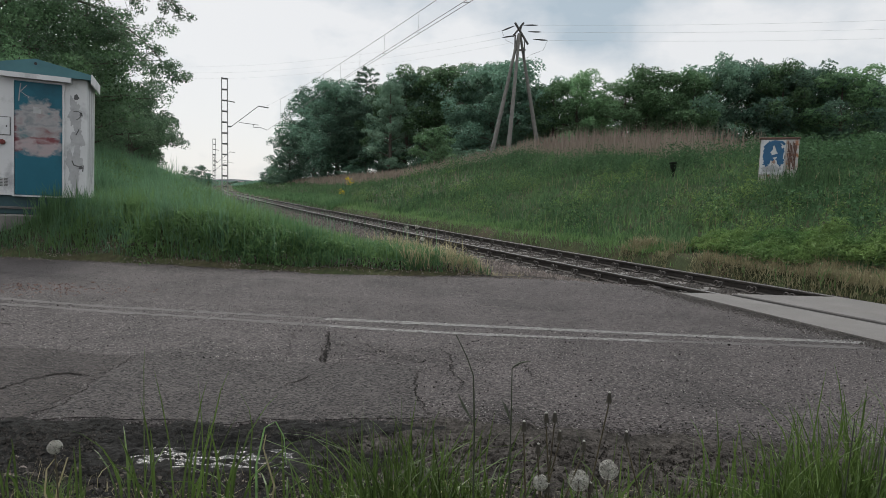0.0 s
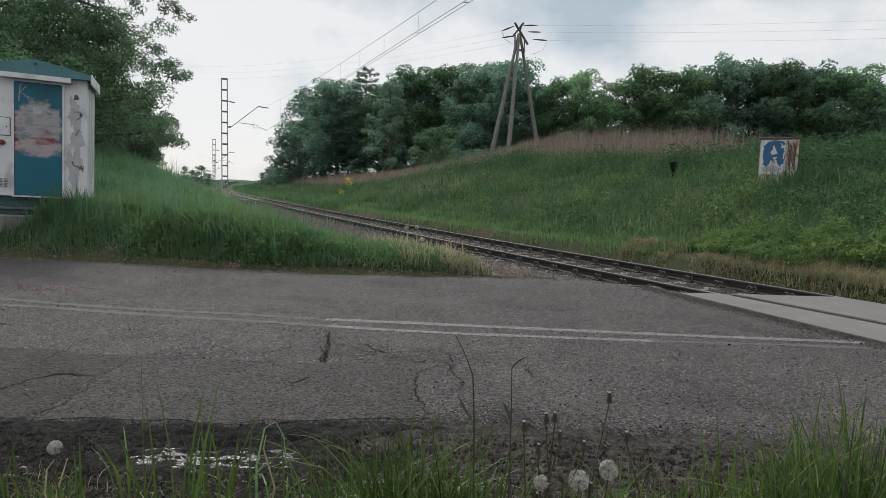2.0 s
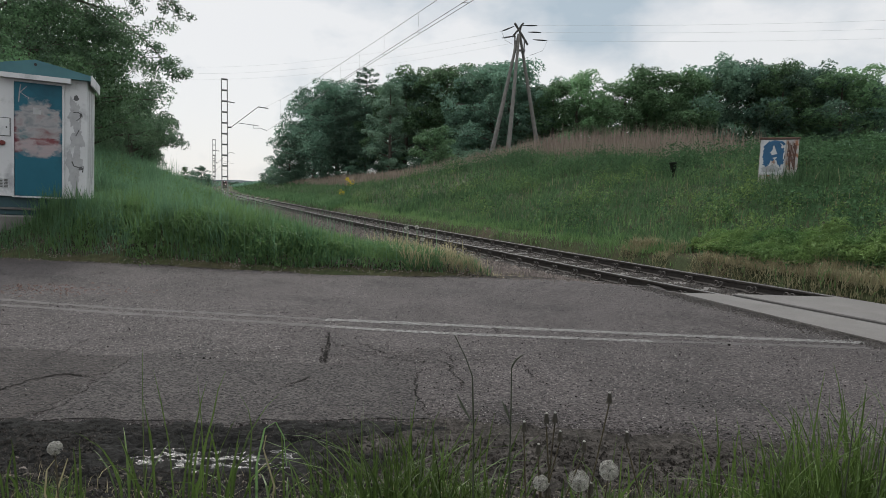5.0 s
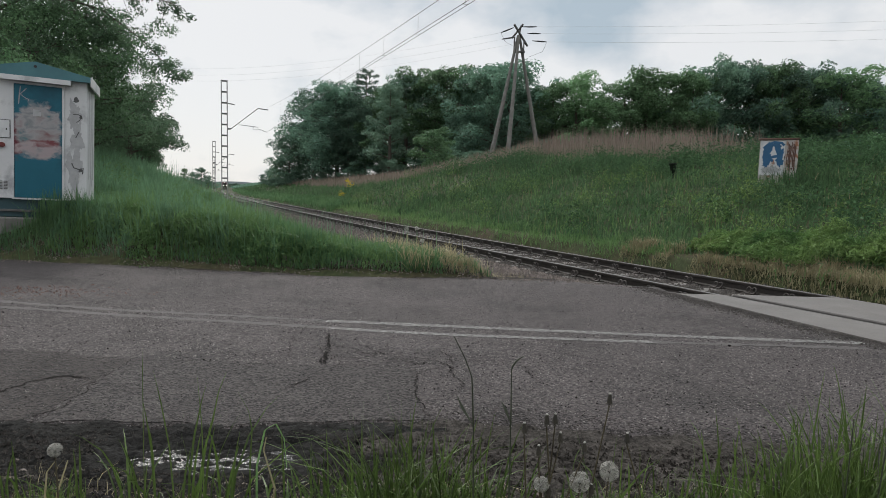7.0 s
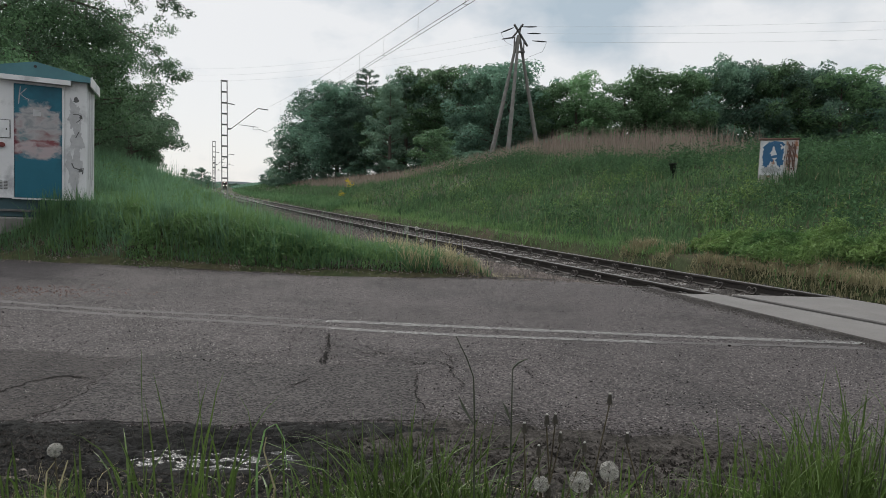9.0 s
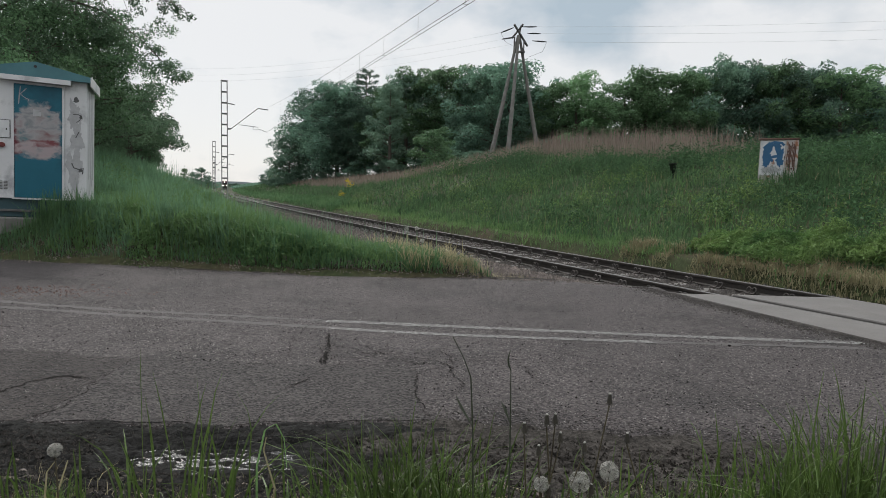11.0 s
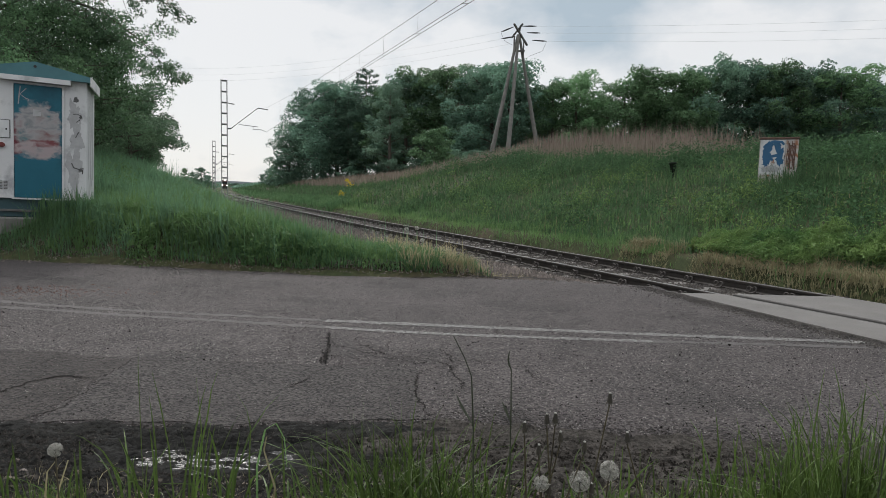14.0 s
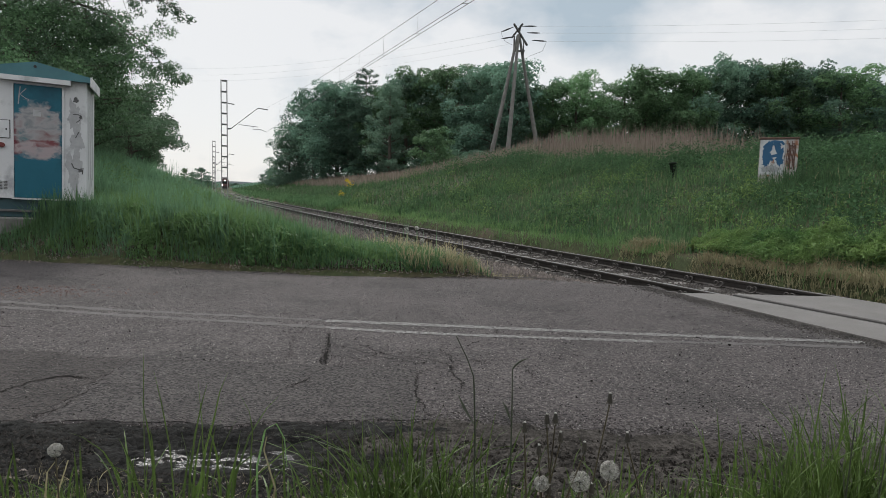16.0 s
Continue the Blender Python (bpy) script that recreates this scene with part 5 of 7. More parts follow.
def make_spruce(seed, height, label):
    """A straight trunk with tiers of drooping, uneven branches, open towards the top."""
    r = np.random.default_rng(seed)
    t = thing("spruce_tree", label, "tree", group="trees at the railway")
    wood = Shape().tube([(0, 0, -0.4), (0.1, 0, height * 0.5), (0, 0, height)], [0.2, 0.12, 0.02], 8)
    pts = []
    z = height * 0.12
    while z < height * 0.99:
        reach = min(3.6, 0.45 + (height - z) * 0.85)
        for j in range(5):
            a, u = r.uniform(0, 6.28), r.uniform(0.45, 1.15)
            ln = reach * u
            zz = z + r.uniform(-0.25, 0.25)
            e = np.array([math.cos(a) * ln, math.sin(a) * ln, (0.10 if z > height * 0.85 else -0.16) * ln + 0.15])
            wood.tube([(0, 0, zz), tuple(np.array([0, 0, zz]) + e)], [0.035, 0.01], 4, False)
            k = r.random((int(46 * ln) + 10, 1)) ** 0.6
            side = np.array([-math.sin(a), math.cos(a), 0])
            pts.append(np.array([0, 0, zz]) + e * k + side * r.normal(size=(len(k), 1)) * 0.34 * ln * (1.1 - k) + r.normal(size=(len(k), 3)) * [0.12, 0.12, 0.13])
        z += height * 0.042
    part("trunk", wood, BARK, t)
    part("crown", leaf_mesh("crown", np.concatenate(pts), 0.26, seed), NEEDLE, t)
    return t


OAKISH = "broad-leaved tree with a dense dark green crown"
PLAIN = "tall broad-leaved tree with a fresh green crown"


def build_trees():
    """The wood behind the crest on the far side of the track."""
    h0 = 14.0
    kinds = [make_tree(11, h0, 4.6, 0.265, 15500, LEAF_D, 0.06, 20, OAKISH, single=True, bare=0.10), make_tree(12, h0, 4.2, 0.255, 15000, LEAF_M, 0.06, 17, PLAIN, single=True, bare=0.10),
             make_tree(13, h0, 4.8, 0.265, 15500, LEAF_B, 0.07, 20, OAKISH, single=True, bare=0.10), make_tree(14, h0, 4.0, 0.255, 15000, LEAF_M, 0.05, 19, PLAIN, single=True, bare=0.10),
             make_tree(15, h0, 5.0, 0.265, 14500, LEAF_D, 0.10, 18, OAKISH, single=True, bare=0.12)]
    # distance along the view, sideways share, height of the top, kind
    spots = [
        (126, -0.256, 12.6, 4), (128, -0.236, 15.0, 2), (124, -0.213, 19.5, 0), (112, -0.200, 19.5, 2), (107, -0.175, 20.0, 2), (106, -0.147, 16.6, 4),
        (97, -0.105, 17.2, 1), (92, -0.066, 19.0, 0), (92, -0.035, 19.3, 1), (88, 0.002, 18.8, 1), (86, 0.040, 18.2, 2),
        (82, 0.072, 18.6, 0), (80, 0.105, 18.4, 2), (80, 0.145, 15.5, 0), (76, 0.175, 15.2, 3), (75, 0.21, 15.8, 1),
        (78, 0.245, 13.8, 3), (74, 0.285, 15.6, 3), (73, 0.32, 16.2, 1), (74, 0.355, 16.4, 3), (72, 0.395, 15.9, 1),
        (74, 0.43, 17.6, 0), (75, 0.465, 17.9, 2), (76, 0.50, 18.5, 0), (72, 0.535, 17.0, 1), (72, 0.565, 16.8, 0),
        (74, 0.60, 16.6, 2), (70, 0.635, 16.4, 1), (72, 0.675, 16.2, 0), (72, 0.715, 15.6, 3), (72, 0.76, 15.5, 2), (72, 0.81, 15.5, 1),
        (98, 0.09, 17.8, 4), (92, 0.17, 15.3, 2), (90, 0.25, 15.3, 4), (90, 0.33, 17.0, 2), (90, 0.41, 17.6, 4), (92, 0.55, 18.5, 2), (90, 0.65, 17.8, 4), (90, 0.73, 17, 2),
        (118, -0.15, 18, 2), (112, -0.08, 19, 2), (108, -0.02, 19.5, 4), (104, 0.04, 19.5, 2)]
    rnd = random.Random(4)
    used = set()
    for d, share, top, k in spots:
        x = share * d
        z = float(land(x, d))
        s = (top - z) / (h0 * 0.98)
        w = s * rnd.uniform(1.0, 1.2)
        m = Matrix.Translation((x, d, z)) @ Matrix.Rotation(rnd.uniform(0, 6.28), 4, "Z") @ Matrix.Diagonal((w, w, s, 1))
        if k not in used:
            used.add(k)
            kinds[k].matrix_basis = m
        else:
            copy_thing(kinds[k], m).scale = (w, w, s)
    for (d, share, top), seed in zip(((99, -0.130, 20.3), (103, -0.158, 17.5)), (31, 32)):
        x = share * d
        z = float(land(x, d))
        make_spruce(seed, top - z, "dark spruce tree among broad-leaved trees").matrix_basis = Matrix.Translation((x, d, z))
    birch = make_tree(16, 13.8, 3.0, 0.20, 17000, LEAF_P, 0.05, 22, "slender birch with pale drooping foliage at the wood's edge", single=True, lobe=(0.12, 0.22))
    birch.matrix_basis = Matrix.Translation((-7.7, 86.0, float(land(-7.7, 86.0))))
    young = make_tree(17, 4.4, 2.1, 0.17, 7000, LEAF_M, 0.05, 14, "young bright green tree before the dark wood", single=True)
    young.matrix_basis = Matrix.Translation((-1.1, 61.0, float(land(-1.1, 61.0))))
    # undergrowth under the wood's edge
    bush = make_tree(41, 3.2, 2.0, 0.20, 4200, LEAF_D, 0.05, 12, "leafy green shrub at the edge of the wood", "shrub")
    spots = [(118, -0.243), (105, -0.19), (98, -0.15), (92, -0.11), (88, -0.07), (84, -0.03), (80, 0.015), (72, 0.05), (70, 0.10), (68, 0.15),
             (66, 0.20), (66, 0.25), (64, 0.30), (62, 0.35), (62, 0.40), (62, 0.45), (60, 0.50), (60, 0.55), (58, 0.60), (58, 0.65), (58, 0.70), (58, 0.75), (134, -0.280), (126, -0.268), (122, -0.256), (450, -0.347), (450, -0.340)]
    for i, (d, share) in enumerate(spots):
        x = share * d
        s = rnd.uniform(0.65, 1.1) if d < 119 else rnd.uniform(0.7, 1.0)
        m = Matrix.Translation((x, d, float(land(x, d)) - 0.1)) @ Matrix.Rotation(rnd.uniform(0, 6.28), 4, "Z") @ Matrix.Diagonal((s * 1.3, s * 1.3, s, 1))
        if i == 0:
            bush.matrix_basis = m
        else:
            copy_thing(bush, m)
    # trees far along the line
    for d, share, top, k in ((205, -0.285, 7.5, 2), (215, -0.296, 6.5, 2), (190, -0.396, 6.2, 0), (160, -0.424, 5.8, 1), (180, -0.385, 5.0, 2), (185, -0.410, 6.6, 4), (150, -0.270, 8.0, 1), (165, -0.278, 7.5, 2)):
        x = share * d
        z = float(land(x, d))
        s = (top - z) / (h0 * 1.06)
        copy_thing(kinds[k], Matrix.Translation((x, d, z)) @ Matrix.Rotation(rnd.uniform(0, 6.28), 4, "Z") @ Matrix.Diagonal((s * 1.15, s * 1.15, s, 1)))


build_trees()

SWAY = []


def build_left_trees():
    """Trees and bushes on the near bank."""
    big = make_tree(51, 11.0, 3.6, 0.085, 46000, LEAF_N, 0.22, 20, "tall broad-leaved tree leaning over the bank", lobe=(0.11, 0.22), bare=0.15)
    big.matrix_basis = Matrix.Translation(place(-15.9, 22.0))
    second = make_tree(52, 10.0, 4.0, 0.085, 42000, LEAF_N, 0.08, 20, "broad-leaved tree with low green branches behind the cabin", lobe=(0.11, 0.22))
    second.matrix_basis = Matrix.Translation(place(-15.2, 17.0))
    # x, y, height of the top, spread
    for i, (x, y, top, w) in enumerate(((-12.7, 22.0, 6.3, 2.0), (-13.85, 27.0, 5.6, 1.8), (-16.6, 32.0, 5.9, 1.85), (-18.6, 36.5, 5.4, 1.9), (-19.5, 20.0, 13.5, 4.2), (-18.9, 29.5, 7.5, 3.0), (-22.4, 37.0, 9.0, 3.0))):
        g = place(x, y)
        t = make_tree(53 + i, top - g.z, w, 0.075 if y < 28 else 0.10, 26000 if i < 4 else 11000, LEAF_N if i != 5 else LEAF_M, 0.06, 18, "dense dark broad-leaved tree on the grassy bank", lobe=(0.13, 0.24))
        t.matrix_basis = Matrix.Translation(g)
    bush = make_tree(66, 4.6, 2.6, 0.11, 12000, LEAF_M, 0.04, 15, "dense dark bush on the grassy bank", "bush", lobe=(0.13, 0.24))
    spots = ((-12.6, 19.0, 0.9), (-18.4, 33.5, 1.0), (-20.8, 39.0, 1.0), (-23.3, 45.0, 0.85), (-26.0, 51.5, 0.7), (-12.2, 15.5, 0.9), (-10.8, 14.2, 0.7), (-31.5, 62.0, 0.6), (-15.5, 21.0, 1.3))
    for i, (x, y, s) in enumerate(spots):
        m = Matrix.Translation(place(x, y, -0.1)) @ Matrix.Rotation(i * 1.9, 4, "Z") @ Matrix.Diagonal((s, s, s, 1))
        if i == 0:
            bush.matrix_basis = m
        else:
            copy_thing(bush, m)
    # overhanging boughs that sway
    root = big.matrix_basis.inverted()
    for k, (a, b, n, wid, arch) in enumerate((((-15.0, 21.5, 8.5), (-8.85, 21.0, 7.15), 2300, 0.40, 0.35), ((-14.4, 21.4, 7.5), (-8.95, 21.0, 4.75), 5200, 0.55, 0.95), ((-14.6, 22.0, 7.2), (-10.9, 21.0, 5.9), 3400, 0.6, 0.5))):
        a, b = Vector(a), Vector(b)
        wood = Shape()
        pts = [a.lerp(b, u) + Vector((0, 0, arch * math.sin(u * 3.14))) for u in (0, 0.25, 0.5, 0.75, 1)]
        loc = [p - a for p in pts]
        wood.tube(loc, [0.06, 0.045, 0.03, 0.02, 0.006], 6)
        r = np.random.default_rng(70 + k)
        cl = []
        for j in range(44):
            u = 0.2 + 0.8 * j / 43
            c = Vector(np.interp(u, [0, .25, .5, .75, 1], [p[i] for p in loc]) for i in range(3))
            e = c + Vector((r.normal() * 0.35, r.normal() * 0.55, r.normal() * 0.34 - 0.10)) * (1.35 - u) * 1.5
            wood.tube([c, e], [0.012, 0.004], 4, False)
            cl.append(clump_points(r, np.array(e), wid * (1.0 - 0.45 * u), n // 30, 0.7))
        bough = part("bough", wood, BARK, big, m=root @ Matrix.Translation(a))
        part("leaves", leaf_mesh("leaves", np.concatenate(cl), 0.078, 80 + k), LEAF_N, bough)
        SWAY.append((bough, k))


build_left_trees()


# ---------------------------------------------------------------- grass
def blades(name, base, height, width, lean, mat, label, seed, category="grass", kind="stuff", curl=0.6):
    """Blades of grass: each a tapering strip of three triangles that bends over."""
    r = np.random.default_rng(seed)
    n = len(base)
    base = np.asarray(base, float)
    a = r.uniform(0, 2 * np.pi, n)
    w = np.stack([np.cos(a), np.sin(a), np.zeros(n)], 1) * (width * r.uniform(0.7, 1.3, n))[:, None] / 2
    b = r.uniform(0, 2 * np.pi, n)
    k = np.abs(r.normal(0, lean, n))
    side = np.stack([np.cos(b) * k, np.sin(b) * k, np.zeros(n)], 1)
    h = (np.asarray(height) * r.uniform(0.55, 1.2, n))[:, None]
    upv = np.array([[0, 0, 1.0]])
    midp = base + upv * h * 0.55 + side * h * 0.32
    tip = base + upv * h * (1 - curl * np.minimum(k, 1)[:, None] * 0.5) + side * h
    v = np.stack([base - w, base + w, midp - w * 0.75, midp + w * 0.75, tip], 1).reshape(-1, 3)
    i = 5 * np.arange(n)[:, None]
    f = np.concatenate([i + [[0, 1, 3]], i + [[0, 3, 2]], i + [[2, 3, 4]]], 0)
    ob = new(name, raw_mesh(name, v, f))
    ob.data.materials.append(mat)
    return tagged(ob, label, category, kind=kind)


def field(r, n, x0, x1, y0, y1, keep, power=1.0, patch=None):
    """Random spots on the ground in a stretch, denser near by, in patches."""
    y = y0 + (y1 - y0) * r.random(n) ** power
    x = x0 + (x1 - x0) * r.random(n)
    k = keep(x, y, beside(x, y))
    x, y = x[k], y[k]
    return np.stack([x, y, land(x, y) - 0.02], 1)


def strip_field(r, n, y0, y1, q0, q1, power=1.0):
    """Random spots in a strip beside the track."""
    y = y0 + (y1 - y0) * r.random(n) ** power
    x = track_x(y) + r.uniform(q0, q1, n) / 0.912
    k = (y > road_far(x) + 0.05) | (x > track_x(y))
    x, y = x[k], y[k]
    return np.stack([x, y, land(x, y) - 0.02], 1)


def in_reeds(x, y, q):
    return (q > 11.9 + 0.02 * y + 0.4 * np.sin(y * 0.9) - 3.6 * smooth01(y, 38, 50)) & (q < 19.5) & (y > 26) & (x < 0.46 * y + 1.5 * np.sin(y))


def build_grass():
    r = np.random.default_rng(21)
    def in_cabin(x, y):
        u, w = (x + 6.60) * 0.914 + (y - 11.3) * 0.407, (y - 11.3) * 0.914 - (x + 6.60) * 0.407
        return (u > -1.85) & (u < 0.13) & (w > -0.12) & (w < 1.4)
    # left bank, close to the road: long lush grass, shorter at the road's edge
    def left(x, y, q):
        return (y > road_far(x) + 0.03) & (q < -3.75 - 0.2 * np.sin(y * 2.3) - 0.75 * smooth01(y, 10.4, 12.2)) & (x > -0.95 * y) & ~in_cabin(x, y)
    p = field(r, 62000, -11, 1.5, 9.2, 17, left, 1.4)
    e = np.clip((p[:, 1] - road_far(p[:, 0])) / 0.5, np.where(p[:, 0] < -6.2, 0.5, 0.35), 1) * np.where(p[:, 0] < -6.7, 0.42, 1)
    e *= 0.52 + 0.48 * smooth01(-beside(p[:, 0], p[:, 1]), 3.9, 6.8)
    e *= 1 - 0.45 * smooth01(p[:, 1], 10.8, 13.5) * (1 - smooth01(-beside(p[:, 0], p[:, 1]), 4.2, 6.5))
    tuft = 0.75 + 0.35 * wave(p[:, 0], p[:, 1], 0.35)
    deep = (p[:, 0] < -3.4 + 0.5 * wave(p[:, 0], p[:, 1], 0.5)) | (p[:, 1] > 11.6)
    hg = 0.62 * e * tuft
    blades("long_grass", p[~deep], hg[~deep], 0.021, 0.45, GRASS, "long lush green grass beside the road", 22)
    mixed = (wave(p[:, 0], p[:, 1], 0.45) > r.normal(0, 0.3, len(p))) | (beside(p[:, 0], p[:, 1]) > -6.3)
    blades("tall_bank_grass", p[deep & mixed], hg[deep & mixed], 0.017, 0.38, GRASS_B, "tall upright bluish grass on the bank by the road", 49)
    blades("leafy_bank_grass", p[deep & ~mixed], hg[deep & ~mixed] * 0.95, 0.020, 0.60, GRASS_L, "leafy fresh green grass on the bank by the road", 50, curl=0.9)
    p = field(r, 30000, -11, 1.5, 9.2, 15, lambda x, y, q: left(x, y, q) & (x > -4.2 + wave(x, y, 0.5)), 1.6)
    e = np.clip((p[:, 1] - road_far(p[:, 0])) / 0.45, 0.35, 1) * np.where(p[:, 0] < -6.7, 0.35, 1)
    e *= 0.5 + 0.5 * smooth01(-beside(p[:, 0], p[:, 1]), 3.9, 6.8)
    blades("broad_grass_leaves", p, 0.58 * e, 0.022, 0.85, GRASS_L, "broad arching pale green grass leaves", 36, curl=1.0)
    p = field(r, 56000, -26, 0, 14, 50, lambda x, y, q: (q < -4.6) & (q > -14) & (x > -0.75 * y), 1.6)
    blades("bank_grass", p, (0.28 + 0.36 * smooth01(-beside(p[:, 0], p[:, 1]), 3.8, 7)) * (0.8 + 0.3 * wave(p[:, 0], p[:, 1], 0.6)), 0.028, 0.45, GRASS_B, "tall bluish green grass on the bank", 23)
    p = field(r, 14000, -60, -8, 50, 170, lambda x, y, q: (q < -2.6) & (q > -16), 1.3)
    blades("far_bank_grass", p, 0.7, 0.06, 0.35, GRASS_B, "tall grass along the far track", 24)
    # seed-bearing taller stalks
    p = field(r, 1500, -11, 0.5, 9.6, 24, lambda x, y, q: left(x, y, q), 1.2)
    blades("tall_stalks", p, 0.85, 0.009, 0.16, GRASS_B, "thin tall grass stalks above the rest", 25)
    # right bank
    def right(x, y, q):
        return (q > 2.3) & (q < 22) & (x < 0.80 * y) & (x > -0.45 * y)
    p = field(r, 100000, -6, 26, 8, 32, lambda x, y, q: right(x, y, q), 1.25)
    blades("slope_grass", p, 0.36 * (0.85 + 0.35 * wave(p[:, 0], p[:, 1], 0.8)), 0.026, 0.55, MEADOW, "green meadow grass on the sloping bank", 26)
    p = field(r, 16000, -6, 26, 8, 36, lambda x, y, q: right(x, y, q) & (wave(x, y, 1.1) > 0), 1.25)
    blades("meadow_leaves", p, 0.42, 0.03, 0.8, GRASS_L, "pale broad leaves among the meadow grass", 37, curl=1.0)
    p = field(r, 2600, -6, 26, 14, 40, lambda x, y, q: right(x, y, q) & (wave(x, y, 1.7) < 0.1), 1.25)
    blades("meadow_straw", p, 0.55, 0.014, 0.3, DRY, "thin straw-coloured stalks in the meadow", 38)
    p = field(r, 64000, -34, 40, 28, 95, lambda x, y, q: right(x, y, q) & (q < 19) & ~in_reeds(x, y, q), 1.4)
    blades("far_slope_grass", p, 0.48, 0.055, 0.45, MEADOW, "green meadow grass farther up the bank", 27)
    p = field(r, 12000, -75, -15, 90, 260, lambda x, y, q: (q > 2.6) & (q < 18), 1.2)
    blades("distant_grass", p, 0.7, 0.12, 0.4, MEADOW, "grass on the distant bank", 28)
    p = np.stack([r.uniform(8.3, 10.6, 900), r.uniform(16.2, 17.9, 900), np.zeros(900)], 1)
    p = p[(p[:, 1] < 17.85 - 0.53 * (p[:, 0] - 9.14))]
    p[:, 2] = land(p[:, 0], p[:, 1]) - 0.02
    k = np.stack([r.normal(-6.95, 0.16, 260), r.normal(10.75, 0.10, 260), np.zeros(260)], 1)
    k = np.concatenate([k, np.stack([r.normal(-6.35, 0.22, 220), r.normal(11.0, 0.12, 220), np.zeros(220)], 1), np.stack([r.uniform(-7.9, -6.2, 300), r.normal(10.45, 0.18, 300), np.zeros(300)], 1)])
    k[:, 2] = land(k[:, 0], k[:, 1]) - 0.02
    blades("cabin_grass", k, np.r_[np.full(260, 0.62), np.full(220, 0.5), np.full(300, 0.36)], 0.014, 0.3, GRASS, "tall grass growing against the cabin", 51)
    blades("cabinet_grass", p, 0.62, 0.02, 0.35, MEADOW, "tall grass growing against the cabinet", 44)
    y = 230 + 320 * r.random(9000) ** 1.5
    x = track_x(y) + r.choice([-1, 1], 9000) * r.uniform(4, 60, 9000)
    blades("distant_scrub", np.stack([x, y, land(x, y) - 0.1], 1), 1.3, 0.9, 0.5, LEAF_B, "dark hazy scrub far along the line", 47, "scrub")
    # dry strip along the far rail, and beside the track where it meets the road
    p = strip_field(r, 62000, 4.5, 24, 1.25, 2.85, 1.6)
    p = p[wave(p[:, 0], p[:, 1], 0.9) + (12.5 - p[:, 1]) * 0.18 > -0.1]
    blades("dry_grass", p, (0.13 + 0.24 * smooth01(beside(p[:, 0], p[:, 1]), 1.5, 2.4)) * (0.75 + 0.5 * wave(p[:, 0], p[:, 1], 0.4)), 0.011, 0.95, DRY, "short yellowed grass beside the rail", 29, curl=1.1)
    p = field(r, 5500, -1.5, 2, 9.1, 10.4, lambda x, y, q: (q < -2.75 - 0.2 * np.sin(y * 3 + x)) & (q > -3.8) & (y > road_far(x) + 0.03), 1.2)
    blades("dry_edge_grass", p, 0.21, 0.010, 0.7, DRY, "brownish dry grass at the track's edge", 30)
    p = field(r, 4200, -3, 3, 9.3, 11.5, lambda x, y, q: (q < -2.3) & (q > -4.4) & (y > road_far(x) + 0.02), 1.5)
    blades("weeds", p, 0.24, 0.014, 0.7, GRASS, "small green weeds between the stones", 31)
    p = strip_field(r, 16000, 5, 40, 1.8, 3.2, 1.5)
    p = p[(p[:, 1] > 13) | (r.random(len(p)) < 0.25)]
    blades("foot_grass", p, 0.30 * (0.6 + 0.6 * wave(p[:, 0], p[:, 1], 0.5)), 0.016, 0.6, GRASS_L, "green grass mixed into the dry strip", 39)
    p = strip_field(r, 22000, 38, 190, 1.7, 4.0, 1.3)
    blades("far_foot_grass", p, 0.4, 0.05, 0.5, MEADOW, "grass along the far rail", 48)
    p = strip_field(r, 2600, 9.4, 12.5, -4.3, -2.6, 1.3)
    blades("straw_clumps", p[wave(p[:, 0], p[:, 1], 0.35) > 0.1], 0.42, 0.012, 0.8, DRY, "clumps of bent straw beside the track", 43, curl=1.0)
    for cx, cy, n, h in ((1.05, 9.95, 420, 0.34), (1.35, 9.75, 260, 0.24), (0.5, 10.0, 260, 0.26)):
        p = np.stack([r.normal(cx, 0.17, n), r.normal(cy, 0.12, n), np.zeros(n)], 1)
        p[:, 2] = np.maximum(land(p[:, 0], p[:, 1]), -0.3) - 0.01
        blades("straw_clump", p, h, 0.011, 0.7, DRY, "bent straw-coloured grass clump at the track", int(cx * 100), curl=1.0)
    # dead reeds on the crest
    p = field(r, 150000, -45, 36, 26, 120, in_reeds, 1.3)
    blades("dead_reeds", p, (1.05 + 0.55 * smooth01(p[:, 0] / p[:, 1], 0.06, 0.22)) * (0.75 + 0.4 * wave(p[:, 0], p[:, 1], 0.9)), 0.034 + 0.022 * smooth01(p[:, 1], 40, 60), 0.16, REED, "pale brown dead reeds along the crest of the bank", 32)


build_grass()


def dome(r, x, y, radius, high, n, cap=0.15, lift=0.0):
    """Leaf spots on a low dome of herbs on the ground; below the cap only stems."""
    d = r.normal(size=(int(n * 1.6), 3))
    d /= np.linalg.norm(d, axis=1, keepdims=True)
    d = d[np.abs(d[:, 2]) > cap * r.random(len(d))][:n]
    d[:, 2] = np.abs(d[:, 2])
    k = (1 - 0.35 * r.random((len(d), 1)) ** 2) * (1 + 0.18 * np.sin(d[:, :1] * 9 + x) * np.sin(d[:, 1:2] * 8 + y))
    p = d * k * np.array([radius, radius, high]) + np.array([x, y, lift])
    p[:, 2] += land(p[:, 0], p[:, 1])
    return np.concatenate([p, d * np.array([1, 1, 0.8])], 1)


def herbs(name, spots, leaf, slim, mt, label, seed, wild=0.65):
    me = leaf_mesh(name, np.concatenate(spots), leaf, seed, slim, wild)
    me.materials.append(mt)
    tagged(new(name, me), label, "weeds", kind="stuff")


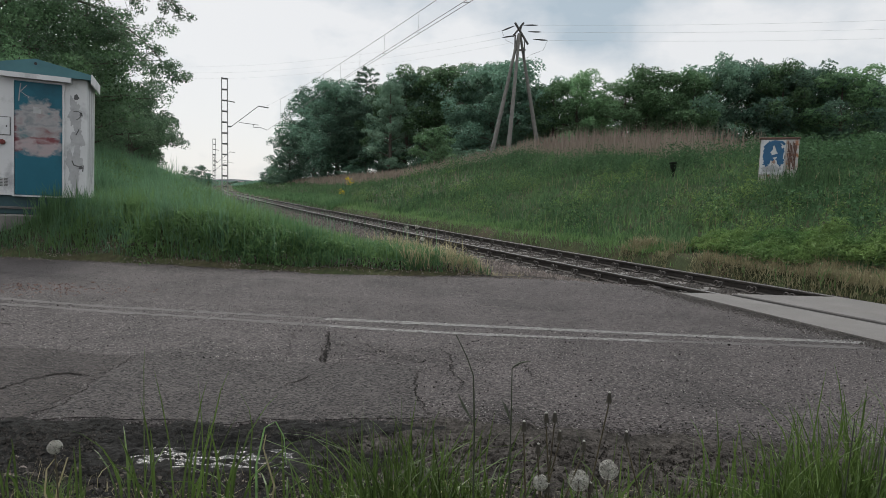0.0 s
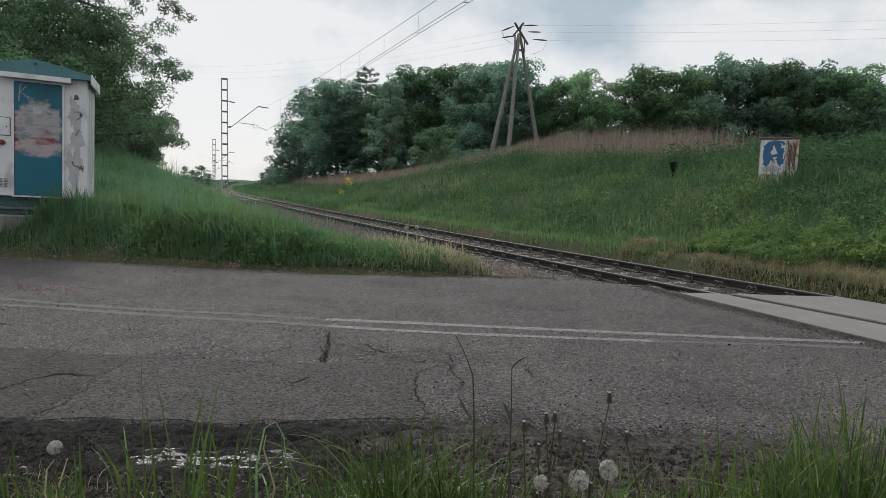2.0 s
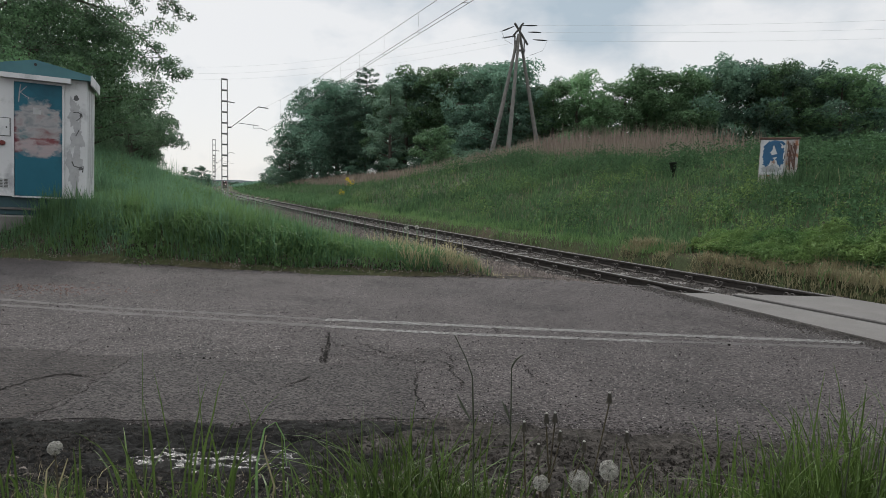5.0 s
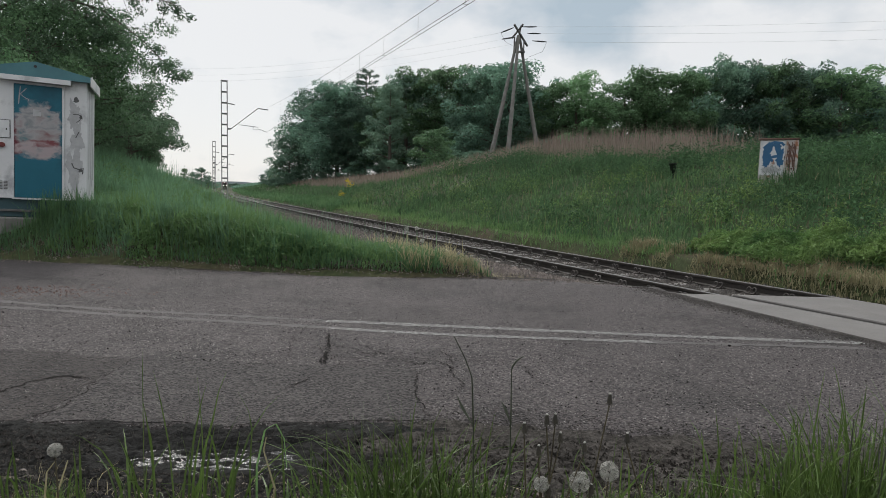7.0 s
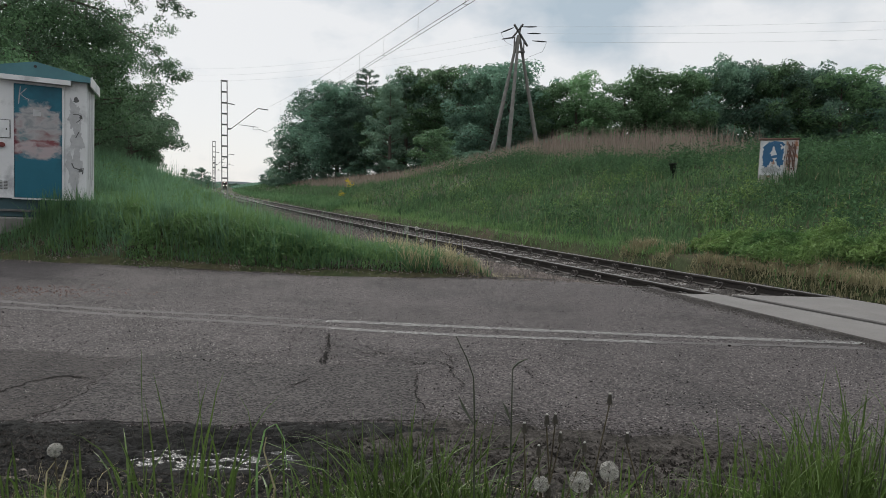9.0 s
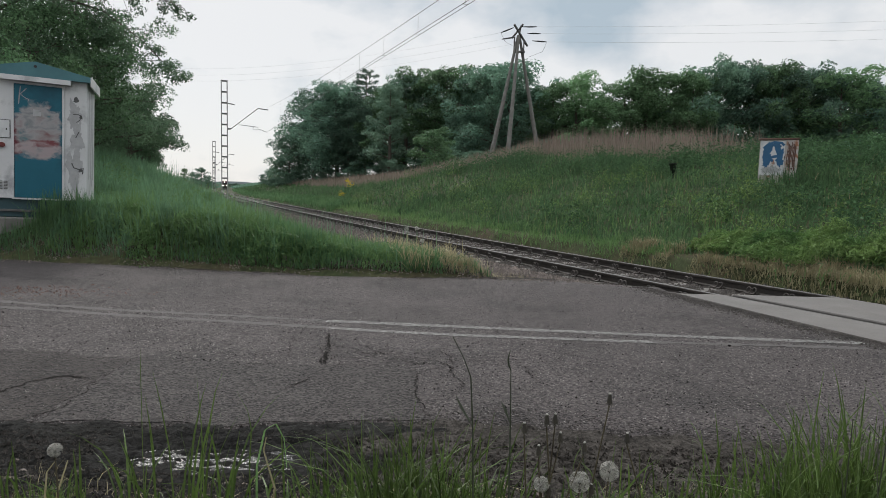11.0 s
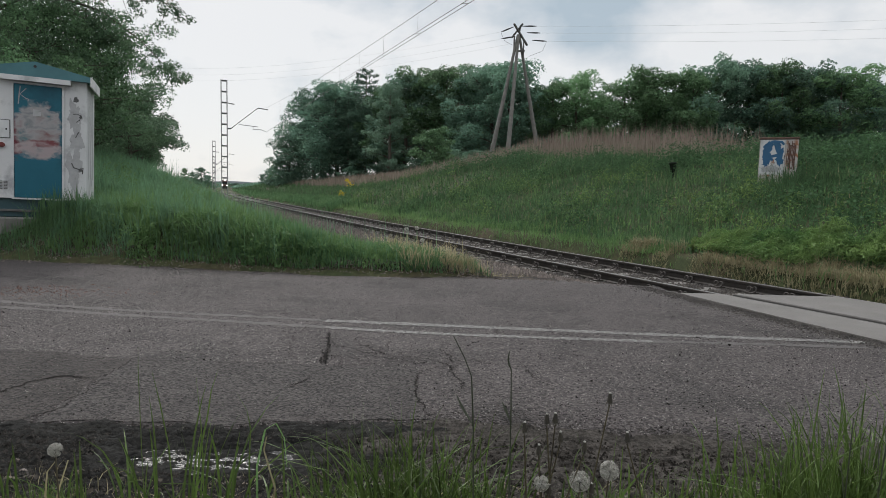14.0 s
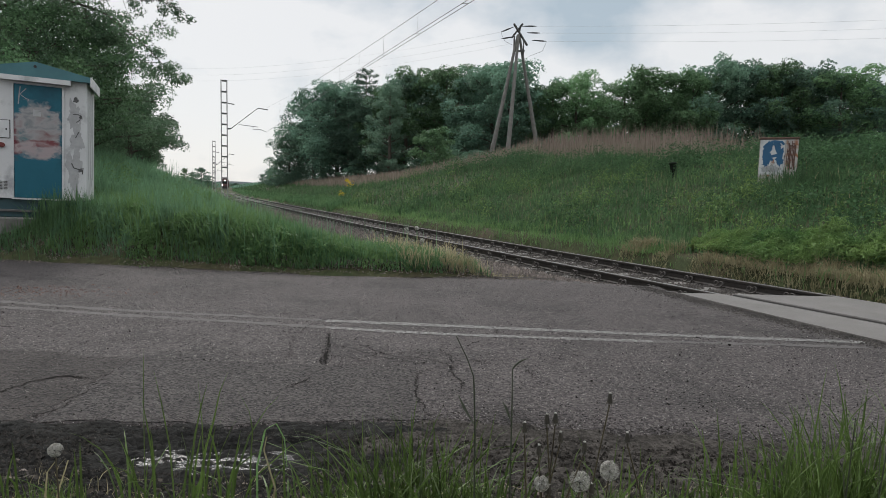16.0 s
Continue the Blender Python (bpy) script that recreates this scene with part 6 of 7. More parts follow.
def build_nettles():
    """Leafy weeds at the foot of the right bank and over it."""
    r = np.random.default_rng(33)
    high, shade_leaves = [], []
    stems = Shape()
    for i in range(330):
        y = r.uniform(5.2, 13.0)
        q = r.uniform(2.25, 3.2)
        x = float(track_x(y)) + q / 0.912
        grow = float(smooth01(x, 4.5, 7.8))
        if grow < 0.05 or q < 2.35 + 0.2 * math.sin(y * 2.1) or x > 0.85 * y:
            continue
        h = r.uniform(0.40, 0.76) * (0.30 + 0.70 * grow) * (0.85 + 0.3 * (q - 2.3))
        rad = r.uniform(0.16, 0.34)
        high.append(dome(r, x, y, rad, h * 0.62, int(320 * rad / 0.3), 0.6, h * 0.42))
        # lower leaves get a darker green that paints the shade under the tops
        shade_leaves.append(dome(r, x, y, rad * 0.9, h * 0.55, 34, 0.0, 0.05))
        g = float(land(x, y))
        for k in range(5):
            a, s = r.uniform(0, 6.28), rad * 0.6 * r.random()
            stems.tube([(x + s * math.cos(a), y + s * math.sin(a), g - 0.05), (x + 1.3 * s * math.cos(a), y + 1.3 * s * math.sin(a), g + h * 0.8)], 0.005, 4, False)
    herbs("nettle_patch", high, 0.098, 0.115, NETTLE, "dense bright green nettles at the foot of the bank", 34)
    herbs("nettle_undergrowth", shade_leaves, 0.09, 0.2, HERB, "lower nettle leaves coloured darker for the shade beneath", 36)
    tagged(part("nettle_stems", stems, HERB), "thin green stems under the nettles", "weeds", kind="stuff")
    # small leafy weeds in the grass beside the road
    low = []
    for i in range(210):
        px = r.uniform(-9.5, 0.4)
        py = float(road_far(px)) + (r.uniform(0.08, 1.2) if i < 90 else r.uniform(1.2, 7.0))
        if float(beside(px, py)) < (-4.2 if i < 90 else -6.0) and not (px < -6.0 and py < 13.5):
            low.append(dome(r, px, py, r.uniform(0.14, 0.34), r.uniform(0.2, 0.36) if i < 90 else r.uniform(0.42, 0.66), 54))
    herbs("road_weeds", low, 0.075, 0.22, GRASS_L, "small leafy weeds in the grass beside the road", 46)
    # herbs on the slope: dark ones thickest below the reeds, paler ones scattered lower down
    dark, pale = [], []
    for i in range(1500):
        py = 9.5 + 40 * r.random() ** 1.25
        q = r.uniform(3.2, 14.5)
        px = float(track_x(py)) + q / 0.912
        if px > 0.82 * py or px < -0.4 * py or bool(in_reeds(px, py, q + 1.0)) or (19.5 < py < 22.7 and abs(px - 0.369 * py) < 0.55):
            continue
        w = float(wave(px, py, 1.6)) + 0.5 * float(wave(px, py, 0.7))
        size = r.uniform(0.28, 0.62) * (1 + py / 60)
        if r.random() < 0.10 + 0.85 * float(smooth01(q, 8.0, 11.0)) and w > -0.35:
            dark.append(dome(r, px, py, size * 1.2, 0.15 + size * 1.0, int(80 + 70 * size)))
        elif w > 0.35:
            pale.append(dome(r, px, py, size * 0.8, 0.12 + size * 0.9, int(60 + 60 * size)))
    for i in range(14):
        px = r.uniform(7.2, 12.5)
        py = 14.6 + r.normal(0, 0.9) - 0.25 * (px - 9)
        dark.append(dome(r, px, py, r.uniform(0.3, 0.6), r.uniform(0.35, 0.7), 120))
    for i in range(40):
        px = r.uniform(6.5, 12.5)
        py = r.uniform(11.5, 15.5)
        pale.append(dome(r, px, py, r.uniform(0.15, 0.35), r.uniform(0.3, 0.55), 70))
    herbs("dark_herbs", dark, 0.105, 0.26, HERB, "patches of dark leafy herbs on the sloping bank", 45)
    herbs("herb_patches", pale, 0.075, 0.24, NETTLE, "fresh leafy herbs scattered over the bank", 35)


build_nettles()


def build_broom():
    b = thing("broom_bush", "small shrub with bright yellow blossom on the bank", "shrub", Matrix.Translation(place(-7.2, 45.0)))
    r = np.random.default_rng(90)
    tw = Shape()
    for k in range(9):
        a = r.uniform(0, 6.28)
        tw.tube([(0, 0, -0.1), (math.cos(a) * 0.25, math.sin(a) * 0.25, 0.5), (math.cos(a) * 0.6, math.sin(a) * 0.6, r.uniform(0.6, 1.3))], [0.03, 0.02, 0.008], 5)
    part("twigs", tw, GRASS_B, b)
    pts = np.concatenate([clump_points(r, np.array([0.25, 0, 1.1]), 0.36, 80), clump_points(r, np.array([-0.35, 0, 0.35]), 0.34, 80), clump_points(r, np.array([0.05, 0, 1.3]), 0.2, 40)])
    part("blossom", leaf_mesh("blossom", pts, 0.10, 91), BROOM, b, "bright yellow blossom")


build_broom()

# a far wooded ridge on the horizon, the haze before it put into its colour
def build_ridge():
    v, n = [], 160
    for i in range(n + 1):
        x = -2600 + 4200 * i / n
        h = 11 + 5 * math.sin(i * 0.21) + 3 * math.sin(i * 0.63 + 1)
        v += [(x * 0.4, 565 + 5 * math.sin(i * 1.7), -5), (x * 0.4, 575, h * 0.62), (x * 0.4, 640, h * 0.4)]
    f = []
    for i in range(n):
        f += [(3 * i, 3 * i + 3, 3 * i + 4, 3 * i + 1), (3 * i + 1, 3 * i + 4, 3 * i + 5, 3 * i + 2)]
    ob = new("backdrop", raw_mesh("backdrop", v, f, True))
    ob.data.materials.append(HAZE_TINTED_HILLS)
    tagged(ob, "wooded ridge on the horizon, its colour tinted blue for haze", "hills", kind="structure")


build_ridge()


# ---------------------------------------------------------------- the near verge
def build_verge():
    # muddy strip with a puddle
    xs = np.concatenate([np.linspace(-7, -2.65, 20), np.linspace(-2.6, 2.8, 217), np.linspace(2.9, 7, 20)])
    v, f = [], []
    m = 96
    for x in xs:
        y1, y0 = float(road_near(x)) + 0.10, 1.95 + 0.10 * math.sin(x * 3.1) + 0.06 * math.sin(x * 8.3 + 1)
        for k in range(m + 1):
            y = y0 + (y1 - y0) * k / m
            lump = 0.006 * noise.noise((x * 4, y * 15, 0)) + 0.030 * noise.noise((x * 10, y * 38, 11)) + 0.030 * noise.noise((x * 28, y * 66, 15)) + 0.004 * noise.noise((x * 3, y * 4, 7))
            v.append((x, y, float(land(x, y)) + 0.012 + 0.018 * float(smooth01(y, y1 - 0.30, y1 - 0.08)) + lump * (1 - k / m) ** 0.3))
    for i in range(len(xs) - 1):
        f += [(i * (m + 1) + k, (i + 1) * (m + 1) + k, (i + 1) * (m + 1) + k + 1, i * (m + 1) + k + 1) for k in range(m)]
    cut = 112
    f = np.array(f)
    for name, lo, hi, mt, lab in (("muddy_verge", 0, cut, MUD, "dark wet muddy strip along the road"), ("gravel_verge", cut, len(xs) - 1, DIRT, "dark brown gritty strip along the road")):
        # the two kinds of soil meet along a ragged line
        row, col = np.arange(len(f)) % m, np.arange(len(f)) // m
        line = cut + 9 * np.sin(row * 0.31) + 6 * np.sin(row * 0.83 + 1) + 3 * np.sin(row * 2.1)
        ob = new(name, raw_mesh(name, v, f[(col < line) if lo == 0 else (col >= line)], True))
        ob.data.materials.append(mt)
        tagged(ob, lab, "mud", kind="structure")
    w = bpy.data.materials.new("puddle water")
    w.use_nodes = True
    n, l = w.node_tree.nodes, w.node_tree.links
    p = n["Principled BSDF"]
    p.inputs["Base Color"].default_value = (0.012, 0.012, 0.011, 1)
    p.inputs["Roughness"].default_value = 0.12
    p.inputs["IOR"].default_value = 1.26
    tc, ns, bp = n.new("ShaderNodeTexCoord"), n.new("ShaderNodeTexNoise"), n.new("ShaderNodeBump")
    ns.inputs["Scale"].default_value = 44
    ns.inputs["Detail"].default_value = 4
    bp.inputs["Strength"].default_value, bp.inputs["Distance"].default_value = 0.5, 0.014
    l.new(tc.outputs["Object"], ns.inputs["Vector"])
    l.new(ns.outputs["Fac"], bp.inputs["Height"])
    l.new(bp.outputs["Normal"], p.inputs["Normal"])
    z = float(np.mean(land(np.linspace(-1.45, -0.75, 12), np.full(12, 2.97)))) + 0.0122
    ol = []
    for i in range(90):
        a = 2 * math.pi * i / 90
        k = 1 + 0.16 * math.sin(3 * a + 1) + 0.10 * math.sin(7 * a) + 0.06 * math.sin(13 * a + 2)
        ol.append((-1.27 + 0.88 * k * math.cos(a), 2.97 + 0.31 * k * math.sin(a), z))
    pd = new("puddle", Shape().add(ol, [tuple(range(90))]).mesh("puddle"))
    pd.data.materials.append(w)
    tagged(pd, "shallow muddy puddle reflecting the bright sky", "puddle", kind="structure")


build_verge()


def clump(name, x, y, n, h, spread, width, lean, mat, seed, label, tilt=0.0):
    """A tuft of grass as one thing; returns it with its base at the origin."""
    r = np.random.default_rng(seed)
    t = thing(name, label, "grass", Matrix.Translation(place(x, y, -0.01)), group="grass tufts on the verge")
    sh = Shape()
    for i in range(n):
        bx, by = r.normal(0, spread, 2)
        a = r.uniform(0, 6.28)
        k = abs(r.normal(0, lean))
        hh = h * r.uniform(0.35, 1.15)
        sx, sy = math.cos(a) * k + tilt, math.sin(a) * k * 0.7
        pa = r.uniform(0, 3.14)
        wx, wy = math.cos(pa) * width / 2, math.sin(pa) * width / 2
        pts = []
        for u in (0, 0.3, 0.6, 0.85, 1):
            pts.append((bx + sx * hh * u * u, by + sy * hh * u * u, hh * (u - 0.45 * min(k, 1.2) * u ** 3)))
        v = []
        for (px, py, pz), s in zip(pts, (0.8, 1.0, 0.85, 0.5, 0.04)):
            v += [(px - wx * s, py - wy * s, pz), (px + wx * s, py + wy * s, pz)]
        quads = [(2 * j, 2 * j + 1, 2 * j + 3, 2 * j + 2) for j in range(4)]
        if n <= 40:
            part("blade", Shape().add(v, quads), mat, t)
        else:
            sh.add(v, quads)
    if n > 40:
        tagged(part("foliage", sh, mat, t), kind="stuff")
    return t


TUFTS = []


def build_tufts():
    lab = "tuft of long green grass on the muddy verge"
    for i, (x, y, n, h, s, tilt) in enumerate((
            (-0.14, 2.0, 150, 0.42, 0.12, 0.0), (0.02, 2.05, 130, 0.37, 0.12, 0.08), (-0.22, 2.0, 60, 0.36, 0.10, -0.25), (0.12, 1.9, 80, 0.32, 0.10, 0.12),
            (-1.18, 2.2, 13, 0.36, 0.06, -0.1), (-0.94, 2.2, 16, 0.46, 0.05, 0.1), (-0.78, 2.15, 14, 0.46, 0.05, 0.12), (-1.40, 2.2, 8, 0.32, 0.03, -0.05), (-0.62, 2.2, 12, 0.38, 0.06, 0.0),
            (-1.62, 2.2, 6, 0.26, 0.03, 0.0), (0.62, 2.05, 40, 0.20, 0.16, 0.0), (0.92, 2.05, 44, 0.24, 0.16, 0.0), (1.34, 2.0, 50, 0.40, 0.12, 0.0), (1.52, 2.0, 75, 0.56, 0.10, 0.05),
            (1.64, 2.05, 80, 0.54, 0.11, 0.0), (0.47, 1.6, 12, 0.36, 0.03, 0.05), (1.08, 2.05, 24, 0.36, 0.10, -0.2), (-1.80, 2.3, 10, 0.20, 0.12, 0.0), (-0.46, 2.0, 24, 0.22, 0.12, 0.0),
            (1.16, 2.0, 90, 0.40, 0.09, -0.05), (1.30, 1.95, 120, 0.46, 0.09, 0.04), (1.42, 2.0, 130, 0.50, 0.10, 0.02), (1.00, 1.85, 80, 0.24, 0.14, 0.05), (0.74, 1.80, 70, 0.18, 0.13, 0.0), (1.22, 1.85, 110, 0.30, 0.13, 0.0))):
        t = clump("grass_tuft", x, y, n, h, s, 0.009 if n <= 40 else 0.0065, 0.40 if n <= 40 else 0.5, TUFT, 100 + i, lab, tilt)
        TUFTS.append((t, i))
    r = np.random.default_rng(61)
    p = field(r, 7000, -2.4, 2.4, 1.5, 2.55, lambda x, y, q: (wave(x, y, 0.3) > np.where(x < -0.4, 0.45, np.where(x < 0.2, -0.6, 0.15))), 0.8)
    blades("verge_grass", p, 0.12, 0.005, 0.6, TUFT, "short grass and weeds on the verge", 62)
    p = field(r, 1400, -2.4, 2.4, 1.6, 2.7, lambda x, y, q: y > 0, 0.8)
    k = field(r, 1000, -2.4, 1.2, 1.7, 2.75, lambda x, y, q: y > 0, 0.8)
    k[:, 2] += 0.035
    me = leaf_mesh("leaf_litter", np.concatenate([k, np.tile([[0.0, 0.0, 1.0]], (len(k), 1)) + r.normal(0, 0.35, (len(k), 3))], 1), 0.036, 64, 0.4)
    me.materials.append(DEADLEAF)
    tagged(new("leaf_litter", me), "curled brown dead leaves on the mud", "leaves", kind="stuff")
    blades("verge_straw", p, 0.09, 0.004, 1.2, DRY, "dry straw lying on the verge", 63)


build_tufts()

STALKS, BLADES, TIPS = [], [], []


def build_stalks():
    """Single tall stalks that sway in the wind."""
    lab = "thin tall grass stalk with a drooping tip"
    # base x, base y, points of the stalk above its base, thickness
    data = (
        (0.195, 1.55, [(0, 0, 0), (-0.003, 0, 0.24), (-0.006, 0, 0.45), (-0.009, 0, 0.552)], 0.0030, [(-0.006, 0, 0.41), (-0.020, 0, 0.445), (-0.032, 0, 0.468)]),
        (0.098, 1.55, [(0, 0, 0), (0.0, 0, 0.20), (-0.005, 0, 0.38), (-0.012, 0, 0.50), (-0.014, 0, 0.528), (-0.033, 0, 0.577), (-0.063, 0, 0.634)], 0.0028, [(-0.008, 0, 0.40), (-0.036, 0, 0.445), (-0.052, 0, 0.478)]),
        (1.28, 1.70, [(0, 0, 0), (0.0, 0, 0.2), (0.015, 0, 0.42), (0.03, 0, 0.52)], 0.003, [(0.0, 0, 0.2), (-0.01, 0, 0.34), (-0.012, 0, 0.42)]),
        (1.22, 1.75, [(0, 0, 0), (0.0, 0, 0.2), (0.004, 0, 0.36), (0.005, 0, 0.44)], 0.003, [(0.0, 0, 0.15), (-0.01, 0, 0.24), (-0.02, 0, 0.3)]))
    # single broad blades by the puddle: x, shape above the base, width
    green = (
        (-0.850, [(0, 0), (-0.004, 0.12), (-0.016, 0.29), (-0.042, 0.44), (-0.064, 0.54)], 0.0055), (-0.800, [(0, 0), (0.02, 0.12), (0.044, 0.29), (0.068, 0.38), (0.087, 0.48), (0.111, 0.545)], 0.0080),
        (-0.756, [(0, 0), (0.0, 0.2), (-0.005, 0.37), (-0.018, 0.53)], 0.004), (-0.606, [(0, 0), (0.0, 0.14), (0.0, 0.26), (0.006, 0.37), (-0.005, 0.43), (-0.04, 0.495)], 0.0055),
        (-0.908, [(0, 0), (-0.005, 0.12), (-0.011, 0.28), (-0.019, 0.355), (-0.035, 0.46)], 0.0070), (-0.948, [(0, 0), (-0.003, 0.3), (-0.004, 0.55), (-0.001, 0.62)], 0.0026))
    for x, pts, w in green:
        t = thing("tall_grass", "long single green blade of grass by the puddle", "grass", Matrix.Translation(place(x, 1.9, -0.01)), group="swaying stalks")
        v, last = [], len(pts) - 1
        for j, (px, pz) in enumerate(pts):
            k = w * (0.7, 1.0, 0.9, 0.7, 0.4, 0.1)[min(5, j + (5 - last if j == last else 0))] / 2
            v += [(px - k, 0.25 * k, pz), (px + k * 0.1, -0.35 * k, pz), (px + k, 0.25 * k, pz)]
        f = [(3 * j + c, 3 * j + c + 1, 3 * j + c + 4, 3 * j + c + 3) for j in range(last) for c in (0, 1)]
        part("blade", Shape().add(v, f), TUFT, t)
        BLADES.append(t)
    for x, y, pts, w, leaf in data:
        t = thing("grass_stalk", lab, "grass", Matrix.Translation(place(x, y, -0.01)), group="swaying stalks")
        n = len(pts)
        part("stem", Shape().tube(pts, [w * (1 - 0.6 * i / (n - 1)) for i in range(n)], 6), STALK, t)
        sh = Shape()
        v = []
        for (px, py, pz), s in zip(leaf, (0.3, 1.0, 0.05)):
            v += [(px - 0.004 * s, py - 0.003, pz), (px + 0.004 * s, py + 0.003, pz)]
        sh.add(v, [(0, 1, 3, 2), (2, 3, 5, 4)])
        part("leaf_blade", sh, STALK, t)
        if not STALKS:
            tip = part("drooping_tip", Shape().tube([(0, 0, 0), (0.001, 0, 0.012), (0.006, 0, 0.026), (0.015, 0, 0.038), (0.024, 0, 0.046)], [0.0016, 0.0026, 0.0024, 0.0016, 0.0004], 6), STALK, t, m=Matrix.Translation((-0.009, 0, 0.552)))
            TIPS.append(tip)
        STALKS.append(t)


def build_litter():
    """Pale stones, dry blades and white flowers."""
    for i, (x, y, s) in enumerate(((-2.12, 3.09, 0.022), (-1.98, 2.99, 0.014), (-2.02, 2.82, 0.018), (-1.48, 2.97, 0.012), (-1.92, 2.72, 0.03), (-1.66, 2.90, 0.013), (2.62, 5.44, 0.022))):
        z = float(land(x, y)) + 0.01 if y < 3.2 else float(road_z(x, y)) + s * 0.4
        s *= 0.65
        t = Shape().ball((0, 0, 0), s, 5, 7, 0.6)
        rd = random.Random(i)
        t.v = [(p[0] * rd.uniform(0.8, 1.25), p[1] * rd.uniform(0.8, 1.2), p[2]) for p in t.v]
        ob = part("pebble", t, BALLAST if i < 6 else CRACK, None, m=pose(x, y, z, 0, 0, 40 * i), smooth=True)
        tagged(ob, "small pale stone lying on the mud" if i < 6 else "small dark stone lying on the asphalt", "stone")
    for i, (x, y, pts) in enumerate(((-1.38, 2.1, [(0, 0, 0), (0.02, 0, 0.10), (0.06, 0, 0.22)]), (-1.40, 2.12, [(0, 0, 0), (-0.02, 0, 0.08), (-0.01, 0, 0.17), (0.02, 0, 0.21)]),
                                     (-0.66, 2.15, [(0, 0, 0), (0.0, 0, 0.22), (0.03, 0, 0.36), (0.07, 0, 0.385), (0.10, 0, 0.33), (0.11, 0, 0.22)]), (-0.60, 2.1, [(0, 0, 0), (0.02, 0, 0.14), (-0.02, 0, 0.28), (-0.01, 0, 0.33)]))):
        t = thing("dry_blade" if i != 2 else "bent_blade", "pale dry blade of grass on the verge" if i != 2 else "broad green blade bent over at its tip", "grass", Matrix.Translation(place(x, y, -0.01)))
        v = []
        for j, p in enumerate(pts):
            w = 0.004 * (1 - 0.8 * j / len(pts))
            v += [(p[0] - w, p[1] - w * 0.5, p[2]), (p[0] + w, p[1] + w * 0.5, p[2])]
        part("blade", Shape().add(v, [(2 * j, 2 * j + 1, 2 * j + 3, 2 * j + 2) for j in range(len(pts) - 1)]), DRY if i != 2 else GRASS_L, t)
    r = np.random.default_rng(77)
    for x, y, z in ((-1.06, 17.6, 0.22), (-0.78, 17.6, 0.25), (-0.58, 16.6, -0.02)):
        t = thing("white_flower", "white fluffy flower head on a thin stalk beside the rail", "flower", Matrix.Translation((x, y, -0.2)), group="white flowers by the rail")
        part("stalk", Shape().tube([(0, 0, 0), (0.02, 0, (z + 0.2) * 0.5), (0, 0, z + 0.2)], 0.006, 5), GRASS, t)
        part("flower_head", leaf_mesh("flower_head", clump_points(r, np.array([0, 0, z + 0.2]), 0.07, 70, 0.8), 0.05, 78), FLUFF, t)


build_stalks()
build_litter()


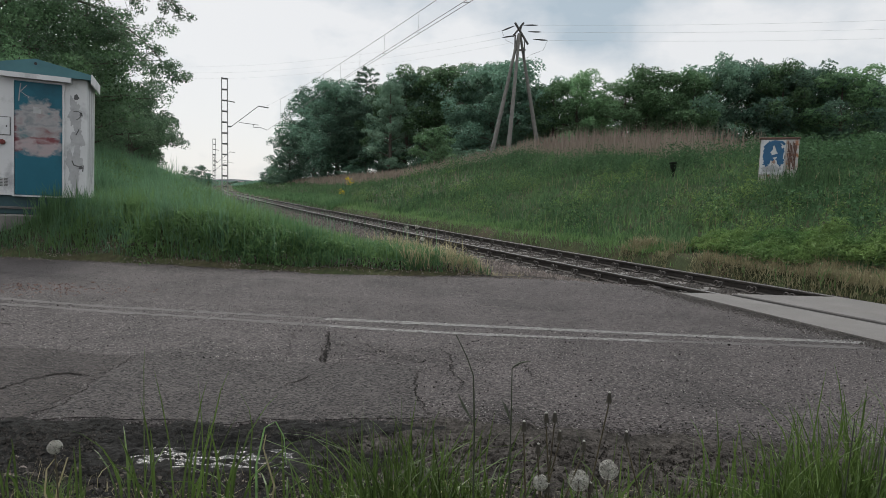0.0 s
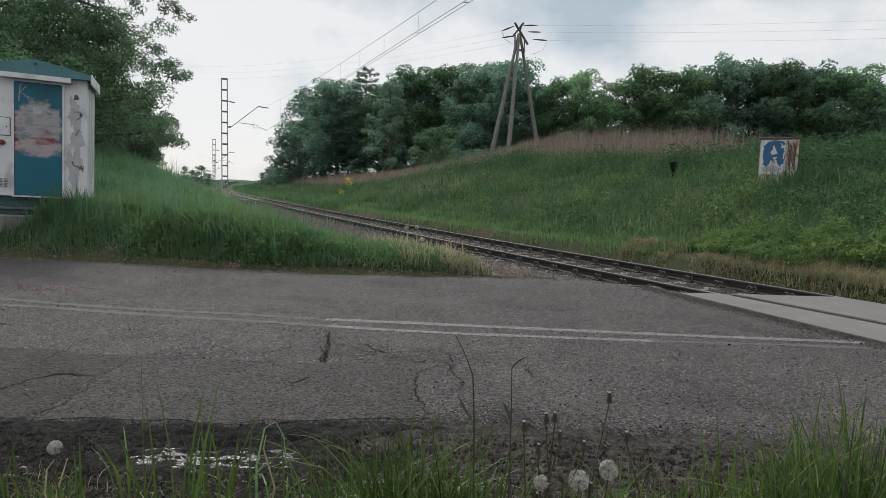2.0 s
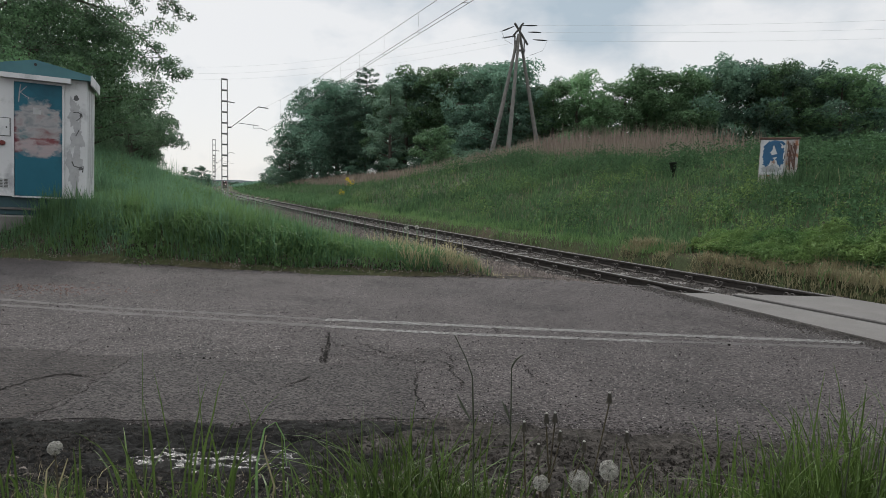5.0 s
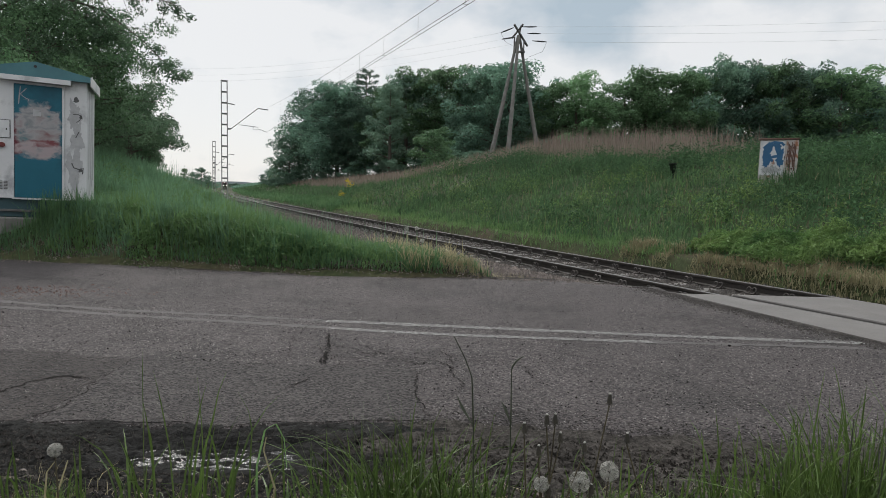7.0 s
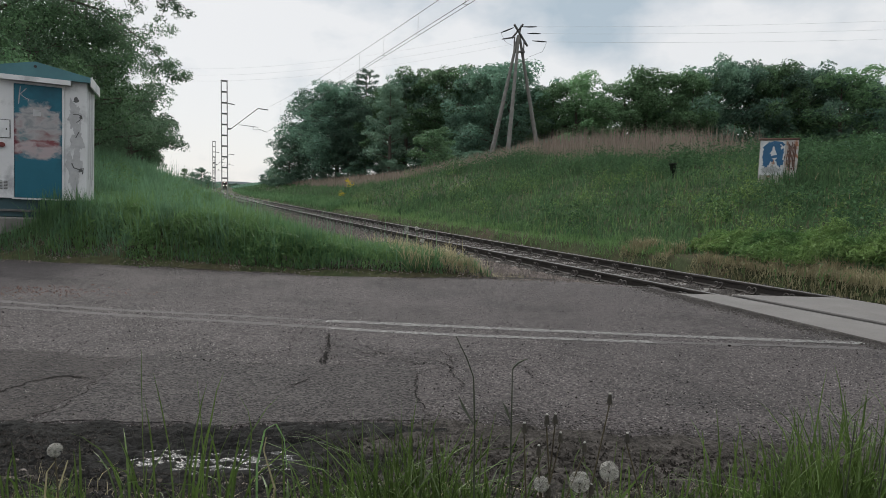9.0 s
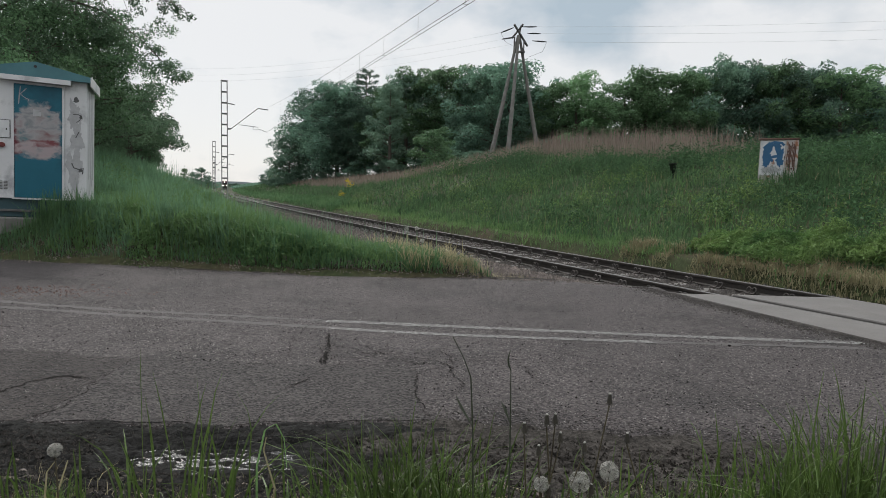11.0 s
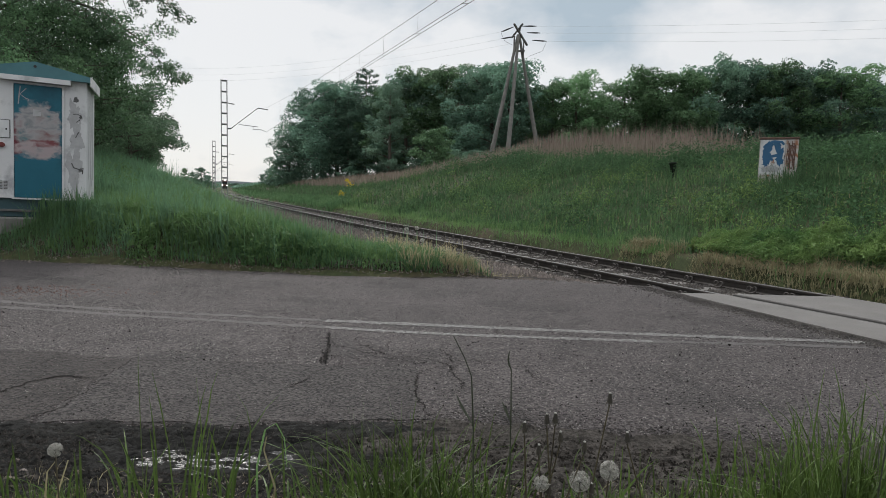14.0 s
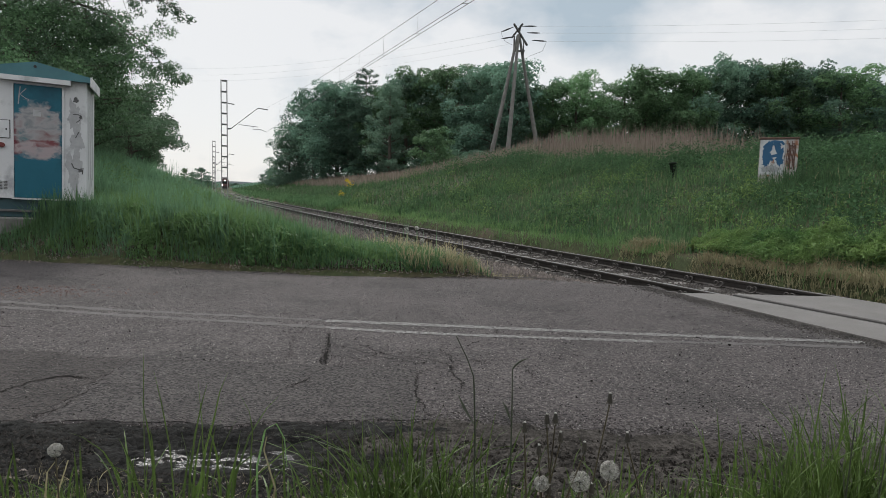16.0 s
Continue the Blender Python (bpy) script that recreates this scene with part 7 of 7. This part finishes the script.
def build_dandelions():
    def clock(x, y, z, radius, bend, fluffy=True):
        g = place(x + bend, y)
        t = thing("dandelion", "dandelion clock with white seed fluff" if fluffy else "closed brown dandelion head on a bare stalk", "dandelion", Matrix.Translation(g), group="dandelions on the verge")
        h = z - g.z
        pts = [(0, 0, 0), (-bend * 0.25, 0, h * 0.4), (-bend * 0.7, 0, h * 0.75), (-bend, 0, h - (radius * 0.4 if fluffy else 0.012))]
        part("stalk", Shape().tube(pts, [0.0026, 0.0022, 0.0019, 0.0017], 7), STEM, t)
        c = Vector((-bend, 0, h))
        if fluffy:
            part("receptacle", Shape().ball(c, radius * 0.22, 6, 8), HEAD, t)
            r = np.random.default_rng(int(abs(x) * 1000) + 7)
            sh = Shape()
            for i in range(170):
                d = Vector(r.normal(size=3)).normalized()
                tip = c + d * radius * r.uniform(0.80, 0.92)
                sh.tube([c + d * radius * 0.2, tip], 0.00028, 3, False)
                s = d.orthogonal().normalized()
                q = d.cross(s)
                for k in range(7):
                    a = 2 * math.pi * k / 7
                    e = tip + (s * math.cos(a) + q * math.sin(a)) * radius * 0.20 + d * radius * 0.08
                    f = (s * -math.sin(a) + q * math.cos(a)) * 0.00045
                    sh.add([tip, e - f, e + f], [(0, 1, 2)])
            part("seed_fluff", sh, FLUFF, t)
        else:
            bud = Shape().tube([c + Vector((0, 0, -0.010)), c + Vector((0, 0, -0.005)), c + Vector((0, 0, 0.006)), c + Vector((0, 0, 0.015))], [0.003, 0.0068, 0.0052, 0.0036], 10)
            for k in range(9):
                a = 0.7 * k + x * 40
                d, s = Vector((math.cos(a), math.sin(a), 0)), Vector((-math.sin(a), math.cos(a), 0)) * 0.0022
                b = c + Vector((0, 0, -0.005)) + d * 0.006
                bud.add([b - s, b + s, b + d * 0.006 + Vector((0, 0, -0.009))], [(0, 1, 2)])
            part("bud", bud, HEAD, t)
            part("pappus_tip", Shape().ball(c + Vector((0, 0, 0.0150)), 0.0036, 5, 8), FLUFF, t)
    clock(0.34, 1.40, 0.640, 0.026, 0.00)
    clock(0.41, 1.40, 0.668, 0.024, -0.02)
    clock(0.25, 1.40, 0.632, 0.019, 0.01)
    clock(-0.91, 1.40, 0.684, 0.017, 0.01)
    for x, z, b in ((0.256, 0.788, 0.03), (0.276, 0.790, -0.02), (0.290, 0.745, -0.06), (0.204, 0.766, 0.02), (0.348, 0.722, -0.09), (0.402, 0.842, -0.06), (0.240, 0.712, 0.02), (0.448, 0.748, 0.09), (0.268, 0.615, 0.02), (0.37, 0.62, -0.03)):
        clock(x, 1.40, z, 0, b, False)
    # leaves at their feet
    sh = Shape()
    r = random.Random(9)
    t = thing("dandelion_leaves", "rosette of toothed dandelion leaves", "leaves", Matrix.Translation(place(0.33, 1.48)))
    for i in range(14):
        a = r.uniform(0, 6.28)
        ln = r.uniform(0.12, 0.2)
        ox, oy = r.uniform(-0.12, 0.12), r.uniform(-0.03, 0.05)
        d, s = Vector((math.cos(a), math.sin(a), 0)), Vector((-math.sin(a), math.cos(a), 0))
        v = []
        for k in range(9):
            u = k / 8
            w = 0.02 * math.sin(math.pi * (0.1 + 0.85 * u)) * (1 if k % 2 else 0.5)
            c = Vector((ox, oy, 0.03)) + d * ln * u + Vector((0, 0, ln * (0.8 * u - 0.6 * u * u)))
            v += [c - s * w, c + s * w]
        sh.add(v, [(2 * j, 2 * j + 1, 2 * j + 3, 2 * j + 2) for j in range(8)])
    part("leaf", sh, GRASS, t)


build_dandelions()


# ---------------------------------------------------------------- the train
LAMP = glowing("lit headlamp", (1.0, 0.95, 0.88), 30.0)


def build_train():
    t = thing("train", "approaching dark red railcar with three lit headlamps", "train")
    prof = [(-1.42, 0.95), (-1.45, 1.3), (-1.45, 3.1), (-1.2, 3.75), (-0.6, 4.0), (0.6, 4.0), (1.2, 3.75), (1.45, 3.1), (1.45, 1.3), (1.42, 0.95)]
    sh = Shape()
    n = len(prof)
    rings = ((0.0, 0.93, 0.0), (0.5, 1.0, 0.0), (24.0, 1.0, 0.0))
    v = []
    for y, s, _ in rings:
        v += [(x * s, y, 0.95 + (z - 0.95) * (0.97 if s < 1 else 1)) for x, z in prof]
    f = [tuple(range(n)), tuple(range(3 * n - 1, 2 * n - 1, -1))]
    f += [(i * n + k, (i + 1) * n + k, (i + 1) * n + (k + 1) % n, i * n + (k + 1) % n) for i in range(2) for k in range(n)]
    RED_BODY = material("dark red train paint", (0.050, 0.016, 0.018), (0.070, 0.022, 0.024), 1.0, 0.4, 0, 20)
    part("body", sh.add(v, f), RED_BODY, t)
    part("windscreen", Shape().box(-1.05, 1.05, -0.03, 0.0, 2.1, 3.05, 0.01), GLASS_DARK, t)
    part("underframe", Shape().box(-1.2, 1.2, 0.2, 23.8, 0.45, 0.94), BLACK, t)
    part("buffer_beam", Shape().box(-1.3, 1.3, -0.12, 0.1, 0.80, 1.15, 0.03), BLACK, t)
    for x in (-0.85, 0.85):
        part("buffer", Shape().tube([(x, -0.55, 1.05), (x, -0.12, 1.05)], 0.16, 12), STEEL, t)
        part("headlamp", Shape().tube([(x, -0.10, 1.55), (x, 0.05, 1.55)], 0.15, 14), LAMP, t, "lit round headlamp")
    part("headlamp", Shape().tube([(0, -0.08, 3.38), (0, 0.2, 3.38)], 0.13, 14), LAMP, t, "lit round headlamp")
    for y in (3.0, 5.5, 18.5, 21.0):
        ax = part("wheelset", Shape().tube([(-0.78, 0, 0), (0.78, 0, 0)], 0.07, 8).tube([(-0.80, 0, 0), (-0.70, 0, 0)], 0.44, 20).tube([(0.70, 0, 0), (0.80, 0, 0)], 0.44, 20), STEEL, t, m=pose(0, y, 0.44))
        WHEELS.append(ax)
    return t


WHEELS = []
train = build_train()


def train_y(t):
    return 228.0 + 20.0 * (16.0 - t) * 0.93


def motions():
    """All that moves: the train, the boughs, stalks and tufts in the wind."""
    rows = []
    for i in range(33):
        t = i * 0.5
        y = train_y(t)
        d = track_dir(y)
        c = on_track(y, 0)
        rows.append((t, Matrix.Translation(c) @ Matrix.Rotation(math.atan2(d.y, d.x) - math.pi / 2, 4, "Z")))
    walk(train, rows)
    for ob, k in SWAY:
        base = ob.matrix_basis.copy()
        rows = []
        for i in range(33):
            t = i * 0.5
            g = (0.9 * math.sin(0.42 * t + 0.7 + k) + 0.4 * math.sin(1.9 * t + 2 * k)) * (0.7 if k else 0.9)
            rows.append((t, base @ pose(0, 0, 0, 0.4 * g, 0.8 * g, 0.5 * g)))
        walk(ob, rows)
    gust = [(0, 1.0), (0.5, 0.9), (1.0, 0.7), (1.5, 0.5), (2.0, 0.7), (2.5, 0.2), (3.0, -0.3), (3.5, -0.9), (4.0, -0.4), (5.0, 0.3), (6.0, 0.5), (6.5, 0.4), (7.0, 0.0), (7.5, 0.2), (8.0, 0.3),
            (8.5, 0.7), (9.0, 0.9), (10.0, 0.1), (11.0, -0.6), (11.5, -0.9), (12.0, -1.3), (12.5, -1.8), (13.0, -1.0), (13.5, -0.5), (14.0, -0.3), (14.5, -0.3), (15.0, 0.2), (15.5, 0.6), (16.0, 0.9)]
    for i, ob in enumerate(STALKS):
        base = ob.matrix_basis.copy()
        f = (0.25, 0.5, 0.5, 0.5)[i]
        walk(ob, [(t, base @ pose(0, 0, 0, 0.3 * g * f, g * f, 0)) for t, g in gust])
    for tip in TIPS:
        base = tip.matrix_basis.copy()
        swing = [(0, 40), (0.5, 8), (1.0, 10), (1.5, 15), (2.0, 24), (2.5, 32), (3.0, 8), (3.5, -18), (4.0, -8), (5.0, 12), (6.5, 22), (7.0, 14), (7.5, 18), (8.0, 24), (8.5, 30), (9.0, 26), (10.0, 2), (11.0, -30),
                 (11.5, -45), (12.0, -60), (12.5, -100), (13.0, -70), (13.5, -45), (14.0, -32), (14.5, -24), (15.0, 4), (15.5, 32), (16.0, 26)]
        walk(tip, [(t, base @ pose(0, 0, 0, 0, a, 0)) for t, a in swing])
    puffs_of_wind = [(0, 1.0), (0.5, -0.2), (1.0, 0.3), (1.5, 0.9), (2.5, -0.5), (3.5, 0.4), (4.2, 0.1), (5.3, 0.5), (6.5, 0.4), (7.0, 0.5), (7.5, -0.2), (8.5, 0.4), (9.2, 0.0), (10.3, 0.3), (11.5, -0.4), (12.0, 0.3), (12.5, 0.9),
                     (13.0, -0.1), (13.5, -1.0), (14.5, -1.0), (15.0, -0.4), (15.5, 0.1), (16.0, 0.7)]
    for i, ob in enumerate(BLADES):
        base = ob.matrix_basis.copy()
        walk(ob, [(t, base @ pose(0, 0, 0, 0.4 * g, g * (0.6, 2.0, 0.5, 0.7, -1.6, 1.2)[i], 0)) for t, g in puffs_of_wind])
    for ob, i in TUFTS:
        base = ob.matrix_basis.copy()
        walk(ob, [(t, base @ pose(0, 0, 0, 0.3 * g, 0.35 * g * (1 if i % 2 else 0.7), 0)) for t, g in gust])


motions()
